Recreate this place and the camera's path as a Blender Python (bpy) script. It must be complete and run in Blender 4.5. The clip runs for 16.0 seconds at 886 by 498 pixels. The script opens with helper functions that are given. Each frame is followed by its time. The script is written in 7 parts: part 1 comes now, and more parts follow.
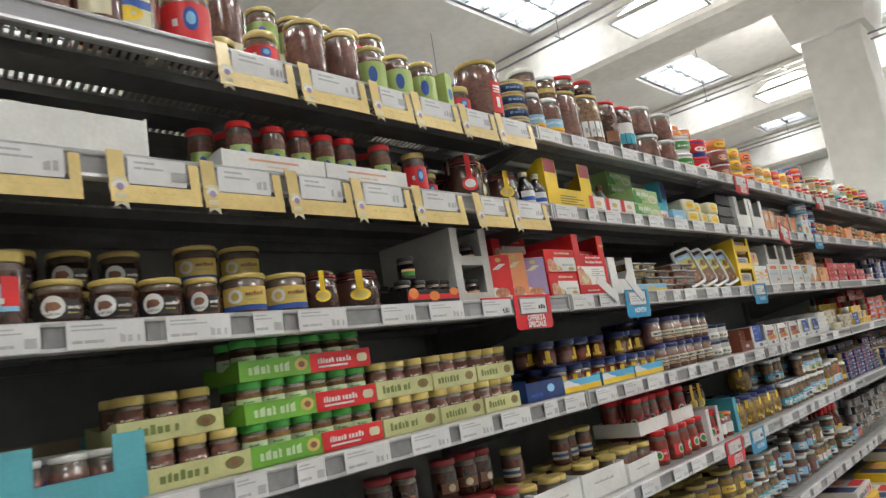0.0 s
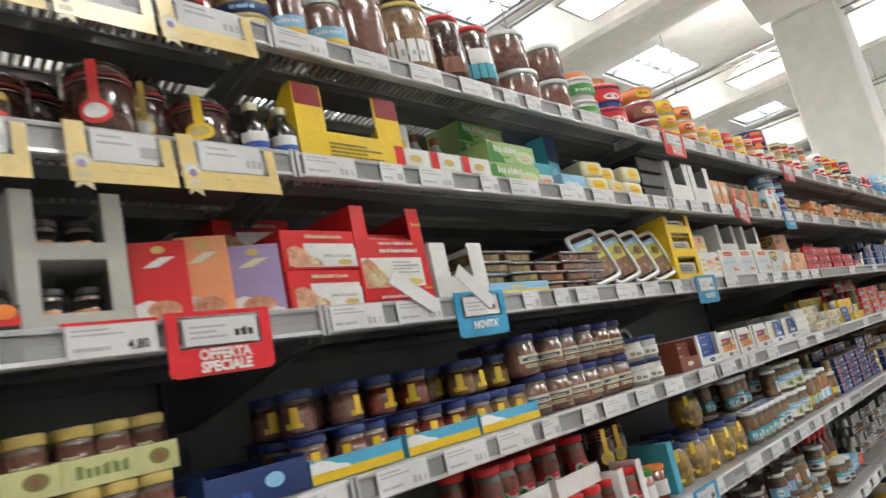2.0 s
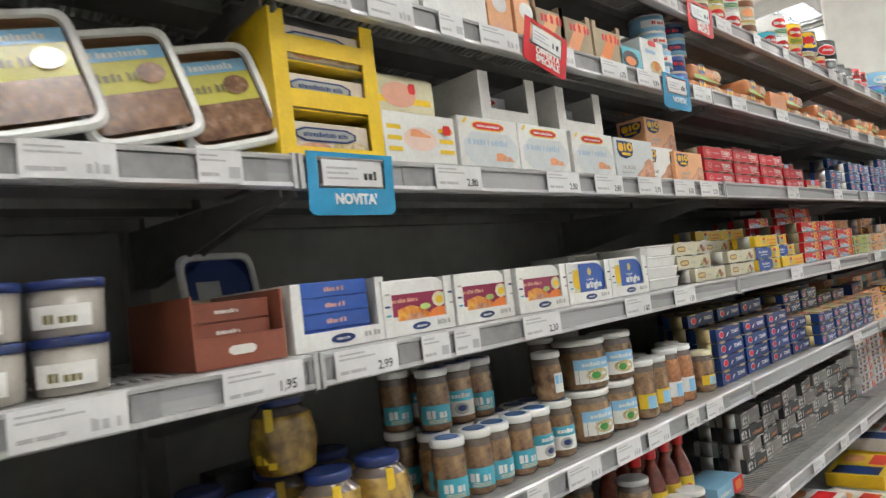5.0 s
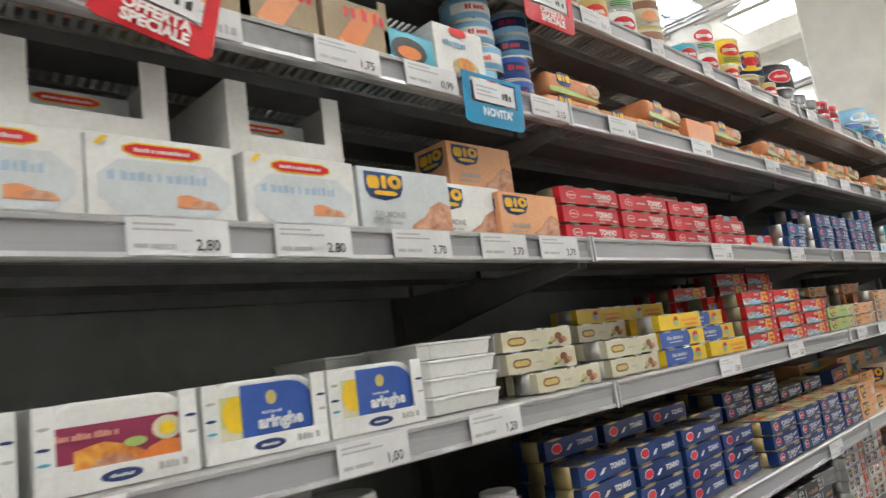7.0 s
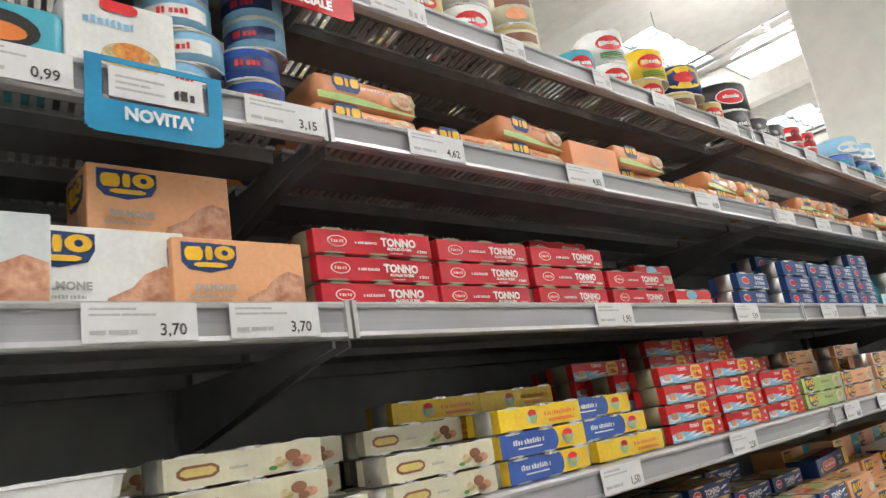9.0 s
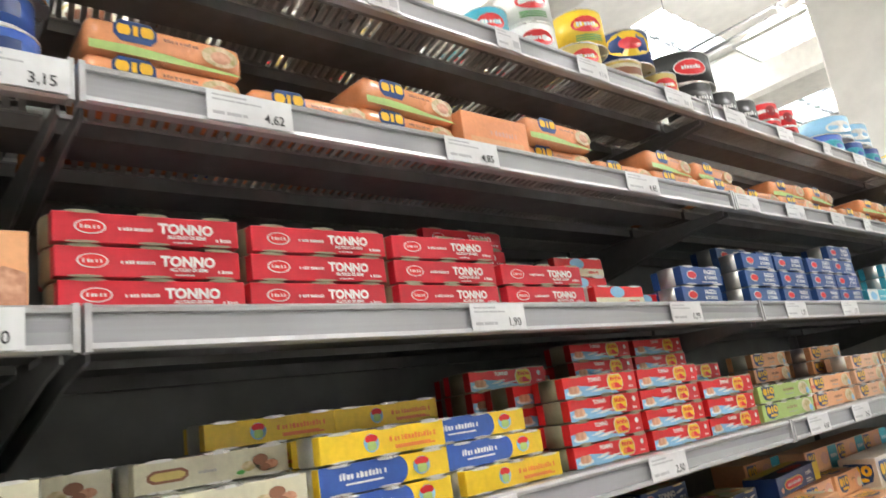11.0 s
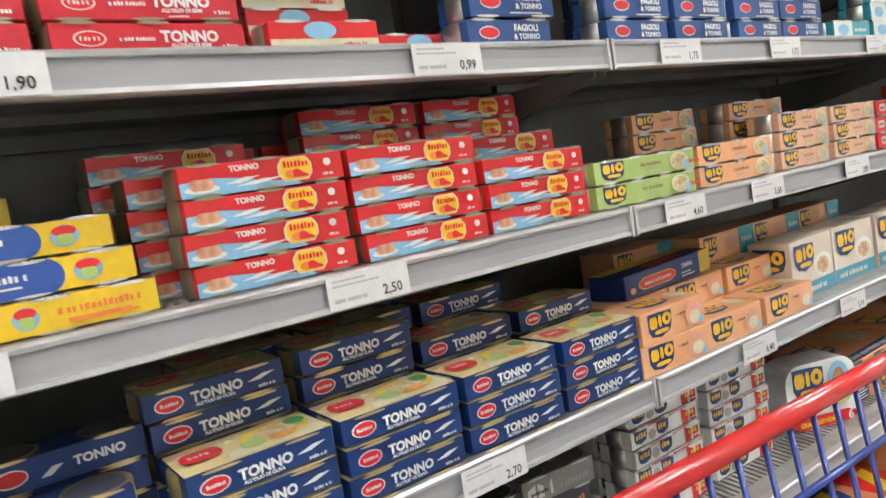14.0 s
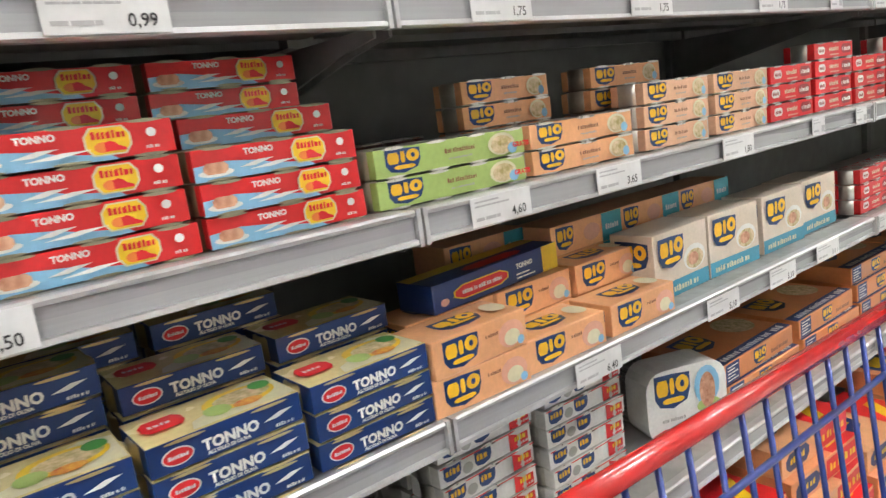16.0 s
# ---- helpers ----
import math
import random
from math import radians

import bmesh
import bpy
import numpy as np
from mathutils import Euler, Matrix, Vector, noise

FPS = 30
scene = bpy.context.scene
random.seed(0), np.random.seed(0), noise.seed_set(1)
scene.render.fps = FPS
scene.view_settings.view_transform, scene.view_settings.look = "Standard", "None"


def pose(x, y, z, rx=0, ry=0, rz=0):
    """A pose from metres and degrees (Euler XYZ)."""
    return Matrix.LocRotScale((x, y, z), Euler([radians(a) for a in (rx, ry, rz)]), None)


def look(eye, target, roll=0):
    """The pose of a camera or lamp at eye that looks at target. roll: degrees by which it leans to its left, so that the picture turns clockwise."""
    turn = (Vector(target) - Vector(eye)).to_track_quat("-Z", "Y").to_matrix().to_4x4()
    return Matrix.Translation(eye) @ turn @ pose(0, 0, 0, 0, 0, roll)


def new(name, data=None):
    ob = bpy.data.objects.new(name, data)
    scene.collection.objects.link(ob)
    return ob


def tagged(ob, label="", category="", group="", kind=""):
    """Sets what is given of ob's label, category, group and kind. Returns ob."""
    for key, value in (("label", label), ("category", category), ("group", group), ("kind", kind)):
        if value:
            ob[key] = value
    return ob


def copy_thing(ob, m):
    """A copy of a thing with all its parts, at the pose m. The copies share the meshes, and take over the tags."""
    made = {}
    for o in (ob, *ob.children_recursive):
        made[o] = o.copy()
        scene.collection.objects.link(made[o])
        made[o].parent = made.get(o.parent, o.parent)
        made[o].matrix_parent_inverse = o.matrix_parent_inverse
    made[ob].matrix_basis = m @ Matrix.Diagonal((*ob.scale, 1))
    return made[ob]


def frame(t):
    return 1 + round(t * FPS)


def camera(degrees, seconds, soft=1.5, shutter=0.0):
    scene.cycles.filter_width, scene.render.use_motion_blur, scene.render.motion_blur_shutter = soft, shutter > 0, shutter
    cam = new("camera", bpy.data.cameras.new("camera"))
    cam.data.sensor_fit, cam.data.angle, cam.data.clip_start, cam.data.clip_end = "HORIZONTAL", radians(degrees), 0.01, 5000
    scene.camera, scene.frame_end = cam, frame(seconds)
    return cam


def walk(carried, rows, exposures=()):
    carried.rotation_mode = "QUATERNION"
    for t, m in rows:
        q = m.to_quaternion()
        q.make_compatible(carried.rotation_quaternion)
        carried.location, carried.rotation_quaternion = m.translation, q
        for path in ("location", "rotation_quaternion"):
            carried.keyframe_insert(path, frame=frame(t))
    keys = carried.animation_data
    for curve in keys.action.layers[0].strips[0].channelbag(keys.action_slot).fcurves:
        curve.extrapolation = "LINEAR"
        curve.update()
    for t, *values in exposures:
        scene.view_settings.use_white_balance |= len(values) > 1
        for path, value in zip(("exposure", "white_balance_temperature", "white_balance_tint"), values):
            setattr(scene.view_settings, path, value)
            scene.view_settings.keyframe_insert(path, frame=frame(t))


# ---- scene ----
cam = camera(64.7, 16.0, soft=1.35, shutter=0.3)
METRES, EYE, TILT, LEAN, TURN = 5.07, 1.3, -0.78, 0.03, 42.1
ROWS = [
    (0.0, 0.0, 0.0, 0.0, 1.64, 10.61, 8.81),
    (0.5, 0.0197, 0.043, -0.0, 3.21, 11.64, 9.44),
    (1.0, 0.0409, 0.0834, -0.0005, 2.96, 12.01, 10.84),
    (1.5, 0.0681, 0.1202, -0.0012, 4.88, 12.82, 11.11),
    (2.0, 0.0956, 0.157, -0.0012, 1.91, 12.24, 12.22),
    (2.5, 0.1219, 0.2044, -0.0026, -0.49, 10.71, 8.61),
    (3.0, 0.1543, 0.245, -0.0027, -2.88, 8.29, 8.9),
    (5.5, 0.2975, 0.4166, -0.0037, 2.86, 3.47, 6.53),
    (6.0, 0.3204, 0.4506, -0.0022, 1.53, 3.47, 7.12),
    (6.5, 0.3432, 0.4787, 0.0003, 1.82, 5.58, 7.32),
    (7.0, 0.3667, 0.5046, 0.0002, 3.65, 9.83, 7.69),
    (7.5, 0.3889, 0.5344, 0.0006, 2.01, 9.9, 8.35),
    (8.0, 0.4116, 0.5579, 0.0014, 3.31, 11.73, 8.79),
    (10.5, 0.473, 0.6176, 0.007, 8.99, 16.95, 7.94),
    (11.0, 0.4856, 0.6301, 0.0069, 8.25, 14.71, 8.25),
    (11.5, 0.5006, 0.6443, 0.0065, 8.69, 8.46, 8.7),
    (12.0, 0.5121, 0.6584, 0.007, 8.8, 5.12, 9.33),
    (12.5, 0.5258, 0.6766, 0.0063, 7.72, 3.76, 9.95),
    (13.0, 0.5402, 0.6919, 0.0067, 8.23, 2.39, 10.12),
    (13.5, 0.5568, 0.7085, 0.0058, 10.25, 0.18, 9.83),
    (14.0, 0.5735, 0.7229, 0.0038, 12.6, -4.37, 8.98),
    (14.5, 0.5853, 0.7363, 0.0041, 13.63, -7.16, 8.17),
    (15.0, 0.5946, 0.7501, 0.0089, 12.72, -7.81, 7.97),
    (15.5, 0.6035, 0.7649, 0.0103, 10.13, -9.29, 7.65),
    (16.0, 0.6148, 0.7792, 0.01, 9.17, -10.06, 7.52),
]
walk(cam, [(t, pose(0, 0, EYE, TILT, LEAN, TURN) @ pose(METRES * x, METRES * y, METRES * z, 90 + pitch, roll, yaw)) for t, x, y, z, yaw, pitch, roll in ROWS],
     [(0.0, 0.47), (1.0, 0.45), (2.0, 0.64), (3.0, 0.72), (4.5, 0.76), (6.0, 0.74), (7.5, 0.65), (8.5, 0.74), (11.0, 1.08), (13.0, 1.22), (16.0, 1.12)])

# ---- world, sun and lamps ----
world = bpy.data.worlds.new("sky")
scene.world = world
world.use_nodes = True
wn = world.node_tree
sky = wn.nodes.new("ShaderNodeTexSky")
sky.sky_type, sky.sun_disc = "NISHITA", False
sky.sun_elevation, sky.sun_rotation = radians(42), radians(120)
wn.links.new(sky.outputs[0], wn.nodes["Background"].inputs[0])
wn.nodes["Background"].inputs[1].default_value = 0.15

sun = new("sun", bpy.data.lights.new("sun", "SUN"))
sun.data.energy, sun.data.angle, sun.data.color = 0.5, radians(12), (1.0, 0.96, 0.9)
sun.matrix_world = look((0, 0, 20), (6.5, 9.5, 4.0))

LAMP_X, LAMP_Y, LAMP_Z, LAMP_W = (-2.75, 1.6), (-1.6, 2.75, 7.1, 11.5, 15.8), 4.72, 25

# ---- materials ----
MATS = {}


def socket(bsdf, key, value):
    bsdf.inputs[key].default_value = value


def paint(name, rgb, rough=0.5, metal=0.0, vary=0.12, scale=30.0, bump=0.0, coat=0.0, mottle=None, stretch=(1, 1, 1), rand=0.0):
    """A procedural surface: base colour with fine grain and broad blotches, optional second tone, relief and gloss coat."""
    if name in MATS:
        return MATS[name]
    m = bpy.data.materials.new(name)
    m.use_nodes = True
    t = m.node_tree
    b = t.nodes["Principled BSDF"]
    socket(b, "Roughness", rough), socket(b, "Metallic", metal), socket(b, "Coat Weight", coat), socket(b, "Coat Roughness", 0.08)
    co = t.nodes.new("ShaderNodeTexCoord")
    mp = t.nodes.new("ShaderNodeMapping")
    mp.inputs["Scale"].default_value = stretch
    t.links.new(co.outputs["Object"], mp.inputs[0])
    fine, broad = t.nodes.new("ShaderNodeTexNoise"), t.nodes.new("ShaderNodeTexNoise")
    fine.inputs["Scale"].default_value, broad.inputs["Scale"].default_value = scale * (2.3 if mottle else 6), scale
    fine.inputs["Detail"].default_value = 4
    for n in (fine, broad):
        t.links.new(mp.outputs[0], n.inputs["Vector"])
    add = t.nodes.new("ShaderNodeMath")
    add.operation = "MULTIPLY_ADD"
    add.inputs[1].default_value = 0.5
    half = t.nodes.new("ShaderNodeMath")
    half.operation = "MULTIPLY"
    half.inputs[1].default_value = 0.5
    t.links.new(fine.outputs[0], half.inputs[0])
    t.links.new(broad.outputs[0], add.inputs[0])
    t.links.new(half.outputs[0], add.inputs[2])
    ramp = t.nodes.new("ShaderNodeMapRange")
    ramp.inputs[1].default_value, ramp.inputs[2].default_value = (0.36, 0.62) if mottle else (0.35, 0.65)
    t.links.new(add.outputs[0], ramp.inputs[0])
    mix = t.nodes.new("ShaderNodeMix")
    mix.data_type = "RGBA"
    second = mottle or tuple(max(0.0, c * (1 - vary)) for c in rgb)
    first = rgb if mottle else tuple(min(1.0, c * (1 + vary * 0.5)) for c in rgb)
    mix.inputs[6].default_value, mix.inputs[7].default_value = (*second, 1), (*first, 1)
    t.links.new(ramp.outputs[0], mix.inputs[0])
    last = mix.outputs[2]
    if rand:
        info = t.nodes.new("ShaderNodeObjectInfo")
        hsv = t.nodes.new("ShaderNodeHueSaturation")
        mr = t.nodes.new("ShaderNodeMapRange")
        mr.inputs[3].default_value, mr.inputs[4].default_value = 1 - rand, 1 + rand
        t.links.new(info.outputs["Random"], mr.inputs[0])
        t.links.new(mr.outputs[0], hsv.inputs["Value"])
        t.links.new(last, hsv.inputs["Color"])
        last = hsv.outputs[0]
    t.links.new(last, b.inputs["Base Color"])
    rr = t.nodes.new("ShaderNodeMapRange")
    rr.inputs[3].default_value, rr.inputs[4].default_value = max(0.02, rough - 0.06), min(1, rough + 0.08)
    t.links.new(broad.outputs[0], rr.inputs[0])
    t.links.new(rr.outputs[0], b.inputs["Roughness"])
    if bump:
        bp = t.nodes.new("ShaderNodeBump")
        bp.inputs["Strength"].default_value, bp.inputs["Distance"].default_value = bump, 0.003
        t.links.new(add.outputs[0], bp.inputs["Height"])
        t.links.new(bp.outputs[0], b.inputs["Normal"])
    MATS[name] = m
    return m


def glow(name, rgb, strength):
    m = bpy.data.materials.new(name)
    m.use_nodes = True
    b = m.node_tree.nodes["Principled BSDF"]
    socket(b, "Base Color", (*rgb, 1)), socket(b, "Emission Color", (*rgb, 1)), socket(b, "Emission Strength", strength)
    return m


def clear(name, rough=0.05, tint=(1, 1, 1)):
    m = bpy.data.materials.new(name)
    m.use_nodes = True
    b = m.node_tree.nodes["Principled BSDF"]
    socket(b, "Base Color", (*tint, 1)), socket(b, "Roughness", rough), socket(b, "Transmission Weight", 1.0), socket(b, "IOR", 1.3)
    return m


PLASTER = paint("plaster", (0.9, 0.885, 0.85), 0.85, vary=0.08, scale=1.2, bump=0.15)
BEAM = paint("beam_concrete", (0.87, 0.84, 0.78), 0.85, vary=0.12, scale=1.5, bump=0.2)
FLOOR = paint("floor_tile", (0.34, 0.33, 0.31), 0.3, vary=0.2, scale=4)
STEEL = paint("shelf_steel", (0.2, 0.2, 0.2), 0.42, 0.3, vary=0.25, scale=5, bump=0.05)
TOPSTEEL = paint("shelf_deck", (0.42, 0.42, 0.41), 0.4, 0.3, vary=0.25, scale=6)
BACK = paint("back_panel", (0.27, 0.285, 0.27), 0.5, 0.1, vary=0.2, scale=3)
RAIL = paint("rail_plastic", (0.36, 0.36, 0.38), 0.28, 0.0, vary=0.1, scale=8, stretch=(1, 0.1, 4), coat=0.5)
CHROME = paint("rail_lip", (0.55, 0.55, 0.56), 0.38, 0.6, vary=0.1, scale=12)
INSERT = paint("grey_insert", (0.29, 0.29, 0.3), 0.35, vary=0.25, scale=9)
CARD = paint("white_card", (0.72, 0.72, 0.73), 0.5, vary=0.06, scale=18)
INK = paint("ink_black", (0.03, 0.03, 0.035), 0.5)
GREYINK = paint("ink_grey", (0.46, 0.46, 0.48), 0.5)
GLASS = clear("window_glass", 0.1)

# ---- mesh helpers ----


def finish(name, bm, mats, smooth=False):
    me = bpy.data.meshes.new(name)
    bm.normal_update()
    bm.to_mesh(me)
    bm.free()
    for m in mats if isinstance(mats, (list, tuple)) else [mats]:
        me.materials.append(m)
    if smooth:
        for p in me.polygons:
            p.use_smooth = len(p.vertices) < 8
    return me


def part(name, bm, mats, parent=None, label="", smooth=False, at=None):
    me = bm if isinstance(bm, bpy.types.Mesh) else finish(name, bm, mats, smooth)
    ob = new(name, me)
    ob.parent = parent
    if at:
        ob.location = at
    return tagged(ob, label=label)


def empty(name, at, label, category, group="", kind="", rz=0.0):
    ob = new(name)
    ob.empty_display_size = 0.05
    ob.location, ob.rotation_euler = at, (0, 0, radians(rz))
    return tagged(ob, label, category, group, kind)


def box(bm, x0, x1, y0, y1, z0, z1, mat=0, bevel=0.0):
    vs = [bm.verts.new((x, y, z)) for x in (x0, x1) for y in (y0, y1) for z in (z0, z1)]
    fs = [bm.faces.new([vs[i] for i in q]) for q in ((0, 1, 3, 2), (4, 6, 7, 5), (0, 4, 5, 1), (2, 3, 7, 6), (0, 2, 6, 4), (1, 5, 7, 3))]
    for f in fs:
        f.material_index = mat
    if bevel:
        es = list({e for f in fs for e in f.edges})
        r = bmesh.ops.bevel(bm, geom=es, offset=bevel, segments=1, affect="EDGES", profile=0.5)
        for f in r["faces"]:
            f.material_index = mat
    return bm


def boxes(*dims, mat=0, bevel=0.0):
    bm = bmesh.new()
    for d in dims:
        box(bm, *d, mat=mat, bevel=bevel)
    return bm


def lathe(bm, rings, seg=20, mat=0, cx=0.0, cy=0.0, a0=0.0, a1=360.0, cap=True, sq=0.0):
    """Rings of (radius, z) turned about an upright axis; sq squares the section off a little."""
    whole = a1 - a0 >= 359.9
    n = seg if whole else seg + 1
    cols = []
    for i in range(n):
        a = radians(a0 + (a1 - a0) * i / seg)
        c, s = math.cos(a), math.sin(a)
        k = 1.0 + sq * (1 / max(abs(c), abs(s)) - 1)
        cols.append([bm.verts.new((cx + r * c * k, cy + r * s * k, z)) for r, z in rings])
    for i in range(n if whole else n - 1):
        p, q = cols[i], cols[(i + 1) % n]
        for j in range(len(rings) - 1):
            f = bm.faces.new((p[j], q[j], q[j + 1], p[j + 1]))
            f.material_index, f.smooth = mat, True
    if cap and whole:
        bm.faces.new([c[0] for c in reversed(cols)]).material_index = mat
        bm.faces.new([c[-1] for c in cols]).material_index = mat
    return bm


def flat(bm, pts, x, mat):
    """A flat printed shape facing +x."""
    f = bm.faces.new([bm.verts.new((x, y, z)) for y, z in pts])
    f.normal_update()
    if f.normal.x < 0:
        f.normal_flip()
    f.material_index = mat


def shape(kind, y0, z0, y1, z1):
    cy, cz, a, b = (y0 + y1) / 2, (z0 + z1) / 2, (y1 - y0) / 2, (z1 - z0) / 2
    if kind == "e":
        return [(cy + a * math.cos(k * math.tau / 16), cz + b * math.sin(k * math.tau / 16)) for k in range(16)]
    if kind == "s":
        return [(y0, z1), (y0, z0 + b * 0.7), (y0 + a * 0.25, z0 + b * 0.2), (cy, z0), (y1 - a * 0.2, z0 + b * 0.35), (y1, z0 + b), (y1, z1 - b * 0.1), (cy, z1)]
    if kind == "w":
        return [(y0, z0), (y1, z0), (y1 - a * 0.1, z0 + b * 0.5), (cy + a * 0.3, cz), (cy, z1 - b * 0.4), (cy - a * 0.5, z1), (y0, z1 - b * 0.3)]
    if kind == "o":
        return [(y0 + a * 0.3, z0), (y1 - a * 0.3, z0), (y1, cz - b * 0.4), (y1, cz + b * 0.4), (y1 - a * 0.3, z1), (y0 + a * 0.3, z1), (y0, cz + b * 0.4), (y0, cz - b * 0.4)]
    if kind == "d":
        return [(y0, z0)] + [(y1 - b + b * math.cos(k * math.pi / 8 - math.pi / 2), cz + b * math.sin(k * math.pi / 8 - math.pi / 2)) for k in range(9)] + [(y0, z1)]
    if kind == "/":
        return [(y0, z0), (y0 + a * 0.9, z0), (y1, z1), (y0 + a * 1.1, z1)]
    return [(y0, z0), (y1, z0), (y1, z1), (y0, z1)]


def words(bm, y0, z0, y1, z1, x, mat, wide):
    """Illegible writing: a row of small plain bars of uneven width and height."""
    y, k, t = y0, int(abs(y0 * 7000) + abs(z0 * 9000)), z1 - z0
    while y < y1 - t * 0.2:
        k = (k * 1103515245 + 12345) % 65536
        e = min(y1, y + t * wide * (0.6 + 0.6 * (k % 97) / 97))
        flat(bm, [(y, z0), (e, z0), (e, z0 + t * (1.0 if k % 3 == 0 or wide > 2 else 0.74)), (y, z0 + t * (1.0 if k % 4 == 0 or wide > 2 else 0.74))], x, mat)
        y = e + t * (0.2 if k % 7 else 0.55)


def prints(bm, specs, w, h, x, mats):
    """Printed shapes on a front of width w and height h at depth x; specs hold kind, u0, v0, u1, v1 in fractions and a material."""
    for n, (kind, u0, v0, u1, v1, m) in enumerate(specs):
        if m not in mats:
            mats.append(m)
        i = mats.index(m)
        x1 = x + 0.0004 * (n + 1)
        wordlike = kind == "r" and 0.002 < (v1 - v0) * h < 0.03 and 1.6 < (u1 - u0) * w / ((v1 - v0) * h) < 18 and u0 > 0.01 and u1 - u0 < 0.8
        if kind == "b":
            rows = max(1, round((v1 - v0) * h / 0.007))
            for k in range(rows):
                words(bm, (u0 - 0.5) * w, (v0 + (v1 - v0) * (k + 0.25) / rows) * h, (u1 - (u1 - u0) * (0.3 if k % 2 else 0.0) - 0.5) * w, (v0 + (v1 - v0) * (k + 0.65) / rows) * h, x1, i, 5.0)
        elif wordlike:
            words(bm, (u0 - 0.5) * w, v0 * h, (u1 - 0.5) * w, v1 * h, x1, i, 0.55)
        else:
            flat(bm, shape(kind, (u0 - 0.5) * w, v0 * h, (u1 - 0.5) * w, v1 * h), x + 0.0004 * (n + 1), i)


TEXTS = {}


def lettering(text, size, mat, parent, x, y, z, name="lettering", squeeze=1.0, slope=0.0, bold=0.045):
    """Flat letters facing +x, reading along +y, centred on y, standing on z."""
    key = (text, size, mat.name, squeeze, slope, bold)
    if key not in TEXTS:
        cu = bpy.data.curves.new("letters", "FONT")
        cu.body, cu.size, cu.align_x, cu.resolution_u, cu.offset, cu.shear = text, size, "CENTER", 2, size * bold, slope
        ob = new("letters", cu)
        bpy.context.view_layer.update()
        me = bpy.data.meshes.new_from_object(ob.evaluated_get(bpy.context.evaluated_depsgraph_get()))
        bpy.data.objects.remove(ob)
        me.transform(Matrix(((0, 0, 1, 0), (squeeze, 0, 0, 0), (0, 1, 0, 0), (0, 0, 0, 1))))
        me.materials.clear()
        me.materials.append(mat)
        TEXTS[key] = me
    return part(name, TEXTS[key], None, parent, at=(x, y, z))


# ---- the setting ----
FRONT, DEPTH, BAY = -1.0, 0.52, 1.315
JOINT = 5.5
BAYS = range(-5, 6)
LEVELS = {1: 1.908, 2: 1.688, 3: 1.441, 4: 1.192, 5: 0.925, 6: 0.628}
BASE_Z, BASE_FRONT = 0.27, -0.86
RAIL_H = 0.043


def structure(name, bm, mat, label, category):
    return tagged(part(name, bm, mat), label, category, kind="structure")


structure("floor", boxes((-9, 6, -8, 34, -0.2, 0.0)), FLOOR, "pale grey polished shop floor", "floor")
structure("wall_west", boxes((-9.2, -9, -8, 34, 0, 6.4)), PLASTER, "plain white plastered shop wall", "wall")
structure("wall_east", boxes((6, 6.2, -8, 34, 0, 6.4)), PLASTER, "plain white plastered shop wall", "wall")
structure("wall_south", boxes((-9.2, 6.2, -8.2, -8, 0, 6.4)), PLASTER, "plain white plastered shop wall", "wall")
structure("wall_north", boxes((-9.2, 6.2, 34, 34.2, 0, 6.4)), PLASTER, "plain white plastered shop wall", "wall")

# ceiling: strips of slab between bands of roof lights
BEAM_Y = [9.15 + 5.2 * k for k in range(-2, 5)]
SKY_X = [(-8.6, -7.5), (-5.3, -4.2), (-1.95, -0.85), (1.4, 2.5), (4.2, 5.3)]
slab = bmesh.new()
edges = []
for by in BEAM_Y:
    edges.append((by - 2.5, by - 0.6))
ys = [-8.0]
for a, b in edges:
    box(slab, -9, 6, ys[-1], a, 6.0, 6.2)
    for x0, x1 in zip([-9.0] + [q for _, q in SKY_X], [p for p, _ in SKY_X] + [6.0]):
        box(slab, x0, x1, a, b, 6.0, 6.2)
    ys.append(b)
box(slab, -9, 6, ys[-1], 34, 6.0, 6.2)
structure("ceiling", slab, PLASTER, "high white painted concrete ceiling", "ceiling")
for by in BEAM_Y:
    bm = boxes((-9, 6, by - 0.45, by + 0.45, 5.15, 5.996), bevel=0.06)
    structure("ceiling_beam", bm, BEAM, "broad cream-painted concrete roof beam", "beam")
FRAMEMAT = paint("window_frame_grey", (0.3, 0.31, 0.32), 0.5, 0.4)
n = 0
for a, b in edges:
    for x0, x1 in SKY_X:
        n += 1
        win = empty("window_%d" % n, (x0, a, 6.1), "steel-framed roof light with bright daylight behind", "skylight", kind="structure")
        w, d = x1 - x0, b - a
        part("window_frame", boxes((0, w, 0, 0.05, -0.05, 0.05), (0, w, d - 0.05, d, -0.05, 0.05), (0, 0.05, 0.05, d - 0.05, -0.05, 0.05), (w - 0.05, w, 0.05, d - 0.05, -0.05, 0.05)), FRAMEMAT, win)
        for k in range(1, 5):
            part("mullion", boxes((0.05, w - 0.05, d * k / 5 - 0.014, d * k / 5 + 0.014, -0.04, 0.04)), FRAMEMAT, win)
        part("mullion", boxes((w / 2 - 0.014, w / 2 + 0.014, 0.05, d - 0.05, -0.045, 0.035)), FRAMEMAT, win)
        pane = part("pane", boxes((0.05, w - 0.05, 0.05, d - 0.05, 0.045, 0.055)), GLASS, win)
        pane.visible_shadow = False

structure("backdrop", boxes((-14, 11, -14, 40, 9.0, 9.02)), glow("overcast_sky", (0.93, 0.97, 1.0), 6.0), "bright overcast sky above the roof lights", "sky")

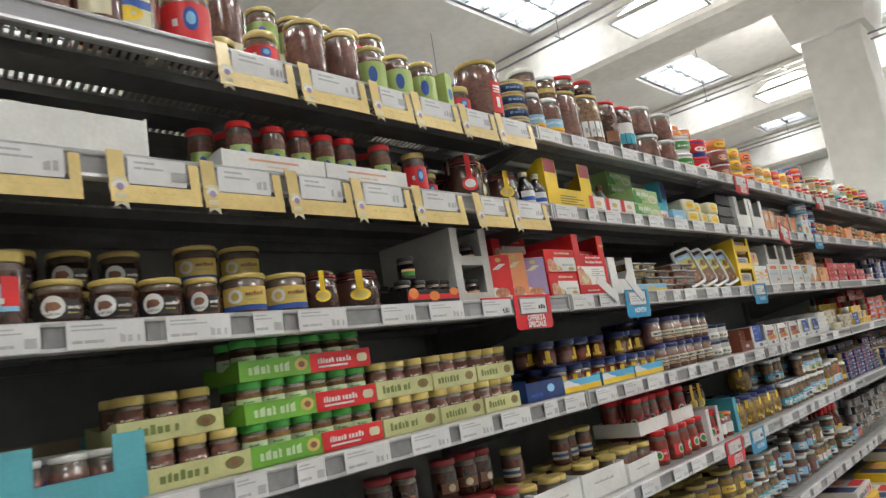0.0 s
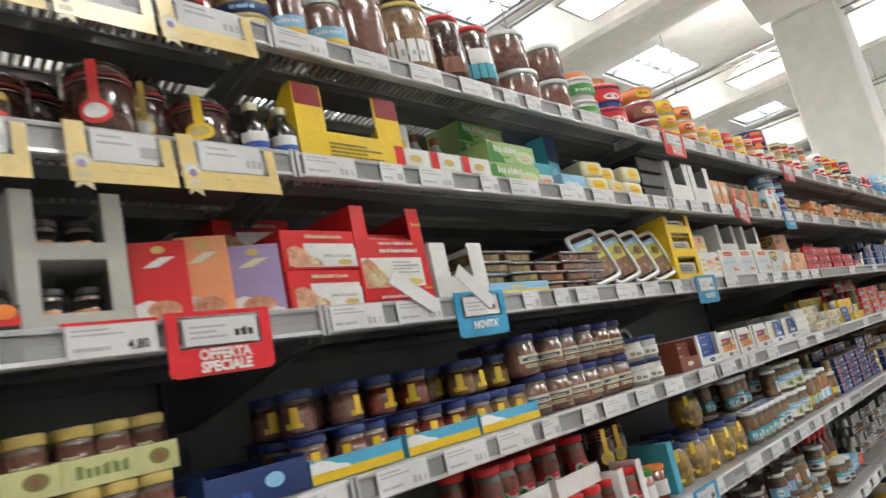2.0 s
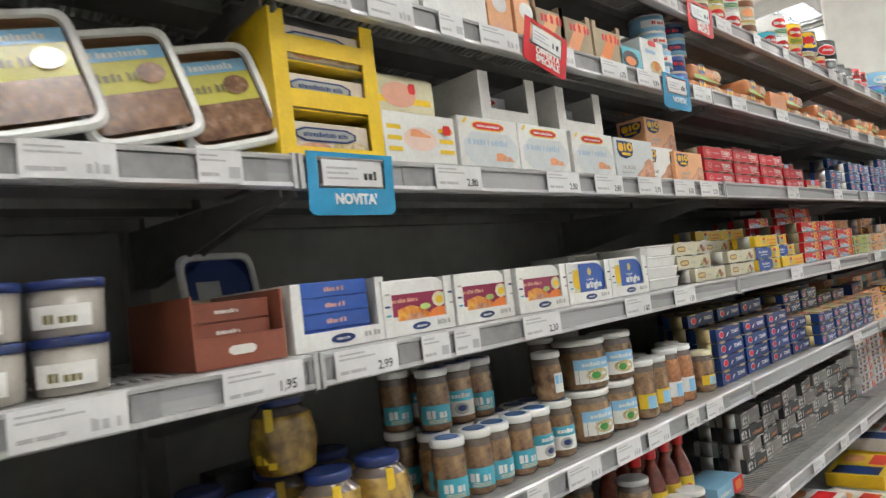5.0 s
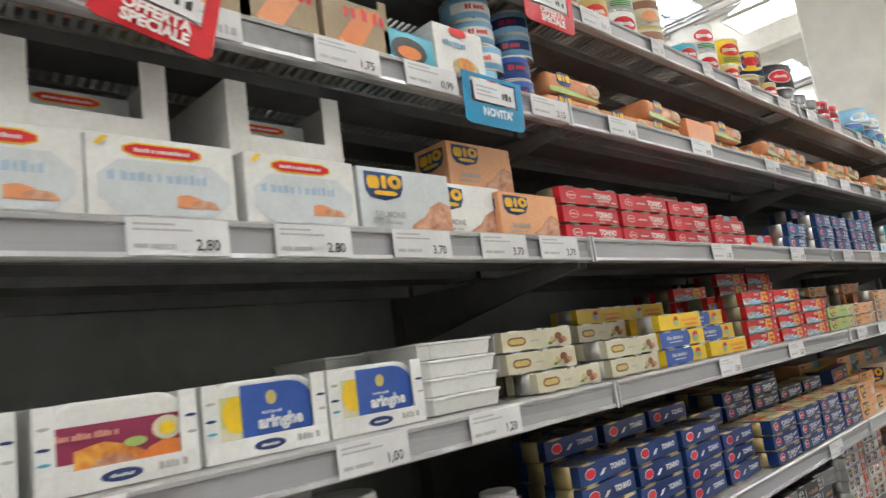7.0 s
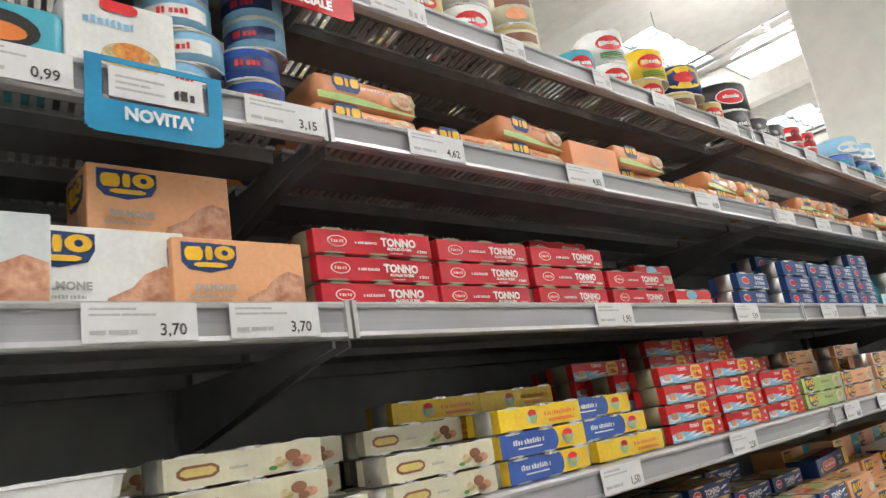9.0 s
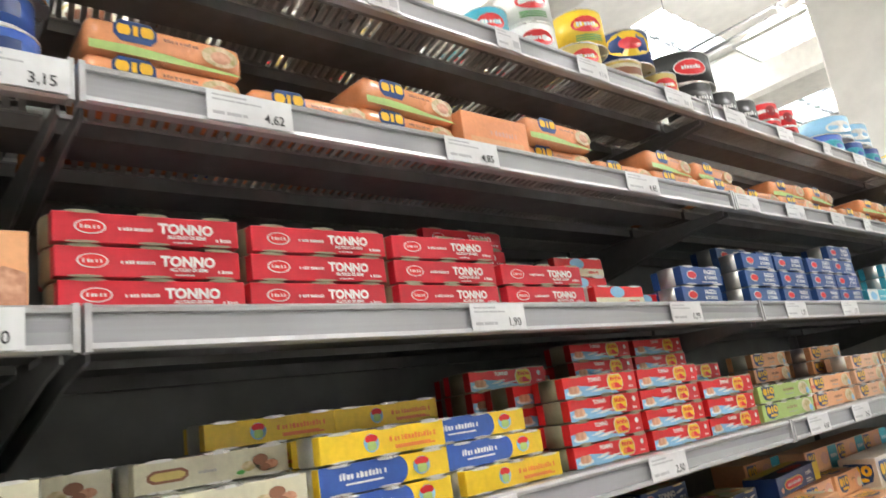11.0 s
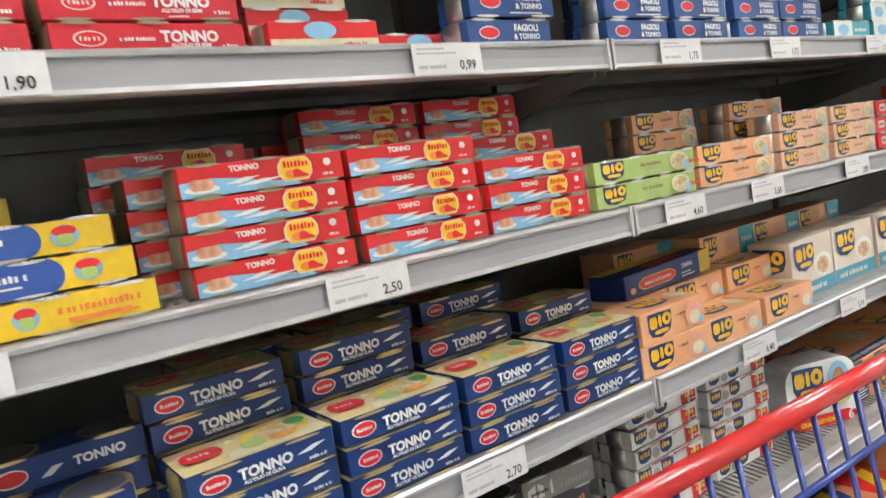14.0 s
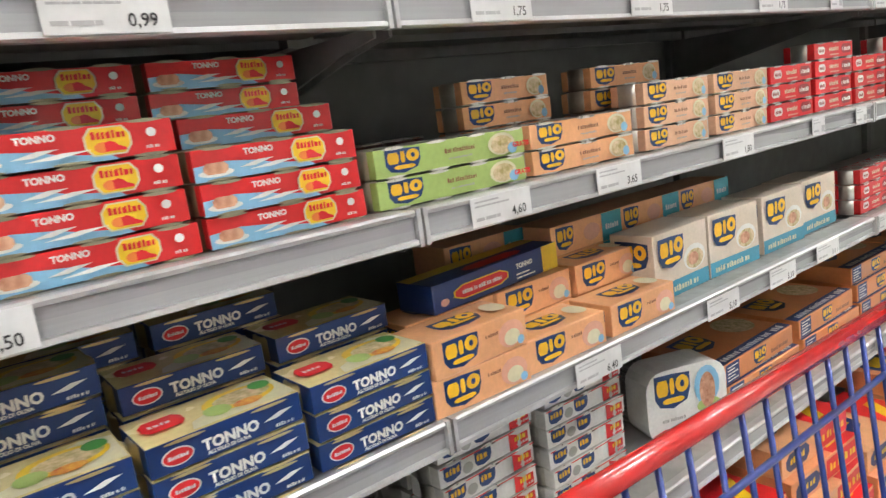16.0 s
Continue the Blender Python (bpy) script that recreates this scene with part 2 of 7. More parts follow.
# white column behind the shelving
col = bmesh.new()
box(col, -2.37, -1.57, 11.05, 11.85, 0, 5.15, bevel=0.02)
structure("column", col, PLASTER, "square white-painted concrete column behind the shelves", "column")
cap = bmesh.new()
vs = [cap.verts.new(v) for v in ((-2.45, 10.95, 5.15), (-1.49, 10.95, 5.15), (-1.49, 11.95, 5.15), (-2.45, 11.95, 5.15), (-2.65, 10.75, 5.99), (-1.29, 10.75, 5.99), (-1.29, 12.15, 5.99), (-2.65, 12.15, 5.99))]
for q in ((0, 1, 5, 4), (1, 2, 6, 5), (2, 3, 7, 6), (3, 0, 4, 7), (3, 2, 1, 0), (4, 5, 6, 7)):
    cap.faces.new([vs[i] for i in q])
structure("trim", cap, PLASTER, "flared white column head under the ceiling", "column head")

# lamps on conduits
LAMPGLOW = glow("lamp_diffuser_glow", (1.0, 0.97, 0.9), 4.0)
SHADEGLOW = glow("lamp_cover_glow", (1.0, 0.97, 0.92), 9.0)
WHITE_ENAMEL = paint("white_enamel", (0.75, 0.75, 0.73), 0.35, vary=0.05)
CONDUIT = paint("conduit_grey", (0.35, 0.35, 0.36), 0.45, 0.5)
for ly in LAMP_Y:
    pipe = empty("conduit", (0, ly, LAMP_Z + 0.34), "thin grey cable conduit hung below the roof", "conduit", "conduits")
    for k, dy in enumerate((-0.06, 0.07)):
        bm = bmesh.new()
        lathe(bm, [(0.016, -9.0), (0.016, 6.0)], 8)
        bmesh.ops.rotate(bm, verts=bm.verts, matrix=Matrix.Rotation(radians(90), 3, "Y"))
        part("pipe", bm, CONDUIT, pipe, at=(0, dy, -0.05 * k))
    for hx in range(-8, 6, 2):
        part("hanger", boxes((hx - 0.008, hx + 0.008, -0.09, 0.1, -0.07, -0.062), (hx - 0.004, hx + 0.004, -0.004, 0.004, -0.062, 0.93)), CONDUIT, pipe)
    for lx in LAMP_X:
        lamp = empty("ceiling_lamp", (lx, ly, LAMP_Z), "lit white rectangular lamp hanging from a conduit", "lamp", "hanging shop lamps")
        bm = bmesh.new()
        vs = [bm.verts.new(v) for v in ((-0.42, -0.3, 0), (0.42, -0.3, 0), (0.42, 0.3, 0), (-0.42, 0.3, 0), (-0.22, -0.16, 0.16), (0.22, -0.16, 0.16), (0.22, 0.16, 0.16), (-0.22, 0.16, 0.16))]
        for q in ((0, 1, 5, 4), (1, 2, 6, 5), (2, 3, 7, 6), (3, 0, 4, 7), (4, 5, 6, 7)):
            bm.faces.new([vs[i] for i in q])
        part("housing", bm, SHADEGLOW, lamp, "translucent white lamp cover lit from inside")
        part("rim", boxes((-0.45, 0.45, -0.33, -0.3, -0.03, 0.012), (-0.45, 0.45, 0.3, 0.33, -0.03, 0.012), (-0.45, -0.42, -0.3, 0.3, -0.03, 0.012), (0.42, 0.45, -0.3, 0.3, -0.03, 0.012)), WHITE_ENAMEL, lamp)
        part("diffuser", boxes((-0.418, 0.418, -0.298, 0.298, -0.012, -0.004)), LAMPGLOW, lamp, "glowing white diffuser")
        part("stem", boxes((-0.012, 0.012, -0.012, 0.012, 0.16, 0.3), (-0.02, 0.02, -0.085, 0.095, 0.3, 0.345)), CONDUIT, lamp)
        light = new("lamp_light", bpy.data.lights.new("lamp_light", "AREA"))
        light.data.shape, light.data.size, light.data.size_y, light.data.energy, light.data.color = "RECTANGLE", 0.8, 0.56, LAMP_W, (1.0, 0.96, 0.9)
        light.location = (lx, ly, LAMP_Z - 0.04)

# ---- shelving ----


def rail_mesh(length):
    """Price rail: sloping plastic face between two bright lips."""
    bm = bmesh.new()
    prof = [(-0.012, 0.0), (0.002, 0.0), (0.005, -0.003), (0.004, -0.007), (0.0, -0.008), (-0.001, -RAIL_H + 0.008), (0.004, -RAIL_H + 0.007), (0.005, -RAIL_H + 0.002), (0.001, -RAIL_H), (-0.012, -RAIL_H)]
    for s in range(len(prof) - 1):
        (xa, za), (xb, zb) = prof[s], prof[s + 1]
        f = bm.faces.new([bm.verts.new(v) for v in ((xa, 0, za), (xb, 0, zb), (xb, length, zb), (xa, length, za))])
        f.material_index = 0 if s == 4 else 1
    for y in (0.0, length - 0.006):
        box(bm, -0.01, 0.0065, y, y + 0.006, -RAIL_H - 0.001, 0.001, mat=1)
    return bm


RAILMESH = finish("price_rail", rail_mesh(BAY - 0.004), [RAIL, CHROME])


def deck_mesh(depth):
    """A steel deck with three bands of slanting slots between folded ribs."""
    bm = bmesh.new()
    bands = ((-0.05, -0.115), (-0.195, -0.26), (-0.345, -0.4))
    solid = zip([-0.012] + [q for _, q in bands], [p for p, _ in bands] + [-depth])
    for a, b in solid:
        box(bm, b, a, 0.004, BAY - 0.006, -0.006, -0.001)
    for a, b in bands:
        for k in range(84):
            y = 0.012 + k * 0.0152
            lo = [bm.verts.new(v) for v in ((a, y, -0.005), (b, y + 0.012, -0.005), (b, y + 0.0195, -0.005), (a, y + 0.0075, -0.005))]
            hi = [bm.verts.new((v.co.x, v.co.y, -0.001)) for v in lo]
            for q in (lo, hi[::-1], (lo[0], hi[0], hi[1], lo[1]), (lo[2], hi[2], hi[3], lo[3])):
                bm.faces.new(q)
    bmesh.ops.recalc_face_normals(bm, faces=bm.faces)
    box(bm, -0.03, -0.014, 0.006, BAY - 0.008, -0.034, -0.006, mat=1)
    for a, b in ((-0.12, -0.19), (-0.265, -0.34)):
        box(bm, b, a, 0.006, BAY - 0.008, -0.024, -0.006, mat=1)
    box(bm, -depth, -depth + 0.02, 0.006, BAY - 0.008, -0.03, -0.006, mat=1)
    return bm


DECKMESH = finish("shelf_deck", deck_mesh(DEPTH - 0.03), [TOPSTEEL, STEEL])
bm = bmesh.new()
fr = [(-0.02, -0.038), (-DEPTH + 0.03, -0.03), (-DEPTH + 0.03, -0.13), (-DEPTH + 0.07, -0.13), (-0.1, -0.06), (-0.02, -0.05)]
for y in (0.0, 0.004):
    bm.faces.new([bm.verts.new((x, y, z)) for x, z in (fr if y else fr[::-1])])
bm.verts.ensure_lookup_table()
k = len(fr)
for i in range(k):
    a, b = k - 1 - i, k - 1 - (i + 1) % k
    bm.faces.new((bm.verts[a], bm.verts[b], bm.verts[k + (i + 1) % k], bm.verts[k + i]))
bmesh.ops.recalc_face_normals(bm, faces=bm.faces)
BRACKETMESH = finish("bracket", bm, STEEL)

for b in BAYS:
    y0 = JOINT + b * BAY
    unit = empty("shelving_unit", (FRONT, y0, 0), "grey steel supermarket shelving bay stocked with food", "shelving", "shelving bays along the aisle")
    part("back_panel", boxes((-DEPTH - 0.02, -DEPTH, 0.02, BAY - 0.02, 0.1, 1.97)), BACK, unit)
    part("upright", boxes((-DEPTH - 0.04, -DEPTH + 0.02, -0.018, 0.018, 0.0, 1.98)), STEEL, unit)
    for lv, z in LEVELS.items():
        shelf = part("shelf", DECKMESH, None, unit, at=(0, 0, z))
        part("price_rail", RAILMESH, None, shelf, "grey plastic price rail with bright lips", at=(0, 0.002, 0))
        for y in (0.008, BAY - 0.014):
            part("bracket", BRACKETMESH, None, shelf, at=(0, y, 0))
    base = part("base_shelf", boxes((-DEPTH, BASE_FRONT - FRONT, 0.003, BAY - 0.003, BASE_Z - 0.04, BASE_Z)), TOPSTEEL, unit)
    part("kick_plate", boxes((BASE_FRONT - FRONT - 0.05, BASE_FRONT - FRONT - 0.04, 0.003, BAY - 0.003, 0.0, BASE_Z - 0.04)), STEEL, unit)
    part("price_rail", RAILMESH, None, base, at=(BASE_FRONT - FRONT + 0.012, 0.002, BASE_Z))


# ---- product materials ----


def ink(name, rgb, rough=0.38, coat=0.25, vary=0.1, **kw):
    return paint("print_" + name, rgb, rough, vary=vary, scale=25, coat=coat, bump=0.12, rand=0.05, **kw)


RED, DRED, BLUE, NAVY = ink("red", (0.7, 0.016, 0.02)), ink("dark_red", (0.3, 0.02, 0.025)), ink("blue", (0.03, 0.1, 0.42)), ink("navy", (0.01, 0.035, 0.16))
YELLOW, GOLD, ORANGE, SALMON = ink("yellow", (0.85, 0.57, 0.02)), ink("gold", (0.62, 0.47, 0.14), 0.3), ink("orange", (0.8, 0.22, 0.04)), ink("salmon", (0.8, 0.32, 0.14))
PINK, PEACH, CREAM, WHITE = ink("pink", (0.75, 0.38, 0.27)), ink("peach", (0.82, 0.41, 0.2)), ink("cream", (0.7, 0.65, 0.45)), ink("white", (0.78, 0.78, 0.76))
GREEN, LIME, TEAL, SKYB = ink("green", (0.06, 0.3, 0.05)), ink("lime", (0.4, 0.55, 0.16)), ink("teal", (0.05, 0.38, 0.5)), ink("sky", (0.25, 0.52, 0.75))
PURPLE, BROWN, BLACKP, GREYP = ink("purple", (0.36, 0.27, 0.5)), ink("brown", (0.25, 0.1, 0.05)), ink("black", (0.02, 0.02, 0.022)), ink("grey", (0.4, 0.4, 0.38))
CERISE, OLIVE, CARDB, MINT = ink("cerise", (0.62, 0.017, 0.035)), ink("olive", (0.2, 0.17, 0.05)), ink("cardboard", (0.42, 0.33, 0.22), 0.8, 0.0), ink("mint", (0.55, 0.7, 0.45))
SIGNRED, SIGNBLUE, TAGYEL = ink("sign_red", (0.72, 0.02, 0.03), 0.3), ink("sign_blue", (0.02, 0.31, 0.58), 0.3), ink("tag_yellow", (0.72, 0.55, 0.22), 0.3)
GREYBOARD = ink("greyboard", (0.5, 0.49, 0.46), 0.8, 0.0)
TIN = paint("tinplate", (0.7, 0.69, 0.66), 0.28, 0.9, vary=0.1, scale=40)
DULLTIN = paint("dull_tin", (0.34, 0.32, 0.22), 0.35, 0.6, vary=0.1, scale=40)
GOLDTIN = paint("gold_tinplate", (0.62, 0.5, 0.25), 0.3, 0.8, vary=0.1, scale=40)


def food(name, a, b, scale=32):
    """Preserved food behind glass: two mottled tones under a glossy skin."""
    return paint("food_" + name, a, 0.16, mottle=b, scale=scale, coat=1.0, rand=0.12)


ANCHOVY = food("anchovy", (0.25, 0.115, 0.085), (0.11, 0.045, 0.035), 45)
SAUCE = food("dark_sauce", (0.1, 0.035, 0.022), (0.04, 0.014, 0.01))
FISH = food("fish", (0.36, 0.22, 0.11), (0.1, 0.05, 0.028), 34)
PASTE = food("pale_paste", (0.36, 0.21, 0.085), (0.18, 0.09, 0.035))
REDPASTE = food("red_paste", (0.3, 0.05, 0.02), (0.12, 0.025, 0.013))
OLIVES = food("golden_olives", (0.5, 0.31, 0.05), (0.16, 0.09, 0.02), 30)
TOMATO = food("tomato", (0.3, 0.05, 0.025), (0.13, 0.022, 0.014))
TRAYA = food("tray_olives", (0.3, 0.2, 0.06), (0.09, 0.06, 0.025), 34)
TRAYB = food("tray_tomato", (0.3, 0.09, 0.04), (0.1, 0.035, 0.02), 34)
ORANGE_FOOD = food("orange_fish", (0.5, 0.22, 0.09), (0.24, 0.09, 0.035), 45)
NIGHT = food("black_sauce", (0.03, 0.025, 0.025), (0.012, 0.01, 0.01))
PHOTO = paint("photo_fillets", (0.72, 0.4, 0.26), 0.4, mottle=(0.42, 0.16, 0.08), scale=55, coat=0.25)
PHOTO2 = paint("photo_salad", (0.75, 0.6, 0.4), 0.4, mottle=(0.38, 0.3, 0.1), scale=70, coat=0.25)
PHOTO3 = paint("photo_citrus", (0.8, 0.42, 0.06), 0.4, mottle=(0.6, 0.12, 0.03), scale=60, coat=0.25)
WRAP = clear("clear_film", 0.15)

# ---- product builders: fronts face +x at x = 0, bases stand on z = 0 ----


NECK = paint("clear_jar_neck", (0.16, 0.125, 0.1), 0.08, vary=0.3, scale=20, coat=1.0)


def bowed(bm, kind, r, y0, y1, z0, z1, mat, lift):
    """A printed shape bent round a jar or can of radius r whose axis stands at x = -r; y is measured along the skin."""
    n = 14
    if kind == "e":
        pts = [((y0 + y1) / 2 + (y1 - y0) / 2 * math.cos(k * math.tau / n), (z0 + z1) / 2 + (z1 - z0) / 2 * math.sin(k * math.tau / n)) for k in range(n)]
        c = bm.verts.new((-r + (r + lift) * math.cos((y0 + y1) / 2 / r), (r + lift) * math.sin((y0 + y1) / 2 / r), (z0 + z1) / 2))
        vs = [bm.verts.new((-r + (r + lift) * math.cos(y / r), (r + lift) * math.sin(y / r), z)) for y, z in pts]
        for k in range(n):
            bm.faces.new((c, vs[k], vs[(k + 1) % n])).material_index = mat
        return
    seg = max(2, int(abs(y1 - y0) / r / 0.3))
    cols = [[bm.verts.new((-r + (r + lift) * math.cos(a), (r + lift) * math.sin(a), z)) for z in (z0, z1)] for a in [(y0 + (y1 - y0) * k / seg) / r for k in range(seg + 1)]]
    for p, q in zip(cols, cols[1:]):
        f = bm.faces.new((p[0], q[0], q[1], p[1]))
        f.material_index, f.smooth = mat, True


def bowed_prints(specs, r, z0, h, turned=0.0):
    """Specs of kind, u0, v0, u1, v1, material; u in radians round the front, v in fractions of h."""
    bm, mats = bmesh.new(), []
    for k, (kind, u0, v0, u1, v1, m) in enumerate(specs):
        if m not in mats:
            mats.append(m)
        if kind == "r" and 0.15 < u1 - u0 < 1.3 and (v1 - v0) * h < 0.02:
            y, t, q = (u0 + turned) * r, (v1 - v0) * h, k + 3
            while y < (u1 + turned) * r - t * 0.2:
                q = (q * 1103515245 + 12345) % 65536
                e = min((u1 + turned) * r, y + t * (0.34 + 0.34 * (q % 97) / 97))
                bowed(bm, "r", r, y, e, z0 + v0 * h, z0 + v0 * h + t * (1.0 if q % 3 == 0 else 0.74), mats.index(m), 0.0006 + 0.0004 * k)
                y = e + t * (0.16 if q % 6 else 0.5)
        elif kind == "b":
            for j in range(3):
                za = v0 + (v1 - v0) * (j + 0.2) / 3
                bowed(bm, "r", r, (u0 + turned) * r, (u1 + turned) * r, z0 + za * h, z0 + (za + (v1 - v0) * 0.18) * h, mats.index(m), 0.0006 + 0.0004 * k)
        else:
            bowed(bm, kind, r, (u0 + turned) * r, (u1 + turned) * r, z0 + v0 * h, z0 + v1 * h, mats.index(m), 0.0006 + 0.0004 * k)
    return bm, mats


def jar(name, r, h, content, lid, label, specs=(), lid_h=0.016, neck=0.9, tags="jar", group="", turned=-0.5, belly=1.0, label_name="label"):
    ob = empty(name, (0, 0, 0), label, tags, group)
    n = r * neck
    body = [(r * 0.86, 0.0), (r * 0.97, 0.003), (r, 0.008), (r * belly, h * 0.4), (r, h * 0.68), (r * 0.97, h - lid_h - 0.012), (n, h - lid_h - 0.003), (n * 0.98, h - lid_h)]
    bm = lathe(bmesh.new(), body, 18, cx=-r)
    for f in bm.faces:
        f.material_index = int(f.calc_center_median().z > h - lid_h - 0.0125)
    part("glass_body", bm, [content, NECK], ob)
    bm = lathe(bmesh.new(), [(n * 1.02, h - lid_h), (n * 1.05, h - lid_h + 0.002), (n * 1.05, h - 0.003), (n * 1.0, h - 0.0008), (n * 0.9, h), (n * 0.86, h - 0.001)], 18, cx=-r)
    part("lid", bm, lid, ob)
    if specs:
        bm, mats = bowed_prints(specs, r * max(1, belly), 0.008, h - lid_h - 0.022, turned)
        part(label_name, bm, mats, ob)
    return ob


def can(name, r, h, mat, label, specs=(), group="", top=None, seg=20, tags="tin can", turned=-0.5):
    ob = empty(name, (0, 0, 0), label, tags, group)
    bm = lathe(bmesh.new(), [(r * 0.99, 0.003), (r * 0.99, h - 0.003)], seg, cx=-r)
    part("wrapper", bm, mat, ob)
    bm = lathe(bmesh.new(), [(r * 0.97, h - 0.003), (r * 1.005, h - 0.0025), (r * 1.005, h), (r * 0.94, h), (r * 0.92, h - 0.003), (r * 0.5, h - 0.0025)], seg, cx=-r)
    part("rim", bm, top or TIN, ob)
    bm = lathe(bmesh.new(), [(r * 0.96, 0.0), (r * 1.005, 0.0), (r * 1.005, 0.0025), (r * 0.97, 0.003)], seg, cx=-r)
    part("rim", bm, top or TIN, ob)
    if specs:
        bm, mats = bowed_prints(specs, r, 0.0, h, turned)
        part("print", bm, mats, ob)
    return ob


def carton(name, w, h, d, mat, label, specs=(), words=(), category="box", group="", top=(), bevel=0.0012, side=()):
    """A printed cardboard box; words hold text, size, u, v, material; top holds prints for the upper face."""
    ob = empty(name, (0, 0, 0), label, category, group)
    part("box", boxes((-d, 0, -w / 2, w / 2, 0, h), bevel=bevel), mat, ob)
    if specs:
        bm, mats = bmesh.new(), []
        prints(bm, specs, w, h, 0.0, mats)
        part("print", bm, mats, ob)
    if top:
        bm, mats = bmesh.new(), []
        prints(bm, top, w, d, 0.0, mats)
        bmesh.ops.transform(bm, matrix=Matrix(((0, 0, -1, 0), (0, 1, 0, 0), (1, 0, 0, h), (0, 0, 0, 1))), verts=bm.verts)
        part("top_print", bm, mats, ob)
    if side:
        bm, mats = bmesh.new(), []
        prints(bm, side, d, h, 0.0, mats)
        bmesh.ops.transform(bm, matrix=Matrix(((0, 1, 0, -d / 2), (-1, 0, 0, -w / 2), (0, 0, 1, 0), (0, 0, 0, 1))), verts=bm.verts)
        part("side_print", bm, mats, ob)
    for text, size, u, v, m in words:
        lettering(text, size, m, ob, 0.0004 * (len(specs) + 2), (u - 0.5) * w, v * h)
    return ob


def multipack(name, w, h, d, mat, label, specs=(), words=(), group="", n=3, canmat=None, top=()):
    """Tins in a printed card sleeve whose top and bottom edges are notched round the tins."""
    ob = carton(name, w - 0.012, h - 0.003, d, mat, label, (), (), "tinned tuna", group, top, 0.0008)
    for c in ob.children:
        c.location.z += 0.0015 if not top else 0.003
    r = min(w / n, d) / 2 - 0.0008
    for k in range(n):
        y = -w / 2 + r + (w - 2 * r) * k / (n - 1)
        t = h - (0.002 if top else 0.0)
        bm = lathe(bmesh.new(), [(r * 0.9, 0.0), (r, 0.002), (r, t - 0.002), (r * 0.93, t), (r * 0.88, t - 0.0015)], 14, cx=-d / 2)
        part("can", bm, canmat or TIN, ob, at=(0, y, 0))
    bm, mats = bmesh.new(), []
    notch = []
    for k in range(n):
        u = 0.5 + (-w / 2 + r + (w - 2 * r) * k / (n - 1)) / (w - 0.013)
        u = min(0.995 - 0.26 / n, max(0.005 + 0.26 / n, u))
        notch += [("e", u - 0.26 / n, 0.9, u + 0.26 / n, 1.0, canmat or TIN), ("e", u - 0.26 / n, 0.0, u + 0.26 / n, 0.085, canmat or TIN)]
    prints(bm, list(specs) + notch[: 2 * n], w - 0.013, h, 0.0, mats)
    part("print", bm, mats, ob)
    for text, size, u, v, m in words:
        lettering(text, size, m, ob, 0.0004 * (len(specs) + 2 * n + 2), (u - 0.5) * w, v * h)
    return ob


def open_carton(name, w, h, d, mat, label, lip=0.4, post=0.2, back=1.0, specs=(), group="", inside=None, shelf=None):
    """A shelf-ready carton: low front with upright corner posts, sloping sides and a back."""
    ob = empty(name, (0, 0, 0), label, "display carton", group)
    t = 0.003
    part("tray_floor", boxes((-d + t, -t, -w / 2 + t, w / 2 - t, 0.0005, t)), inside or mat, ob)
    part("back_panel", boxes((-d, -d + t, -w / 2, w / 2, 0, h * back)), inside or mat, ob)
    for s in (-1, 1):
        y0, y1 = sorted((s * w / 2, s * (w / 2 - t)))
        bm = bmesh.new()
        pr = [(0, 0), (0, h), (-0.02, h), (-d * 0.45, h * (0.62 + 0.38 * (back >= 1))), (-d + t, h * back), (-d + t, 0)]
        for y in (y0, y1):
            bm.faces.new([bm.verts.new((x, y, z)) for x, z in pr])
        bm.verts.ensure_lookup_table()
        for i in range(6):
            bm.faces.new((bm.verts[i], bm.verts[(i + 1) % 6], bm.verts[6 + (i + 1) % 6], bm.verts[6 + i]))
        bmesh.ops.recalc_face_normals(bm, faces=bm.faces)
        part("side_panel", bm, mat, ob)
    wy = w / 2 - t
    part("front_panel", boxes((-t, 0, -wy, wy, 0, h * lip)), mat, ob)
    if post:
        part("corner_post", boxes((-t, 0, -wy, -wy + w * post, h * lip, h)), mat, ob)
        part("corner_post", boxes((-t, 0, wy - w * post, wy, h * lip, h)), mat, ob)
    for s in shelf or ():
        part("cross_bar", boxes((-t, 0, -wy + w * post, wy - w * post, h * s, h * (s + 0.12))), mat, ob)
    if specs:
        bm, mats = bmesh.new(), []
        prints(bm, specs, w, h, 0.0, mats)
        part("print", bm, mats, ob)
    return ob


def soft_pack(name, w, h, d, mat, label, specs=(), group="", category="tinned tuna", round_by=0.014, arch=0.0):
    """A shrink-wrapped pack with rounded edges."""
    ob = empty(name, (0, 0, 0), label, category, group)
    bm = boxes((-d, 0, -w / 2, w / 2, 0, h))
    if arch:
        top = [e for e in bm.edges if all(v.co.z > h * 0.9 for v in e.verts) and abs(e.verts[0].co.x - e.verts[1].co.x) > d * 0.5]
        bmesh.ops.bevel(bm, geom=top, offset=arch, segments=4, affect="EDGES", profile=0.5)
    bm.normal_update()
    bmesh.ops.bevel(bm, geom=[e for e in bm.edges if e.calc_face_angle(0) > 0.6], offset=min(round_by, h * 0.36), segments=3, affect="EDGES", profile=0.6)
    part("wrapper", bm, mat, ob, smooth=True)
    if specs:
        bm, mats = bmesh.new(), []
        prints(bm, specs, w, h, 0.0, mats)
        part("print", bm, mats, ob)
    return ob


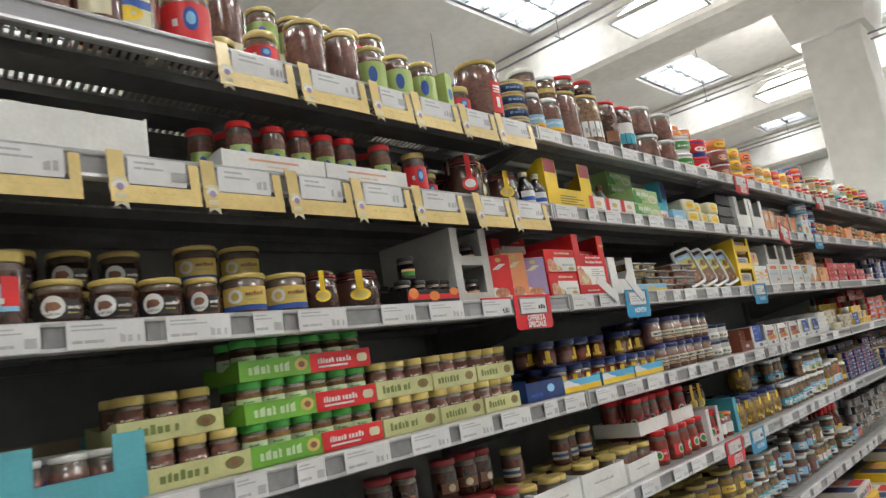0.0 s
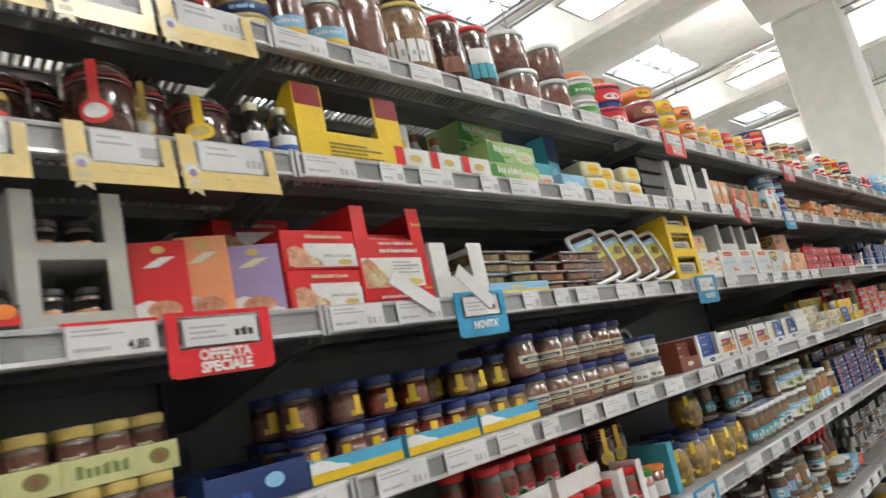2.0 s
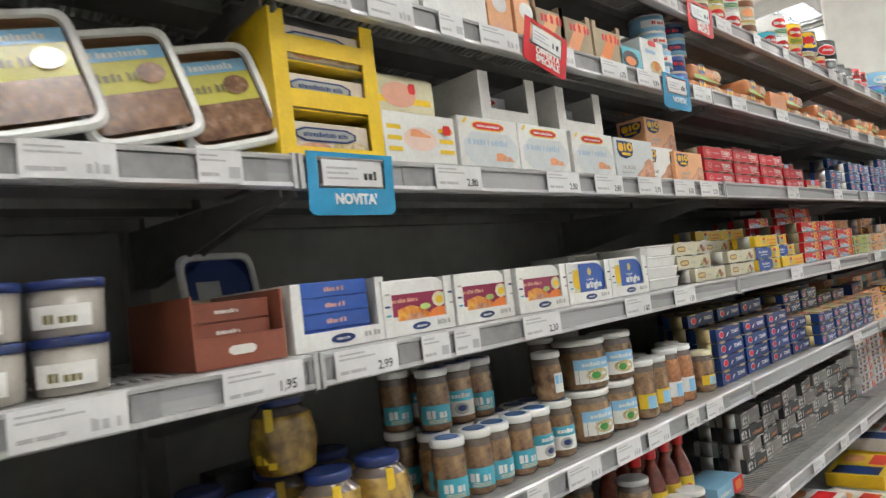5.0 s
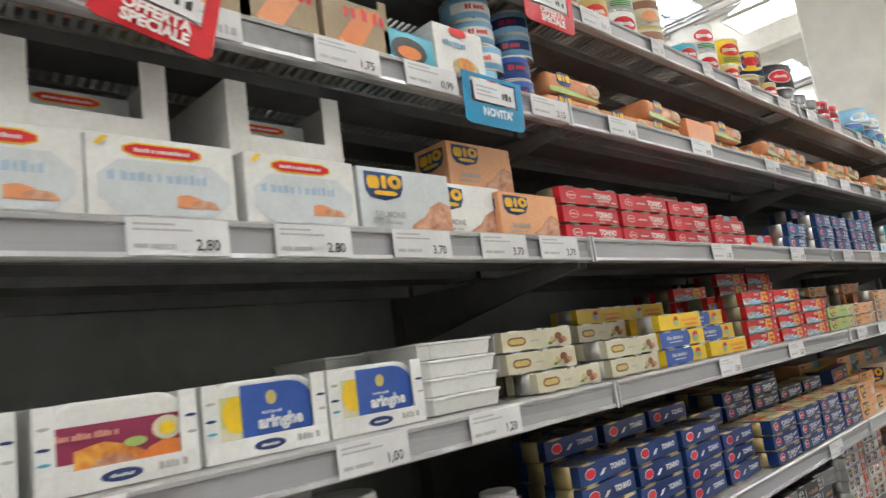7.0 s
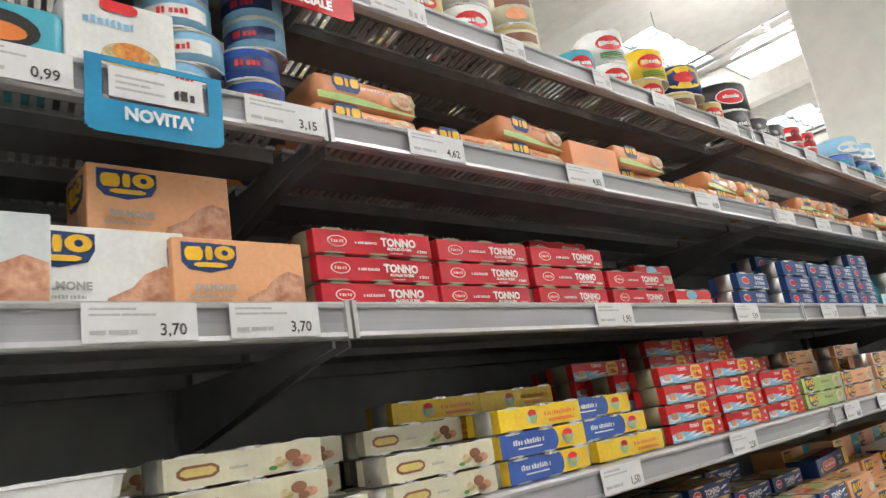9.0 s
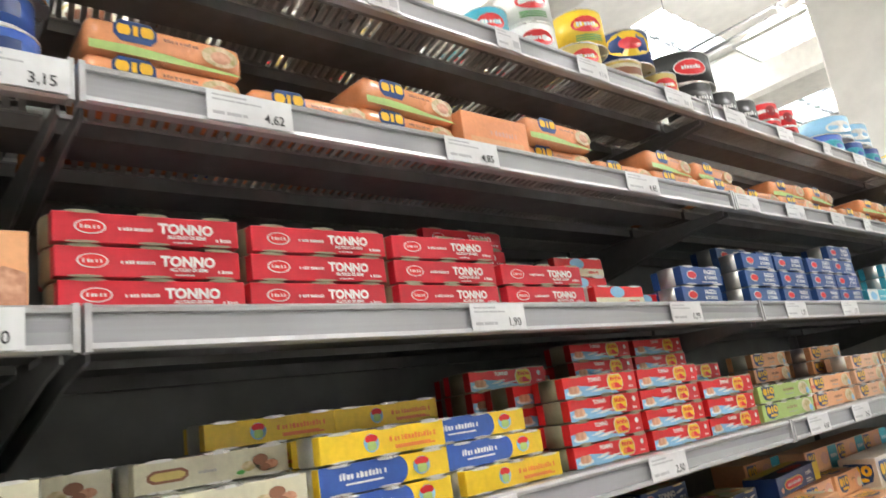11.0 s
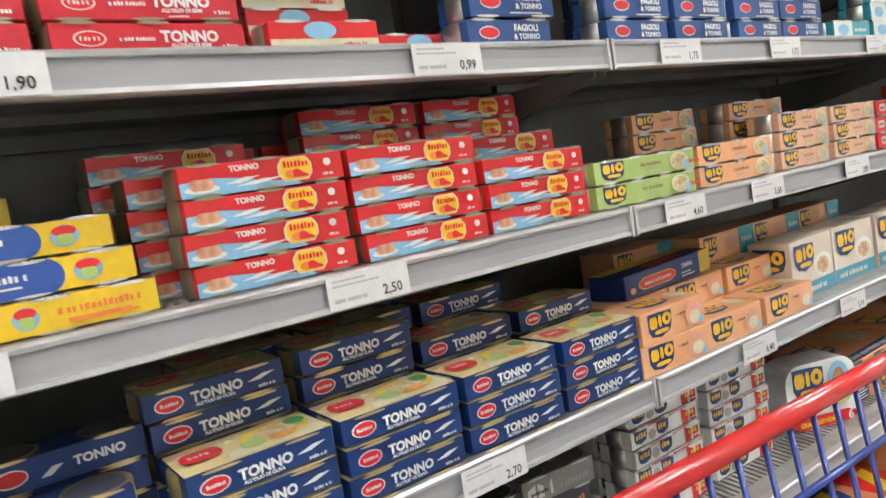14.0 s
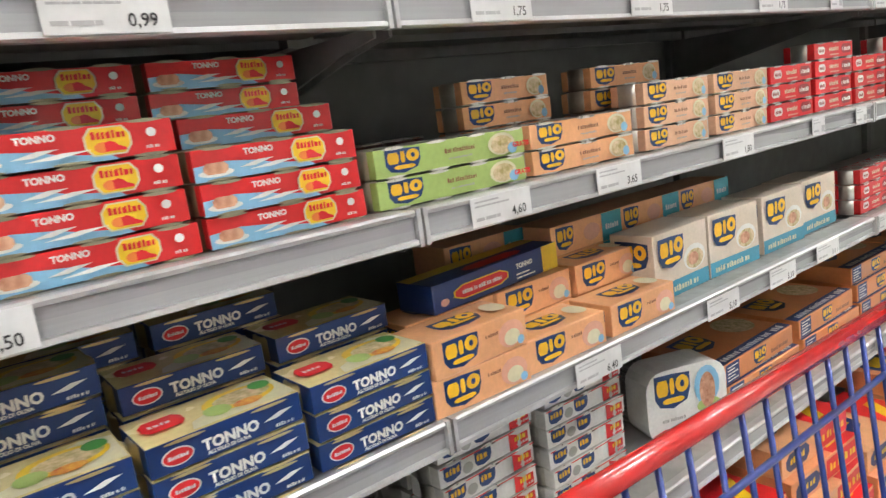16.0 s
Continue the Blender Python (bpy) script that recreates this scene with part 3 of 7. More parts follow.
def tub(name, r, h, mat, lid, label, specs=(), group=""):
    ob = empty(name, (0, 0, 0), label, "tub", group)
    part("body", lathe(bmesh.new(), [(r * 0.88, 0), (r * 0.9, 0.002), (r * 0.98, h - 0.01)], 18, cx=-r), mat, ob)
    part("lid", lathe(bmesh.new(), [(r * 0.98, h - 0.01), (r * 1.02, h - 0.01), (r * 1.02, h - 0.002), (r * 0.98, h), (r * 0.9, h - 0.002)], 18, cx=-r), lid, ob)
    if specs:
        bm, mats = bowed_prints(specs, r * 1.0, 0, h - 0.012, -0.5)
        part("print", bm, mats, ob)
    return ob


def clip_jar(name, r, h, content, tag, label, group=""):
    """A clip-top preserving jar with a red rubber ring, a wire bail and a paper seal over the lid."""
    ob = empty(name, (0, 0, 0), label, "jar", group)
    part("glass_body", lathe(bmesh.new(), [(r * 0.9, 0), (r, 0.005), (r, h * 0.66), (r * 0.84, h * 0.74), (r * 0.84, h * 0.8)], 18, cx=-r), content, ob)
    part("rubber_ring", lathe(bmesh.new(), [(r * 0.92, h * 0.8), (r * 0.95, h * 0.805), (r * 0.95, h * 0.83), (r * 0.92, h * 0.835)], 18, cx=-r), DRED, ob)
    part("lid", lathe(bmesh.new(), [(r * 0.88, h * 0.835), (r * 0.9, h * 0.9), (r * 0.84, h * 0.97), (r * 0.5, h)], 18, cx=-r), content, ob)
    bm = bmesh.new()
    for s in (-1, 1):
        box(bm, -r - 0.002, -r + 0.002, s * r - 0.002, s * r + 0.002, h * 0.6, h * 0.95)
    lathe(bm, [(r * 0.97, h * 0.74), (r * 0.99, h * 0.745), (r * 0.97, h * 0.75)], 18, cx=-r, cap=False)
    part("wire_bail", bm, TIN, ob)
    bm, mats = bowed_prints([("r", -0.14, 0.3, 0.14, 0.96, tag), ("e", -0.42, 0.2, 0.42, 0.5, tag), ("e", -0.3, 0.26, 0.3, 0.44, WHITE if tag is not YELLOW else GOLD)], r, 0.0, h, -0.5)
    part("paper_seal", bm, mats, ob)
    return ob


def bottle(name, r, h, glass, cap, label, specs=(), group=""):
    ob = empty(name, (0, 0, 0), label, "bottle", group)
    part("glass_body", lathe(bmesh.new(), [(r * 0.9, 0), (r, 0.004), (r, h * 0.55), (r * 0.75, h * 0.68), (r * 0.4, h * 0.8), (r * 0.4, h * 0.87)], 16, cx=-r), glass, ob)
    part("cap", lathe(bmesh.new(), [(r * 0.48, h * 0.86), (r * 0.5, h * 0.87), (r * 0.5, h * 0.985), (r * 0.42, h)], 16, cx=-r), cap, ob)
    if specs:
        bm, mats = bowed_prints(specs, r, 0.0, h * 0.55, -0.5)
        part("label", bm, mats, ob)
    return ob


def foil_tray(name, w, h, d, mat, label, lie=True, specs=(), group=""):
    """A sealed food tray with a bright turned rim; flat, or leaning back with its top to the aisle."""
    ob = empty(name, (0, 0, 0), label, "food tray", group)
    if lie:
        bm = boxes((-d + 0.006, -0.006, -w / 2 + 0.006, w / 2 - 0.006, 0, h - 0.003), bevel=0.004)
        part("tray", bm, mat, ob)
        part("rim", boxes((-d, 0, -w / 2, w / 2, h - 0.003, h), bevel=0.001), TIN if h < 0.03 else WRAP, ob)
        return ob
    t = 0.022
    lean = Matrix.Rotation(radians(-14), 4, "Y")

    def leaned(bm):
        bmesh.ops.transform(bm, matrix=lean, verts=bm.verts)
        return bm

    def outline(inset, x):
        a, b, q = w / 2 - inset, h / 2 - inset, []
        for k in range(32):
            c, sn = math.cos(k * math.tau / 32), math.sin(k * math.tau / 32)
            q.append((x, a * math.copysign(abs(c) ** 0.27, c), h / 2 + b * math.copysign(abs(sn) ** 0.27, sn)))
        return q

    def loft(rings, cap):
        bm = bmesh.new()
        vs = [[bm.verts.new(v) for v in r] for r in rings]
        for p, q in zip(vs, vs[1:]):
            for k in range(32):
                bm.faces.new((p[k], p[(k + 1) % 32], q[(k + 1) % 32], q[k]))
        if cap:
            bm.faces.new(vs[-1])
        bmesh.ops.recalc_face_normals(bm, faces=bm.faces)
        return bm

    part("tray", leaned(loft([outline(0.011, -0.001), outline(0.014, -0.012), outline(0.02, -t)], True)), mat, ob)
    part("rim", leaned(loft([outline(0.011, -0.003), outline(0.01, 0.004), outline(0.004, 0.005), outline(0.0, 0.001), outline(0.0, -0.004), outline(0.011, -0.003)], False)), WHITE, ob)
    bm, mats = bmesh.new(), []
    prints(bm, specs, w - 0.02, h, -0.002, mats)
    part("film_print", leaned(bm), mats, ob)
    return ob


def bowl_tray(w, h, d, label, group):
    """A white moulded tray, narrower at its foot, with a flat turned rim and sealed top."""
    ob = empty("fish_pack", (0, 0, 0), label, "food pack", group)

    def loft(rings):
        bm = bmesh.new()
        vs = []
        for i, z in rings:
            a, b, c = w / 2 - i, d / 2 - i, 0.012
            vs.append([bm.verts.new((x - d / 2, y, z)) for x, y in ((-b + c, -a), (b - c, -a), (b, -a + c), (b, a - c), (b - c, a), (-b + c, a), (-b, a - c), (-b, -a + c))])
        for p, q in zip(vs, vs[1:]):
            for k in range(8):
                bm.faces.new((p[k], p[(k + 1) % 8], q[(k + 1) % 8], q[k]))
        bm.faces.new(vs[0][::-1]), bm.faces.new(vs[-1])
        bmesh.ops.recalc_face_normals(bm, faces=bm.faces)
        return bm

    part("tray", loft([(0.007, 0.0), (0.005, 0.0015), (0.002, h - 0.0042)]), WHITE, ob)
    part("rim", loft([(0.002, h - 0.004), (0.0, h - 0.0035), (0.0, h - 0.001), (0.002, h)]), WHITE, ob)
    return ob


PROTO = {}
SHELF_X = FRONT - 0.03


def put(key, make, y, z, x=SHELF_X, rz=0.0):
    """Sets a product with its front at x, its middle at y and its base at z; later ones of the same key are copies."""
    m = pose(x, y, z, 0, 0, rz)
    if key in PROTO:
        return copy_thing(PROTO[key], m)
    PROTO[key] = make()
    PROTO[key].matrix_basis = m
    return PROTO[key]


rng = random.Random(7)


def jitter(a=1.5):
    return rng.uniform(-a, a)


def stack(key, make, y, lv, high, step, x=SHELF_X, z=0.0, slip=0.004, turn=1.2):
    for k in range(high):
        put(key, make, y + rng.uniform(-slip, slip), LEVELS[lv] + z + k * step, x - rng.uniform(0, slip), jitter(turn))


MARKYEL, MARKBLUE = ink("mark_yellow", (0.88, 0.5, 0.02)), ink("mark_blue", (0.012, 0.05, 0.19))


def logo(u0, v0, u1, v1):
    """A dark blue badge with an amber block, bar, ring and underline: a brand mark drawn as plain shapes."""
    w, h = u1 - u0, v1 - v0
    out = [("s", u0, v0, u1, v1, MARKBLUE)]
    for kind, a, b, c, d, m in (("o", 0.06, 0.4, 0.38, 0.86, MARKYEL), ("o", 0.42, 0.42, 0.55, 0.88, MARKYEL), ("e", 0.58, 0.42, 0.96, 0.92, MARKYEL), ("e", 0.71, 0.57, 0.83, 0.77, MARKBLUE), ("o", 0.2, 0.17, 0.8, 0.33, MARKYEL)):
        out.append((kind, u0 + w * a, v0 + h * b, u0 + w * c, v0 + h * d, m))
    return out


def red_tuna():
    return multipack("red_tuna_pack", 0.199, 0.0342, 0.066, CERISE, "cherry-red card sleeve of three tuna tins", [("e", 0.1, 0.3, 0.26, 0.74, WHITE), ("e", 0.11, 0.33, 0.25, 0.71, RED), ("r", 0.13, 0.46, 0.23, 0.58, WHITE), ("r", 0.32, 0.44, 0.5, 0.56, WHITE), ("r", 0.86, 0.2, 0.95, 0.33, WHITE), ("r", 0.61, 0.1, 0.72, 0.16, WHITE)], [("TONNO", 0.0152, 0.67, 0.38, WHITE), ("ALL'OLIO DI SEMI", 0.0052, 0.67, 0.22, WHITE)], "red tuna packs", canmat=DULLTIN)


def gourmet_tuna():
    return multipack("red_blue_tuna_pack", 0.199, 0.0343, 0.066, RED, "red and blue sleeve of tuna tins in stacked rows", [("w", 0.0, 0.02, 0.72, 0.55, SKYB), ("e", 0.02, 0.12, 0.22, 0.36, WHITE), ("o", 0.05, 0.2, 0.19, 0.54, PHOTO), ("/", 0.25, 0.3, 0.46, 0.46, WHITE), ("o", 0.57, 0.14, 0.79, 0.9, CREAM), ("o", 0.58, 0.18, 0.78, 0.86, YELLOW), ("e", 0.61, 0.22, 0.69, 0.5, ORANGE), ("w", 0.66, 0.24, 0.76, 0.52, RED), ("r", 0.605, 0.58, 0.76, 0.78, RED), ("/", 0.3, 0.2, 0.6, 0.34, WHITE), ("r", 0.85, 0.2, 0.92, 0.3, WHITE), ("e", 0.86, 0.5, 0.91, 0.75, WHITE)], [("TONNO", 0.0085, 0.37, 0.66, WHITE)], "red and blue tuna packs", canmat=DULLTIN)


def blue_tuna():
    return multipack("blue_tuna_pack", 0.173, 0.0342, 0.088, BLUE_DEEP, "deep blue sleeve of two tuna tins with gold top", [("e", 0.07, 0.24, 0.27, 0.78, WHITE), ("e", 0.08, 0.28, 0.26, 0.74, RED), ("r", 0.11, 0.45, 0.23, 0.57, WHITE), ("/", 0.72, 0.48, 0.94, 0.66, WHITE), ("r", 0.8, 0.2, 0.93, 0.31, WHITE)], [("TONNO", 0.0155, 0.5, 0.4, WHITE), ("ALL'OLIO DI OLIVA", 0.0052, 0.48, 0.24, WHITE)], "blue tuna packs", n=2, canmat=GOLDTIN, top=[("r", 0.0, 0.0, 1.0, 1.0, ink("top_gold", (0.85, 0.72, 0.36), 0.25, 0.5)), ("w", 0.99, 0.05, 0.3, 0.95, CREAM), ("e", 0.45, 0.2, 0.95, 0.85, YELLOW), ("e", 0.52, 0.3, 0.92, 0.75, PHOTO2), ("e", 0.42, 0.15, 0.6, 0.5, LIME), ("e", 0.8, 0.5, 0.95, 0.8, GREEN), ("e", 0.6, 0.12, 0.8, 0.35, PHOTO3), ("o", 0.05, 0.3, 0.32, 0.7, RED), ("r", 0.1, 0.45, 0.27, 0.55, WHITE)])


BLUE_DEEP = ink("deep_blue", (0.005, 0.036, 0.17), 0.35, 0.12)


def small_blue():
    return multipack("small_blue_tuna_pack", 0.17, 0.036, 0.07, BLUE_DEEP, "small deep blue sleeve of tuna tins", [("e", 0.1, 0.25, 0.3, 0.75, WHITE), ("e", 0.11, 0.29, 0.29, 0.71, RED), ("/", 0.36, 0.3, 0.5, 0.55, WHITE)], [("TONNO", 0.013, 0.7, 0.4, WHITE)], "small blue tuna packs", n=2, canmat=GOLDTIN)


def bean_tuna():
    return multipack("bean_tuna_pack", 0.165, 0.04, 0.07, ink("mid_blue", (0.02, 0.075, 0.26)), "blue sleeve of tins of beans and tuna", [("e", 0.12, 0.3, 0.36, 0.75, WHITE), ("e", 0.13, 0.34, 0.35, 0.71, RED), ("b", 0.45, 0.1, 0.85, 0.22, WHITE)], [("FAGIOLI", 0.0125, 0.66, 0.56, WHITE), ("& TONNO", 0.0105, 0.66, 0.28, WHITE)], "bean and tuna packs", n=2)


def yellow_pack(kind):
    if kind == "y":
        return multipack("yellow_fish_pack", 0.196, 0.0345, 0.066, YELLOW, "bright yellow card sleeve of fish tins", [("e", 0.32, 0.2, 0.44, 0.82, SKYB), ("e", 0.33, 0.5, 0.43, 0.8, RED), ("o", 0.345, 0.26, 0.415, 0.56, LIME), ("r", 0.52, 0.46, 0.92, 0.66, ORANGE), ("r", 0.56, 0.26, 0.86, 0.33, ORANGE), ("r", 0.56, 0.2, 0.9, 0.26, ORANGE)], (), "yellow fish packs")
    return multipack("yellow_fish_pack", 0.196, 0.0345, 0.066, YELLOW, "blue and yellow card sleeve of fish tins", [("d", 0.0, 0.02, 0.66, 0.98, BLUE), ("r", 0.14, 0.48, 0.5, 0.7, WHITE), ("r", 0.18, 0.3, 0.46, 0.36, WHITE), ("e", 0.7, 0.2, 0.84, 0.82, SKYB), ("e", 0.71, 0.5, 0.83, 0.8, RED), ("o", 0.73, 0.26, 0.81, 0.56, LIME)], (), "yellow fish packs")


def cream_pack():
    return multipack("ivory_fish_pack", 0.19, 0.0345, 0.066, ink("ivory", (0.66, 0.62, 0.46)), "ivory card sleeve of tins with a picture of nuts", [("o", 0.07, 0.28, 0.32, 0.68, BROWN), ("o", 0.09, 0.36, 0.3, 0.6, GOLD), ("r", 0.38, 0.4, 0.5, 0.5, GREYP), ("e", 0.66, 0.22, 0.76, 0.55, PHOTO2), ("e", 0.74, 0.35, 0.85, 0.72, BROWN), ("e", 0.82, 0.2, 0.92, 0.5, PHOTO), ("e", 0.78, 0.15, 0.86, 0.4, BROWN), ("e", 0.62, 0.16, 0.68, 0.3, GREEN)], (), "ivory fish packs")


def shield_pack(w, h, mat, label, group, n=3, u=0.06):
    return multipack("sleeved_tuna_pack", w, h, 0.066, mat, label, logo(u, 0.12, u + 0.055 / w, 0.92) + [("e", 0.72, 0.1, 0.92, 0.9, CREAM), ("e", 0.74, 0.15, 0.9, 0.8, PHOTO2), ("e", 0.86, 0.1, 0.93, 0.5, SKYB), ("r", 0.42, 0.5, 0.62, 0.66, BROWN), ("r", 0.44, 0.28, 0.6, 0.36, GREYP)], (), group, n=n)


def shield_box(w, h, d, mat, label, group, u1=0.42, word="", picture=PINK, base=None, category="box"):
    sp = [("w", 0.99, 0.02, 0.5, 0.56, PHOTO)] + logo(0.06, 0.5, u1, 0.93) + [("r", 0.1, 0.14, 0.4, 0.19, GREYP)]
    if base:
        sp = [("r", 0.0, 0.0, 1.0, 0.24, base), ("e", 0.52, 0.28, 0.94, 0.68, WHITE), ("e", 0.56, 0.3, 0.9, 0.6, PHOTO2), ("e", 0.6, 0.36, 0.8, 0.56, PHOTO), ("r", 0.08, 0.07, 0.78, 0.17, CREAM)] + logo(0.06, 0.45, u1, 0.92)
    return carton("salmon_carton" if category == "box" else "tuna_box", w, h, d, mat, label, sp, [(word, h * 0.13, 0.28, 0.24, GREYP)] if word else (), category, group, side=logo(0.12, 0.45, 0.88, 0.9) + [("r", 0.2, 0.1, 0.8, 0.3, GREYP)])



# ---- top shelf: jars, tubs and large tins ----
L1 = LEVELS[1]
GREENLBL = [("r", -1.15, 0.05, 1.15, 0.85, LIME), ("e", -0.35, 0.25, 0.2, 0.7, BLUE), ("r", -0.3, 0.88, 0.4, 0.95, WHITE)]
REDLBL = [("r", -1.15, 0.1, 1.15, 0.9, RED), ("e", -0.1, 0.3, 0.5, 0.8, BLUE), ("e", 0.02, 0.42, 0.38, 0.7, SKYB), ("r", -0.5, 0.4, -0.3, 0.6, WHITE)]
SIDELBL = [("r", 0.15, 0.15, 0.75, 0.75, RED), ("r", 0.35, 0.25, 0.55, 0.45, WHITE), ("b", 0.25, 0.52, 0.65, 0.68, WHITE)]
RAINBOW = [("r", -0.8, 0.1, 0.8, 0.55, SKYB), ("r", -0.8, 0.1, 0.8, 0.2, ORANGE), ("r", -0.8, 0.2, 0.8, 0.28, YELLOW), ("r", -0.5, 0.38, 0.5, 0.46, WHITE)]
WIDE_Y = [("r", -0.8, 0.1, 0.8, 0.75, CREAM), ("r", -0.8, 0.45, 0.8, 0.62, BLUE), ("e", -0.5, 0.2, 0.5, 0.5, YELLOW)]
JG = "jars of preserved fish on the top shelf"
put("jar_wide_y", lambda: jar("anchovy_jar", 0.048, 0.13, ANCHOVY, GOLD, "large anchovy jar with cream and blue label", WIDE_Y, group=JG), 0.5, L1)
put("jar_wide_r", lambda: jar("anchovy_jar", 0.045, 0.13, ANCHOVY, GOLD, "large anchovy jar with red label and gold lid", REDLBL, group=JG), 0.6, L1)
for y, x in ((0.415, 0.0), (0.33, 0.0), (0.24, 0.0), (0.56, 0.12), (0.46, 0.12)):
    put("jar_wide_y" if x else "jar_plain", lambda: jar("anchovy_jar", 0.042, 0.12, ANCHOVY, GOLD, "plain anchovy jar with gold lid", [("r", -0.6, 0.2, 0.6, 0.6, CREAM)], group=JG), y + 0.03, L1, SHELF_X - x)
for y in (0.715, 0.66, 0.765):
    put("jar_small_r", lambda: jar("anchovy_jar", 0.034, 0.08, ANCHOVY, GOLD, "small anchovy jar with red label and gold lid", REDLBL, group=JG), y + 0.03, L1, SHELF_X - (0 if y == 0.715 else 0.06))
for y, h in ((0.832, 0.137), (0.922, 0.132)):
    put("jar_tall%g" % h, lambda: jar("anchovy_jar", 0.044 if h > 0.135 else 0.038, h, ANCHOVY, GOLD, "tall jar packed with brown anchovy fillets, gold lid", group=JG, lid_h=0.012), y + 0.03, L1)
for y in (1.0, 1.082, 1.163):
    put("jar_green", lambda: jar("anchovy_jar", 0.036, 0.118, ANCHOVY, GOLD, "anchovy jar with lime green label and gold lid", GREENLBL, group=JG, lid_h=0.012), y + 0.03, L1)
put("green_tube_box", lambda: carton("tube_box", 0.03, 0.1, 0.03, LIME, "slim lime green card box", [("e", 0.2, 0.3, 0.8, 0.6, BLUE)]), 1.255, L1, rz=12)
put("jar_small_r", None, 1.315, L1)
for y in (1.42,):
    put("jar_big_red", lambda: jar("anchovy_jar", 0.062, 0.185, ANCHOVY, GOLD, "big anchovy jar with red side label", SIDELBL, group=JG, lid_h=0.014), y + 0.03, L1)
put("jar_tall0.132", None, 1.45, L1 + 0.0, SHELF_X - 0.16)
put("jar_tall0.132", None, 1.37, L1 + 0.0, SHELF_X - 0.15)
# second tier on a card platform behind the first
put("riser", lambda: carton("stacking_board", 0.62, 0.11, 0.13, CREAM, "pale card riser under the rear jars", category="carton"), 0.87, L1, SHELF_X - 0.12)
for y, k in ((0.64, "jar_small_r"), (0.73, "jar_tall0.137"), (0.82, "jar_green"), (0.9, "jar_green"), (0.98, "jar_green"), (1.06, "jar_wide_r"), (1.14, "jar_tall0.137")):
    put(k, None, y + 0.03, L1 + 0.11, SHELF_X - 0.135)
for k in range(4):
    put("blue_tin", lambda: can("fish_tin", 0.05, 0.036, NAVY, "dark blue round fish tin in a stack", [("r", -0.9, 0.7, 0.9, 0.85, GOLD), ("r", -0.4, 0.3, 0.4, 0.5, SKYB)], "stacked blue tins", GOLDTIN), 1.562, L1 + 0.037 * k, rz=jitter(5))
for y, r, h, x in ((1.617, 0.04, 0.13, 0), (1.71, 0.048, 0.132, 0), (1.63, 0.04, 0.13, 0.1)):
    put("jar_rain%g" % r, lambda: jar("fish_jar", r, h, ANCHOVY, WHITE, "fish jar with rainbow striped label, pale lid", RAINBOW, group=JG, neck=0.8), y + 0.03, L1, SHELF_X - x)
put("jar_choc", lambda: jar("anchovy_jar", 0.062, 0.172, ANCHOVY, GOLD, "tall brown anchovy jar with gold lid", group=JG, lid_h=0.012), 1.84, L1)
put("jar_nuts", lambda: jar("fish_jar", 0.068, 0.185, FISH, GOLD, "tall jar of pickled fish with white label", [("r", -0.7, 0.2, 0.7, 0.55, WHITE), ("r", -0.4, 0.3, 0.4, 0.4, GREYP)], group=JG, lid_h=0.012), 1.975, L1)
put("jar_redlid", lambda: jar("fish_jar", 0.05, 0.185, SAUCE, RED, "dark jar with red lid and plain glass", [("r", -0.5, 0.2, 0.5, 0.45, BROWN)], group=JG, lid_h=0.012), 2.09, L1)
put("jar_redteal", lambda: jar("fish_jar", 0.055, 0.185, SAUCE, RED, "dark jar with red lid and teal label", [("r", -0.7, 0.25, 0.7, 0.5, TEAL), ("r", -0.5, 0.5, 0.5, 0.75, WHITE)], group=JG, lid_h=0.012), 2.198, L1)
# jars standing on the lids of the front row
for y, z, r, h, m, lid in ((1.617, 0.13, 0.042, 0.075, FISH, WHITE), (1.712, 0.132, 0.045, 0.072, FISH, WHITE), (1.81, 0.172, 0.045, 0.055, SAUCE, RED), (1.94, 0.185, 0.042, 0.05, SAUCE, RED)):
    put("jar_on_top%g" % r + lid.name, lambda: jar("fish_jar", r, h, m, lid, "squat fish jar standing on another jar", [("r", -0.7, 0.2, 0.7, 0.6, GOLD if lid is WHITE else BROWN)], group=JG, lid_h=0.014, neck=0.95), y + 0.03, L1 + z, SHELF_X - 0.006, jitter(20))
for y, r in ((2.31, 0.07), (2.462, 0.06)):
    for k in range(2):
        put("jar_squat%g" % r, lambda: jar("fish_jar", r, 0.105, ANCHOVY, WHITE, "squat brown jar with white lid, stacked two high", group=JG, lid_h=0.014, neck=0.97), y + 0.03, L1 + 0.105 * k, rz=jitter(20))
TG = "stacked tubs and tins on the top shelf"
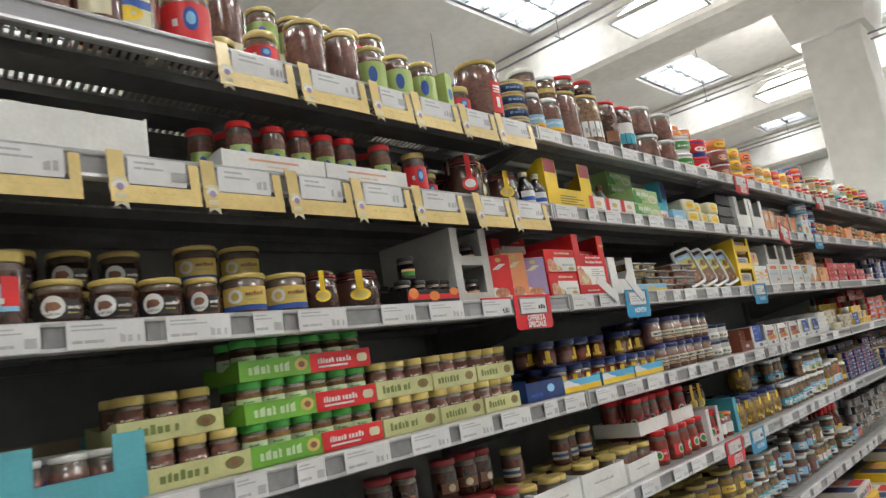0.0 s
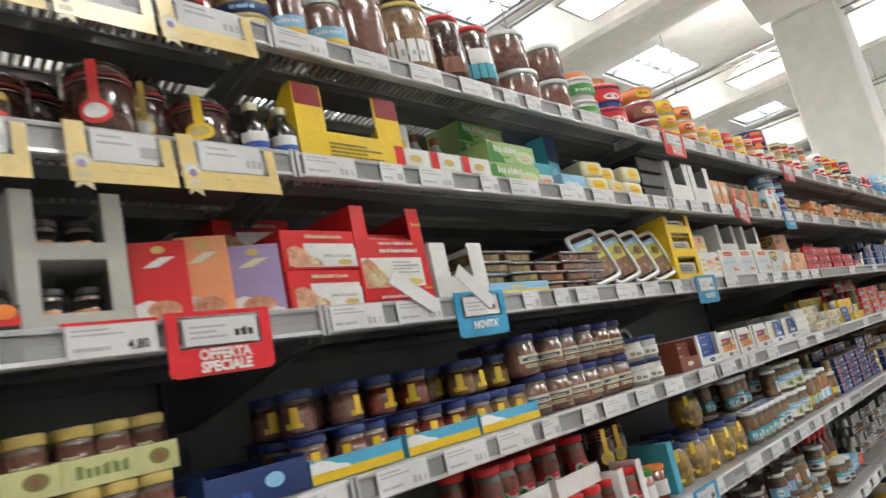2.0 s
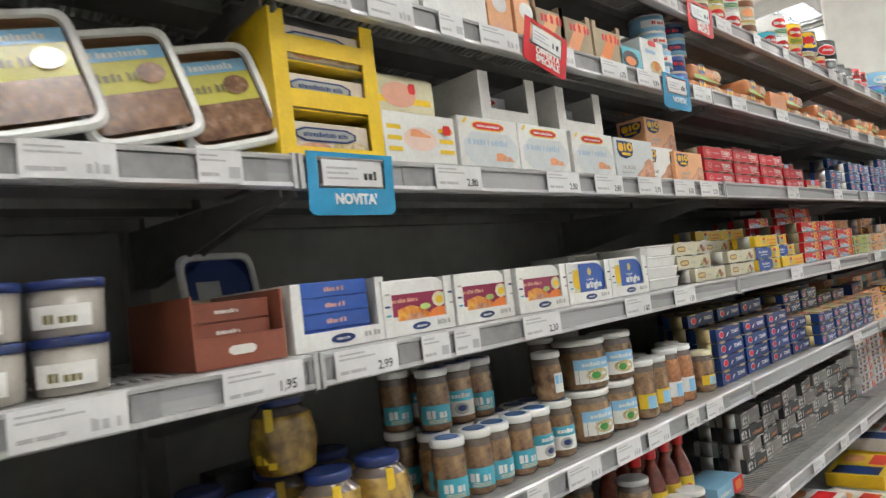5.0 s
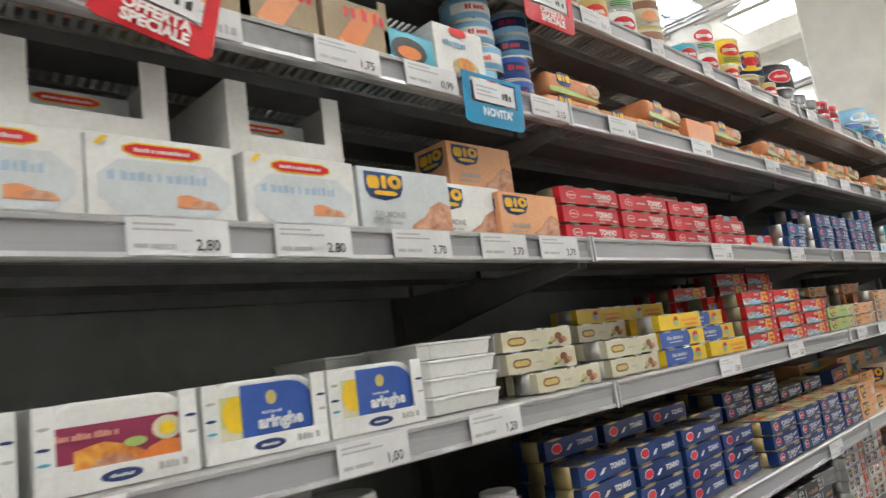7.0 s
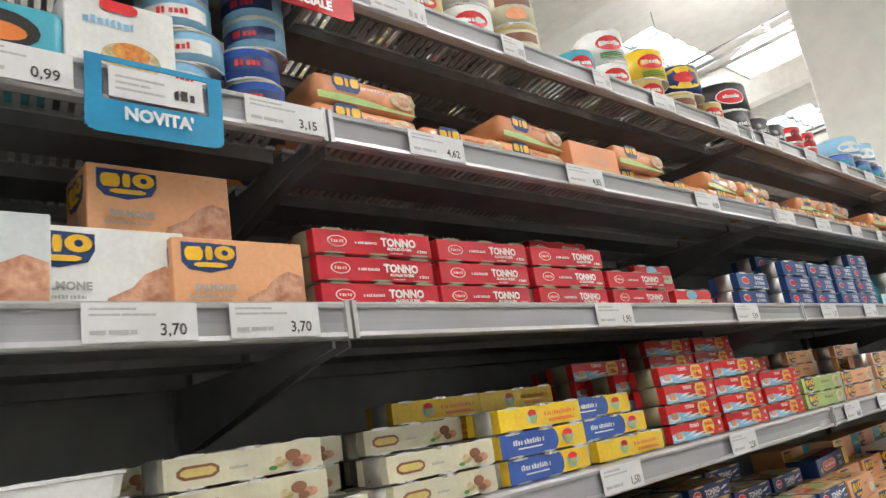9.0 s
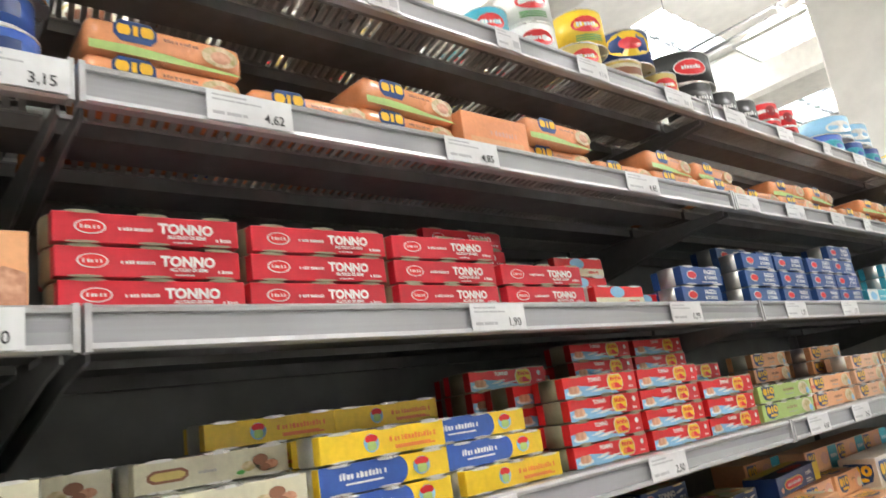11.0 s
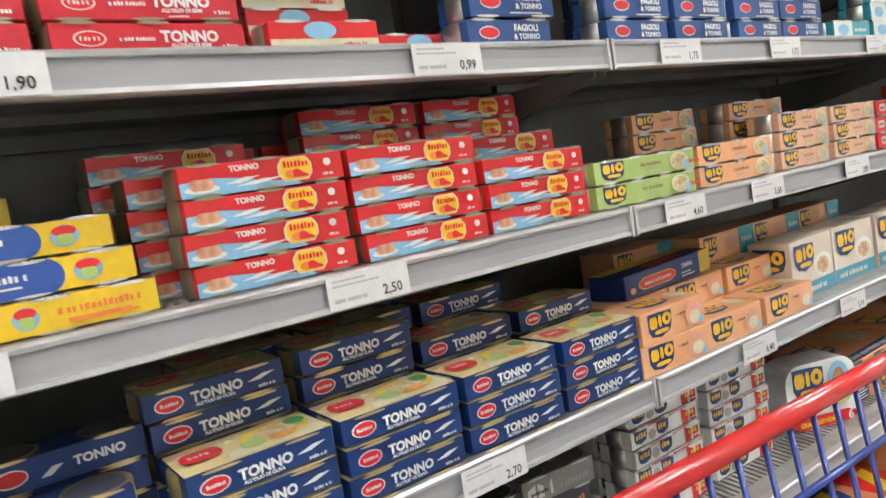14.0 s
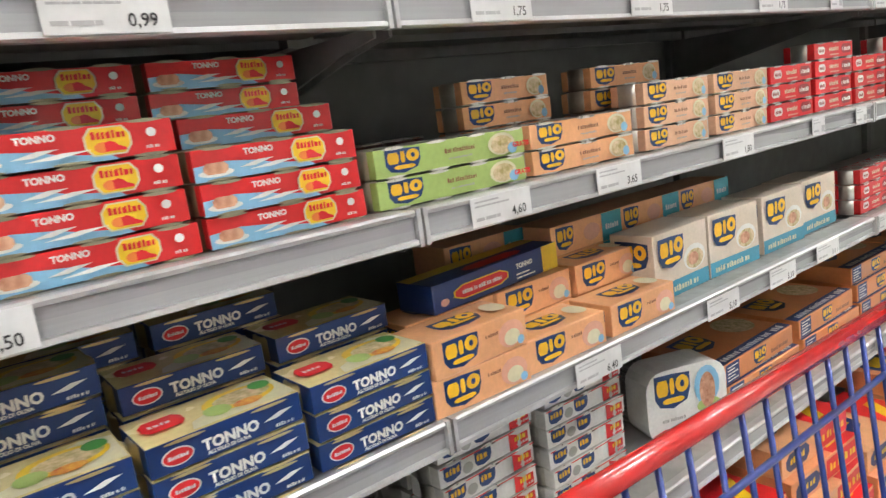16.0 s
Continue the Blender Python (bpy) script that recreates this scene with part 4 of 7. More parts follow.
for k in range(3):
    if k == 2:
        put("tub_orange_top", lambda: can("fish_tin", 0.06, 0.05, ORANGE, "bright orange round tin on top of a stack", [("e", -0.5, 0.2, 0.5, 0.8, YELLOW), ("r", -0.3, 0.45, 0.3, 0.6, DRED)], TG), 3.05, L1 + 0.134)
        put("tub_yellow_top", lambda: can("fish_tin", 0.06, 0.045, YELLOW, "yellow round tin on top of a stack", [("e", -0.5, 0.2, 0.5, 0.8, ORANGE)], TG), 2.95, L1 + 0.21, SHELF_X - 0.14)
        break
    put("tub_green", lambda: tub("plastic_tub", 0.062, 0.07, WHITE, WHITE, "white tub with green band", [("r", -1.3, 0.3, 1.3, 0.85, GREEN), ("r", -0.4, 0.45, 0.4, 0.6, WHITE)], TG), 2.655, L1 + 0.07 * k)
    put("tub_bluered", lambda: tub("plastic_tub", 0.075, 0.074, BLUE, RED, "blue and red fish tub with bright lid", [("w", -1.2, 0.3, 0.9, 0.95, RED), ("e", -0.3, 0.35, 0.5, 0.7, WHITE)], TG), 2.815, L1 + 0.074 * k)
    put("tub_dark", lambda: can("fish_tin", 0.06, 0.066, DRED, "dark red tin stacked two high", [("r", -0.9, 0.2, 0.9, 0.75, BROWN), ("e", -0.4, 0.3, 0.4, 0.7, PINK)], TG), 3.05, L1 + 0.067 * k)
for y, x, b in ((2.66, 0.12, 0.14), (2.8, 0.15, 0.15), (3.02, 0.13, 0.12), (2.9, 0.13, 0.12)):
    put("riser_small", lambda: carton("stacking_board", 0.1, 0.09, 0.1, GREYBOARD, "grey card block under rear tubs", category="carton"), y, L1, SHELF_X - x)
    put("riser_flat", lambda: carton("stacking_board", 0.1, 0.03, 0.1, GREYBOARD, "grey card spacer under rear tubs", category="carton"), y, L1 + 0.09, SHELF_X - x)
    for k in range(3):
        put("tub_orange", lambda: can("fish_tin", 0.062, 0.05, ORANGE, "bright orange round tin stacked two high", [("e", -0.5, 0.2, 0.5, 0.8, SALMON), ("r", -0.3, 0.45, 0.3, 0.6, WHITE)], TG), y, L1 + 0.12 + 0.05 * k, SHELF_X - x)
for y, key, m, hi in ((3.19, "tin_yellow", YELLOW, 3), (3.34, "tin_orange", ORANGE, 3), (3.46, "tin_gold", GOLD, 2), (3.58, "tin_yellow", YELLOW, 2), (3.7, "tin_red", RED, 2), (3.82, "tin_yellow", YELLOW, 2), (3.93, "tin_orange", ORANGE, 2), (3.28, "tin_yellow", YELLOW, 4), (3.44, "tin_orange", ORANGE, 4), (3.57, "tin_gold", GOLD, 3), (3.74, "tin_yellow", YELLOW, 3)):
    back = 0.13 if y in (3.28, 3.44, 3.57, 3.74) else 0.0
    for k in range(hi):
        put(key, lambda: can("fish_tin", 0.056, 0.053, m, "bright printed round tin in a stack", [("e", -0.3, 0.3, 0.35, 0.72, DRED if m is ORANGE else ORANGE), ("r", -0.2, 0.46, 0.25, 0.58, CREAM), ("b", 0.45, 0.25, 0.9, 0.6, BROWN), ("r", -1.4, 0.06, 1.4, 0.13, GOLD)], TG), y, L1 + 0.054 * k, SHELF_X - back)
for y in (4.05, 4.19):
    put("tin_cream", lambda: can("fish_tin", 0.062, 0.075, CREAM, "cream and gold tuna tin", [("e", -0.6, 0.3, 0.6, 0.75, RED), ("r", -0.3, 0.46, 0.3, 0.58, WHITE), ("r", -1.2, 0.05, 1.2, 0.2, GOLD)], TG), y, L1)
put("tin_big_blue", lambda: can("fish_tin", 0.09, 0.1, BLUE_DEEP, "large blue and orange tuna tin lying over smaller ones", [("e", -1.0, 0.1, 0.9, 0.9, ORANGE), ("e", -0.6, 0.35, 0.4, 0.75, RED), ("r", -0.4, 0.5, 0.25, 0.6, WHITE)], TG), 4.12, L1 + 0.076)
WHITECAN = [("e", -0.6, 0.35, 0.6, 0.8, RED), ("r", -0.4, 0.52, 0.4, 0.64, WHITE), ("b", -0.5, 0.12, 0.5, 0.3, GREEN)]
for y, key, m, r, h, hi in ((4.33, "can_cream", CREAM, 0.05, 0.07, 2), (4.45, "can_gold", GOLD, 0.05, 0.075, 2), (4.57, "can_white", WHITE, 0.055, 0.08, 2), (4.7, "can_yel", CREAM, 0.055, 0.08, 2), (4.88, "can_teal", TEAL, 0.045, 0.075, 1), (5.01, "can_white", WHITE, 0.055, 0.08, 2), (5.15, "can_gold", GOLD, 0.05, 0.075, 1), (5.295, "can_tonno", CREAM, 0.06, 0.072, 1), (5.44, "can_gold", GOLD, 0.05, 0.075, 1)):
    for k in range(hi):
        put(key, lambda: can("fish_tin", r, h, m, "round tuna tin with red oval mark, stacked", WHITECAN if m is not CREAM else [("r", -0.7, 0.5, 0.7, 0.75, BROWN), ("e", -0.4, 0.08, 0.4, 0.42, SALMON), ("r", -1.2, 0.86, 1.2, 0.94, GOLD)], TG), y, L1 + h * k)
    put(key, None, y + 0.05, L1, SHELF_X - 0.14)
put("can_gold2", lambda: can("fish_tin", 0.058, 0.085, YELLOW, "yellow tuna tin on top of another", WHITECAN, TG), 5.18, L1 + 0.075)
put("tin_blue_yel", lambda: can("fish_tin", 0.07, 0.085, BLUE_DEEP, "blue and yellow tuna tin on top of another", [("e", -0.9, 0.2, 0.7, 0.95, YELLOW), ("e", -0.5, 0.4, 0.3, 0.75, RED)], TG), 5.35, L1 + 0.075)
put("black_big", lambda: can("fish_tin", 0.1, 0.085, BLACKP, "large black tuna tin with red oval mark", [("e", -0.5, 0.2, 0.4, 0.75, WHITE), ("e", -0.47, 0.23, 0.37, 0.72, RED), ("r", -0.3, 0.42, 0.22, 0.55, WHITE)], TG), 5.62, L1 + 0.088)
for y in (5.6, 5.72, 5.83):
    put("black_small", lambda: can("fish_tin", 0.058, 0.086, BLACKP, "black tuna tin with pale lettering band", [("r", -0.7, 0.1, 0.7, 0.3, GOLD), ("r", -0.5, 0.45, 0.5, 0.58, WHITE)], TG), y, L1)
for y in (5.97, 6.08):
    for k in range(2):
        put("can_red", lambda: can("fish_tin", 0.05, 0.052, RED, "red fish tin stacked two high", [("r", -0.8, 0.4, 0.8, 0.6, WHITE), ("e", -0.3, 0.2, 0.3, 0.8, DRED)], TG), y, L1 + 0.053 * k)
for y, z in ((6.42, 0.0), (6.6, 0.0), (6.53, 0.085), (6.75, 0.0), (6.7, 0.085)):
    put("big_teal" if z else "big_blue", lambda: can("fish_tin", 0.085, 0.085, SKYB if z else BLUE, "large blue fish tin, stacked", [("e", -0.6, 0.25, 0.6, 0.75, TEAL if not z else WHITE), ("r", -1.2, 0.05, 1.2, 0.15, WHITE)], TG), y, L1 + z)
for n in range(20):
    y = 6.95 + 0.185 * n
    key = ("can_white", "tin_yellow", "can_red", "can_teal", "tin_orange", "black_small", "can_gold")[n % 7]
    for k in range(1 + n % 3 // 1 % 2):
        put(key, None, y, L1 + 0.08 * k)

# rows standing further back on the top shelf
for n in range(34):
    y = 4.3 + 0.14 * n
    put(("can_cream", "can_gold", "tin_yellow", "can_white", "tin_orange")[n // 2 % 5], None, y, L1, SHELF_X - 0.27)
    if n > 16:
        put(("tin_yellow", "can_red", "can_white", "tin_orange")[n % 4], None, y, L1, SHELF_X - 0.14)

# ---- second shelf ----
L2 = LEVELS[2]
SMALLG = [("r", -0.8, 0.05, 0.8, 0.72, LIME), ("e", -0.2, 0.2, 0.4, 0.6, BLUE)]


def lid_red():
    return jar("anchovy_jar", 0.025, 0.108, ANCHOVY, RED, "small anchovy jar with red lid and green label", SMALLG, lid_h=0.014, group="red-lidded anchovy jars")


put("white_crate", lambda: open_carton("crate", 0.24, 0.075, 0.3, WHITE, "pale card tray on the shelf", lip=0.95, post=0, back=0.9), 0.37, L2)
put("jar_plain", None, 0.43, L2, SHELF_X - 0.1)
put("jar_plain", None, 0.33, L2, SHELF_X - 0.1)
for y, w in ((0.727, 0.22), (0.95, 0.218)):
    put("white_tray%g" % w, lambda: open_carton("jar_tray", w, 0.044, 0.2, WHITE, "white printed card tray holding small jars", lip=0.98, post=0, back=0.98, specs=[("r", 0.24, 0.62, 0.72, 0.72, PINK), ("r", 0.4, 0.4, 0.6, 0.48, PINK)]), y, L2)
for n, y in enumerate((0.625, 0.68, 0.752, 0.811, 0.87, 0.925, 1.025)):
    if n:
        put("lid_red", lid_red, y, L2 + 0.004, SHELF_X - 0.015)
    put("lid_red", lid_red, y + 0.01, L2 + 0.004, SHELF_X - 0.075)
put("gold_red", lambda: jar("anchovy_jar", 0.028, 0.1, ANCHOVY, GOLD, "small anchovy jar with red label and cream lid", REDLBL, lid_h=0.014), 1.115, L2)
put("gold_red_low", lambda: jar("anchovy_jar", 0.026, 0.062, ANCHOVY, GOLD, "little anchovy jar with cream lid", REDLBL, lid_h=0.012), 1.168, L2, SHELF_X - 0.02)
put("gold_red_low", None, 1.068, L2, SHELF_X - 0.03)
put("gold_red", None, 1.13, L2, SHELF_X - 0.09)
for y, x, z, r, h, t in ((1.305, 0.0, 0, 0.048, 0.122, RED), (1.2, 0.07, 0.0, 0.036, 0.12, DRED), (1.376, 0.03, 0, 0.034, 0.118, GOLD), (1.45, 0.0, 0, 0.048, 0.094, YELLOW), (1.26, 0.13, 0.0, 0.048, 0.15, DRED), (1.38, 0.13, 0, 0.048, 0.122, RED)):
    put("clip%g%g%s" % (r, h, t.name), lambda: clip_jar("clip_top_jar", r, h, SAUCE, t, "clip-top glass jar of dark sauce with paper seal", "clip-top jars"), y, L2, SHELF_X - x)
for y in (1.53, 1.585):
    put("sauce_bottle", lambda: bottle("sauce_bottle", 0.025, 0.1, NIGHT, CREAM, "small dark sauce bottle with blue and white label", [("r", -0.9, 0.1, 0.9, 0.8, WHITE), ("r", -0.9, 0.3, 0.9, 0.5, BLUE)], "small sauce bottles"), y, L2)
put("yellow_carton", lambda: open_carton("display_carton", 0.24, 0.145, 0.22, YELLOW, "yellow display carton with cut-away front, nearly empty", lip=0.42, post=0.24, back=0.55, inside=CARDB, specs=[("r", 0.005, 0.72, 0.24, 0.995, DRED), ("r", 0.76, 0.72, 0.995, 0.995, DRED), ("b", 0.25, 0.1, 0.75, 0.3, OLIVE)]), 1.72, L2)
put("yel_inner", lambda: carton("sauce_box", 0.15, 0.05, 0.06, YELLOW, "small yellow box inside the carton", [("r", 0.3, 0.4, 0.7, 0.6, OLIVE)]), 1.72, L2 + 0.004, SHELF_X - 0.06)
RW = [("r", 0.0, 0.0, 0.25, 1.0, RED), ("e", 0.4, 0.45, 0.75, 0.75, GOLD), ("b", 0.35, 0.1, 0.9, 0.35, GREYP)]
for y in (1.86, 1.955, 2.05):
    put("rw_low", lambda: carton("small_box", 0.092, 0.052, 0.07, WHITE, "small red and white food box", RW if y < 2.0 else RW[1:]), y, L2)
for y in (1.885,):
    put("rw_tall", lambda: carton("small_box", 0.048, 0.125, 0.06, WHITE, "narrow red and white food box", RW), y, L2, SHELF_X - 0.045)
for y in (1.95, 2.015):
    put("tube", lambda: bottle("paste_tube", 0.022, 0.12, GREYP, BROWN, "silver paste tube standing on its cap", [("r", -0.9, 0.5, 0.9, 0.9, SKYB)]), y, L2, SHELF_X - 0.05)
for y, x, hi in ((2.19, 0.0, 2), (2.235, 0.105, 4), (2.28, 0.21, 3)):
    for k in range(hi):
        put("green_box", lambda: carton("fish_box", 0.18, 0.05, 0.1, ink("leaf_green", (0.36, 0.54, 0.2)), "leaf green fish box in a stack", [("w", 0.0, 0.0, 0.3, 0.95, GREEN), ("r", 0.12, 0.5, 0.62, 0.82, WHITE), ("e", 0.55, 0.1, 0.95, 0.7, MINT), ("e", 0.62, 0.2, 0.85, 0.5, PHOTO2), ("r", 0.08, 0.2, 0.4, 0.35, GREEN)], group="green fish boxes"), y, L2 + 0.05 * k, SHELF_X - x, jitter(2))
put("teal_box", lambda: carton("fish_box", 0.07, 0.062, 0.09, WHITE, "small white and teal fish box", [("r", 0, 0.55, 1, 1, TEAL), ("r", 0.1, 0.15, 0.8, 0.4, ORANGE)]), 2.3, L2)
put("blue_tall", lambda: carton("fish_box", 0.07, 0.165, 0.05, TEAL, "tall teal and blue fish box", [("r", 0.0, 0.6, 1, 1, NAVY), ("e", 0.1, 0.2, 0.9, 0.5, SKYB)]), 2.44, L2, SHELF_X - 0.05, 10)
put("navy_box", lambda: carton("fish_box", 0.1, 0.12, 0.08, NAVY, "dark blue fish box", [("e", 0.2, 0.4, 0.8, 0.8, BLUE)]), 2.41, L2, SHELF_X - 0.12)
put("lblue_low", lambda: carton("fish_box", 0.11, 0.045, 0.1, SKYB, "low pale blue fish box", [("r", 0.1, 0.3, 0.7, 0.6, WHITE)]), 2.43, L2)
for k, (y, z, x) in enumerate(((2.55, 0, 0), (2.65, 0, 0), (2.75, 0, 0), (2.56, 0.05, 0.01), (2.66, 0.05, 0.03), (2.76, 0.048, 0.0))):
    put("cup_pack", lambda: soft_pack("pate_pack", 0.092, 0.05, 0.1, CREAM, "pale yellow moulded pack of spread pots", [("e", 0.2, 0.2, 0.8, 0.8, YELLOW), ("r", 0.3, 0.42, 0.7, 0.56, ORANGE)], "pale yellow packs", "food pack"), y, L2 + z, SHELF_X - x, jitter(8))
for k in range(3):
    put("black_tray", lambda: foil_tray("food_tray", 0.16, 0.046, 0.12, BLACKP, "black food tray with clear lid in a stack", group="black food trays"), 2.895, L2 + 0.047 * k)
put("white_open", lambda: open_carton("display_carton", 0.16, 0.14, 0.2, WHITE, "white shelf-ready carton with tall corner posts", lip=0.45, post=0.2), 3.08, L2)
put("white_open", None, 3.25, L2)
for y in (3.37, 3.45):
    put("pale_pack", lambda: carton("food_box", 0.07, 0.1, 0.07, PEACH, "pale peach food box", [("e", 0.2, 0.5, 0.8, 0.85, WHITE), ("r", 0.2, 0.15, 0.8, 0.3, PINK)]), y, L2)
for y, m in ((3.52, PEACH), (3.62, SALMON), (3.745, ORANGE)):
    put("wood_box%s" % m.name, lambda: open_carton("display_carton", 0.115, 0.1, 0.16, CARDB, "brown card box of smoked fish with orange sleeve", lip=0.85, post=0.1, specs=[("/", 0.1, 0.1, 0.9, 0.8, m), ("r", 0.3, 0.6, 0.95, 0.8, RED), ("r", 0.1, 0.08, 0.4, 0.25, CREAM)]), y, L2)
put("blue_tray", lambda: soft_pack("fish_pack", 0.12, 0.07, 0.1, TEAL, "teal and black film-wrapped fish pack", [("e", 0.2, 0.2, 0.8, 0.8, BLACKP), ("e", 0.3, 0.3, 0.7, 0.6, ORANGE)], category="food pack"), 3.84, L2)
put("white_fish_box", lambda: carton("fish_box", 0.115, 0.1, 0.06, WHITE, "white fish box with picture of orange fillets", [("e", 0.3, 0.1, 0.85, 0.5, PHOTO2), ("e", 0.4, 0.25, 0.75, 0.5, PHOTO3), ("r", 0.15, 0.65, 0.6, 0.75, SKYB), ("o", 0.3, 0.84, 0.65, 0.98, RED)]), 3.955, L2)
for y, m, nm in ((4.035, SKYB, "teal"), (4.125, BLUE, "blue")):
    for k in range(4):
        put("ring_%s%d" % (nm, k // 2), lambda: can("fish_tin", 0.044 if nm == "teal" else 0.04, 0.045, SKYB if k > 1 and nm == "blue" else m, "blue round fish tin stacked four high", [("r", -1.0, 0.3, 1.0, 0.7, WHITE if nm == "teal" else NAVY), ("r", -0.4, 0.4, 0.4, 0.6, RED)], "stack of blue fish tins"), y, L2 + 0.045 * k, SHELF_X, jitter(20))


def rio_soft():
    return soft_pack("wrapped_tuna_pack", 0.182, 0.046, 0.095, ink("wrap_peach", (0.82, 0.34, 0.15), 0.25, 0.6), "salmon-coloured film-wrapped tuna pack with dark shield mark", [("w", 0.02, 0.06, 0.98, 0.32, LIME), ("o", 0.16, 0.4, 0.42, 0.98, MARKBLUE), ("o", 0.18, 0.58, 0.26, 0.86, MARKYEL), ("r", 0.275, 0.58, 0.305, 0.86, MARKYEL), ("o", 0.32, 0.58, 0.4, 0.88, MARKYEL), ("r", 0.46, 0.6, 0.68, 0.7, BROWN), ("e", 0.7, 0.2, 0.95, 0.8, PHOTO2), ("e", 0.76, 0.3, 0.9, 0.66, PHOTO)], "salmon-coloured tuna packs", round_by=0.018)


for y, hi in ((4.3, 2), (4.48, 1), (4.645, 2), (4.985, 2), (5.19, 1), (5.37, 2), (5.56, 2), (5.76, 1), (5.95, 2), (6.15, 2), (6.35, 1), (6.54, 2), (6.74, 2), (6.95, 2), (7.15, 1), (7.35, 2)):
    for k in range(hi):
        put("rio_soft", rio_soft, y + rng.uniform(-0.01, 0.01), L2 + 0.045 * k, SHELF_X - rng.uniform(0, 0.02), jitter(4))
    if hi == 2:
        put("rio_soft", rio_soft, y + 0.01, L2, SHELF_X - 0.15, jitter(6))
for n in range(17):
    put("rio_soft", rio_soft, 4.28 + 0.19 * n, L2, SHELF_X - 0.27, jitter(4))
    if n % 3 == 1:
        put("rio_soft", rio_soft, 4.3 + 0.19 * n, L2 + 0.045, SHELF_X - 0.275, jitter(4))
put("rio_card", lambda: carton("tuna_box", 0.15, 0.07, 0.09, SALMON, "plain salmon-coloured tuna carton on the shelf", [("r", 0.1, 0.15, 0.9, 0.4, PEACH), ("r", 0.4, 0.5, 0.8, 0.65, PINK)], category="tinned tuna"), 4.815, L2)
for n in range(18):
    y = 7.6 + 0.18 * n
    put(("tin_yellow", "can_red", "rio_soft", "can_teal", "can_white", "tin_orange")[n % 6], None, y, L2)

# ---- third shelf ----
L3 = LEVELS[3]
DARKLBL = [("r", -1.0, 0.02, 1.0, 0.8, BLACKP), ("e", -0.6, 0.04, 0.35, 0.98, WHITE), ("e", -0.4, 0.35, 0.15, 0.72, BROWN), ("r", -0.42, 0.16, 0.15, 0.26, GREYP), ("r", 0.42, 0.4, 0.95, 0.55, WHITE), ("r", 0.42, 0.2, 0.85, 0.28, GOLD)]
YELLBL = [("r", -1.1, 0.0, 1.1, 0.98, ink("label_straw", (0.68, 0.5, 0.1))), ("r", -1.1, 0.0, 1.1, 0.22, BLUE), ("e", -0.75, 0.3, -0.1, 0.9, WHITE), ("e", -0.6, 0.42, -0.25, 0.76, GOLD), ("r", 0.0, 0.6, 0.8, 0.76, BROWN), ("r", 0.0, 0.4, 0.6, 0.48, GREYP)]


def dark_jar():
    return jar("anchovy_jar", 0.033, 0.066, SAUCE, GOLD, "dark anchovy jar with white oval label, gold lid", DARKLBL, lid_h=0.01, neck=0.95, group="gold-lidded dark jars")


def yellow_jar():
    return jar("anchovy_jar", 0.039, 0.073, ANCHOVY, GOLD, "anchovy jar with cream and blue label, gold lid", YELLBL, lid_h=0.01, neck=0.95, group="gold-lidded dark jars")


put("red_blue_jar", lambda: jar("fish_jar", 0.03, 0.105, SAUCE, GOLD, "taller jar with red and blue label", [("r", -0.9, 0.2, 0.9, 0.75, SKYB), ("r", 0.2, 0.3, 0.9, 0.9, RED), ("r", -0.5, 0.35, 0.3, 0.5, WHITE)]), 0.285, L3)
for y in (0.358, 0.427, 0.498):
    put("dark_jar", dark_jar, y, L3, rz=jitter(10))
put("small_oval", lambda: jar("anchovy_jar", 0.028, 0.066, ANCHOVY, GOLD, "slim anchovy jar with white label, gold lid", DARKLBL, lid_h=0.01, group="gold-lidded dark jars"), 0.57, L3)
for y in (0.655, 0.74):
    put("yellow_jar", yellow_jar, y, L3)
for y, k, x in ((0.33, "dark_jar", 0.11), (0.41, "dark_jar", 0.11), (0.49, "dark_jar", 0.11), (0.63, "yellow_jar", 0.11), (0.72, "yellow_jar", 0.11)):
    for z in (0, 0.067):
        put(k, None, y, L3 + z * (1.1 if k == "yellow_jar" else 1), SHELF_X - x)
put("clip_y_small", lambda: clip_jar("clip_top_jar", 0.034, 0.078, SAUCE, YELLOW, "small clip-top jar with yellow oval label", "clip-top jars"), 0.815, L3)
put("clip_y", lambda: clip_jar("clip_top_jar", 0.05, 0.08, SAUCE, YELLOW, "clip-top jar with yellow oval label and seal", "clip-top jars"), 0.915, L3)
put("black_tray_stripe", lambda: open_carton("jar_tray", 0.16, 0.035, 0.2, BLACKP, "black card tray with red and orange edge", lip=0.9, post=0, back=1.0, specs=[("r", 0.0, 0.3, 1.0, 0.62, RED), ("e", 0.4, 0.2, 0.6, 0.8, ORANGE), ("e", 0.02, 0.35, 0.2, 1.0, ORANGE), ("e", 0.8, 0.5, 0.98, 1.0, ORANGE)]), 1.09, L3)
for y in (1.03, 1.075, 1.12, 1.15):
    for x in (0.012, 0.08):
        put("tiny_jar", lambda: jar("fish_jar", 0.02, 0.052, NIGHT, BLACKP, "little black spread jar with pale label", [("r", -0.8, 0.1, 0.8, 0.8, GREEN), ("r", -0.8, 0.55, 0.8, 0.8, PEACH)], lid_h=0.01, group="little black jars"), y, L3 + 0.004, SHELF_X - x)
put("tiny_jar", None, 1.05, L3 + 0.056, SHELF_X - 0.014)
put("grey_carton", lambda: open_carton("display_carton", 0.127, 0.172, 0.24, GREYBOARD, "grey board display carton with two open compartments", lip=0.12, post=0.17, inside=GREYBOARD, shelf=(0.5,)), 1.232, L3)
for z in (0.004, 0.09):
    for y in (1.21, 1.255):
        put("tiny_jar", None, y, L3 + z, SHELF_X - 0.015)
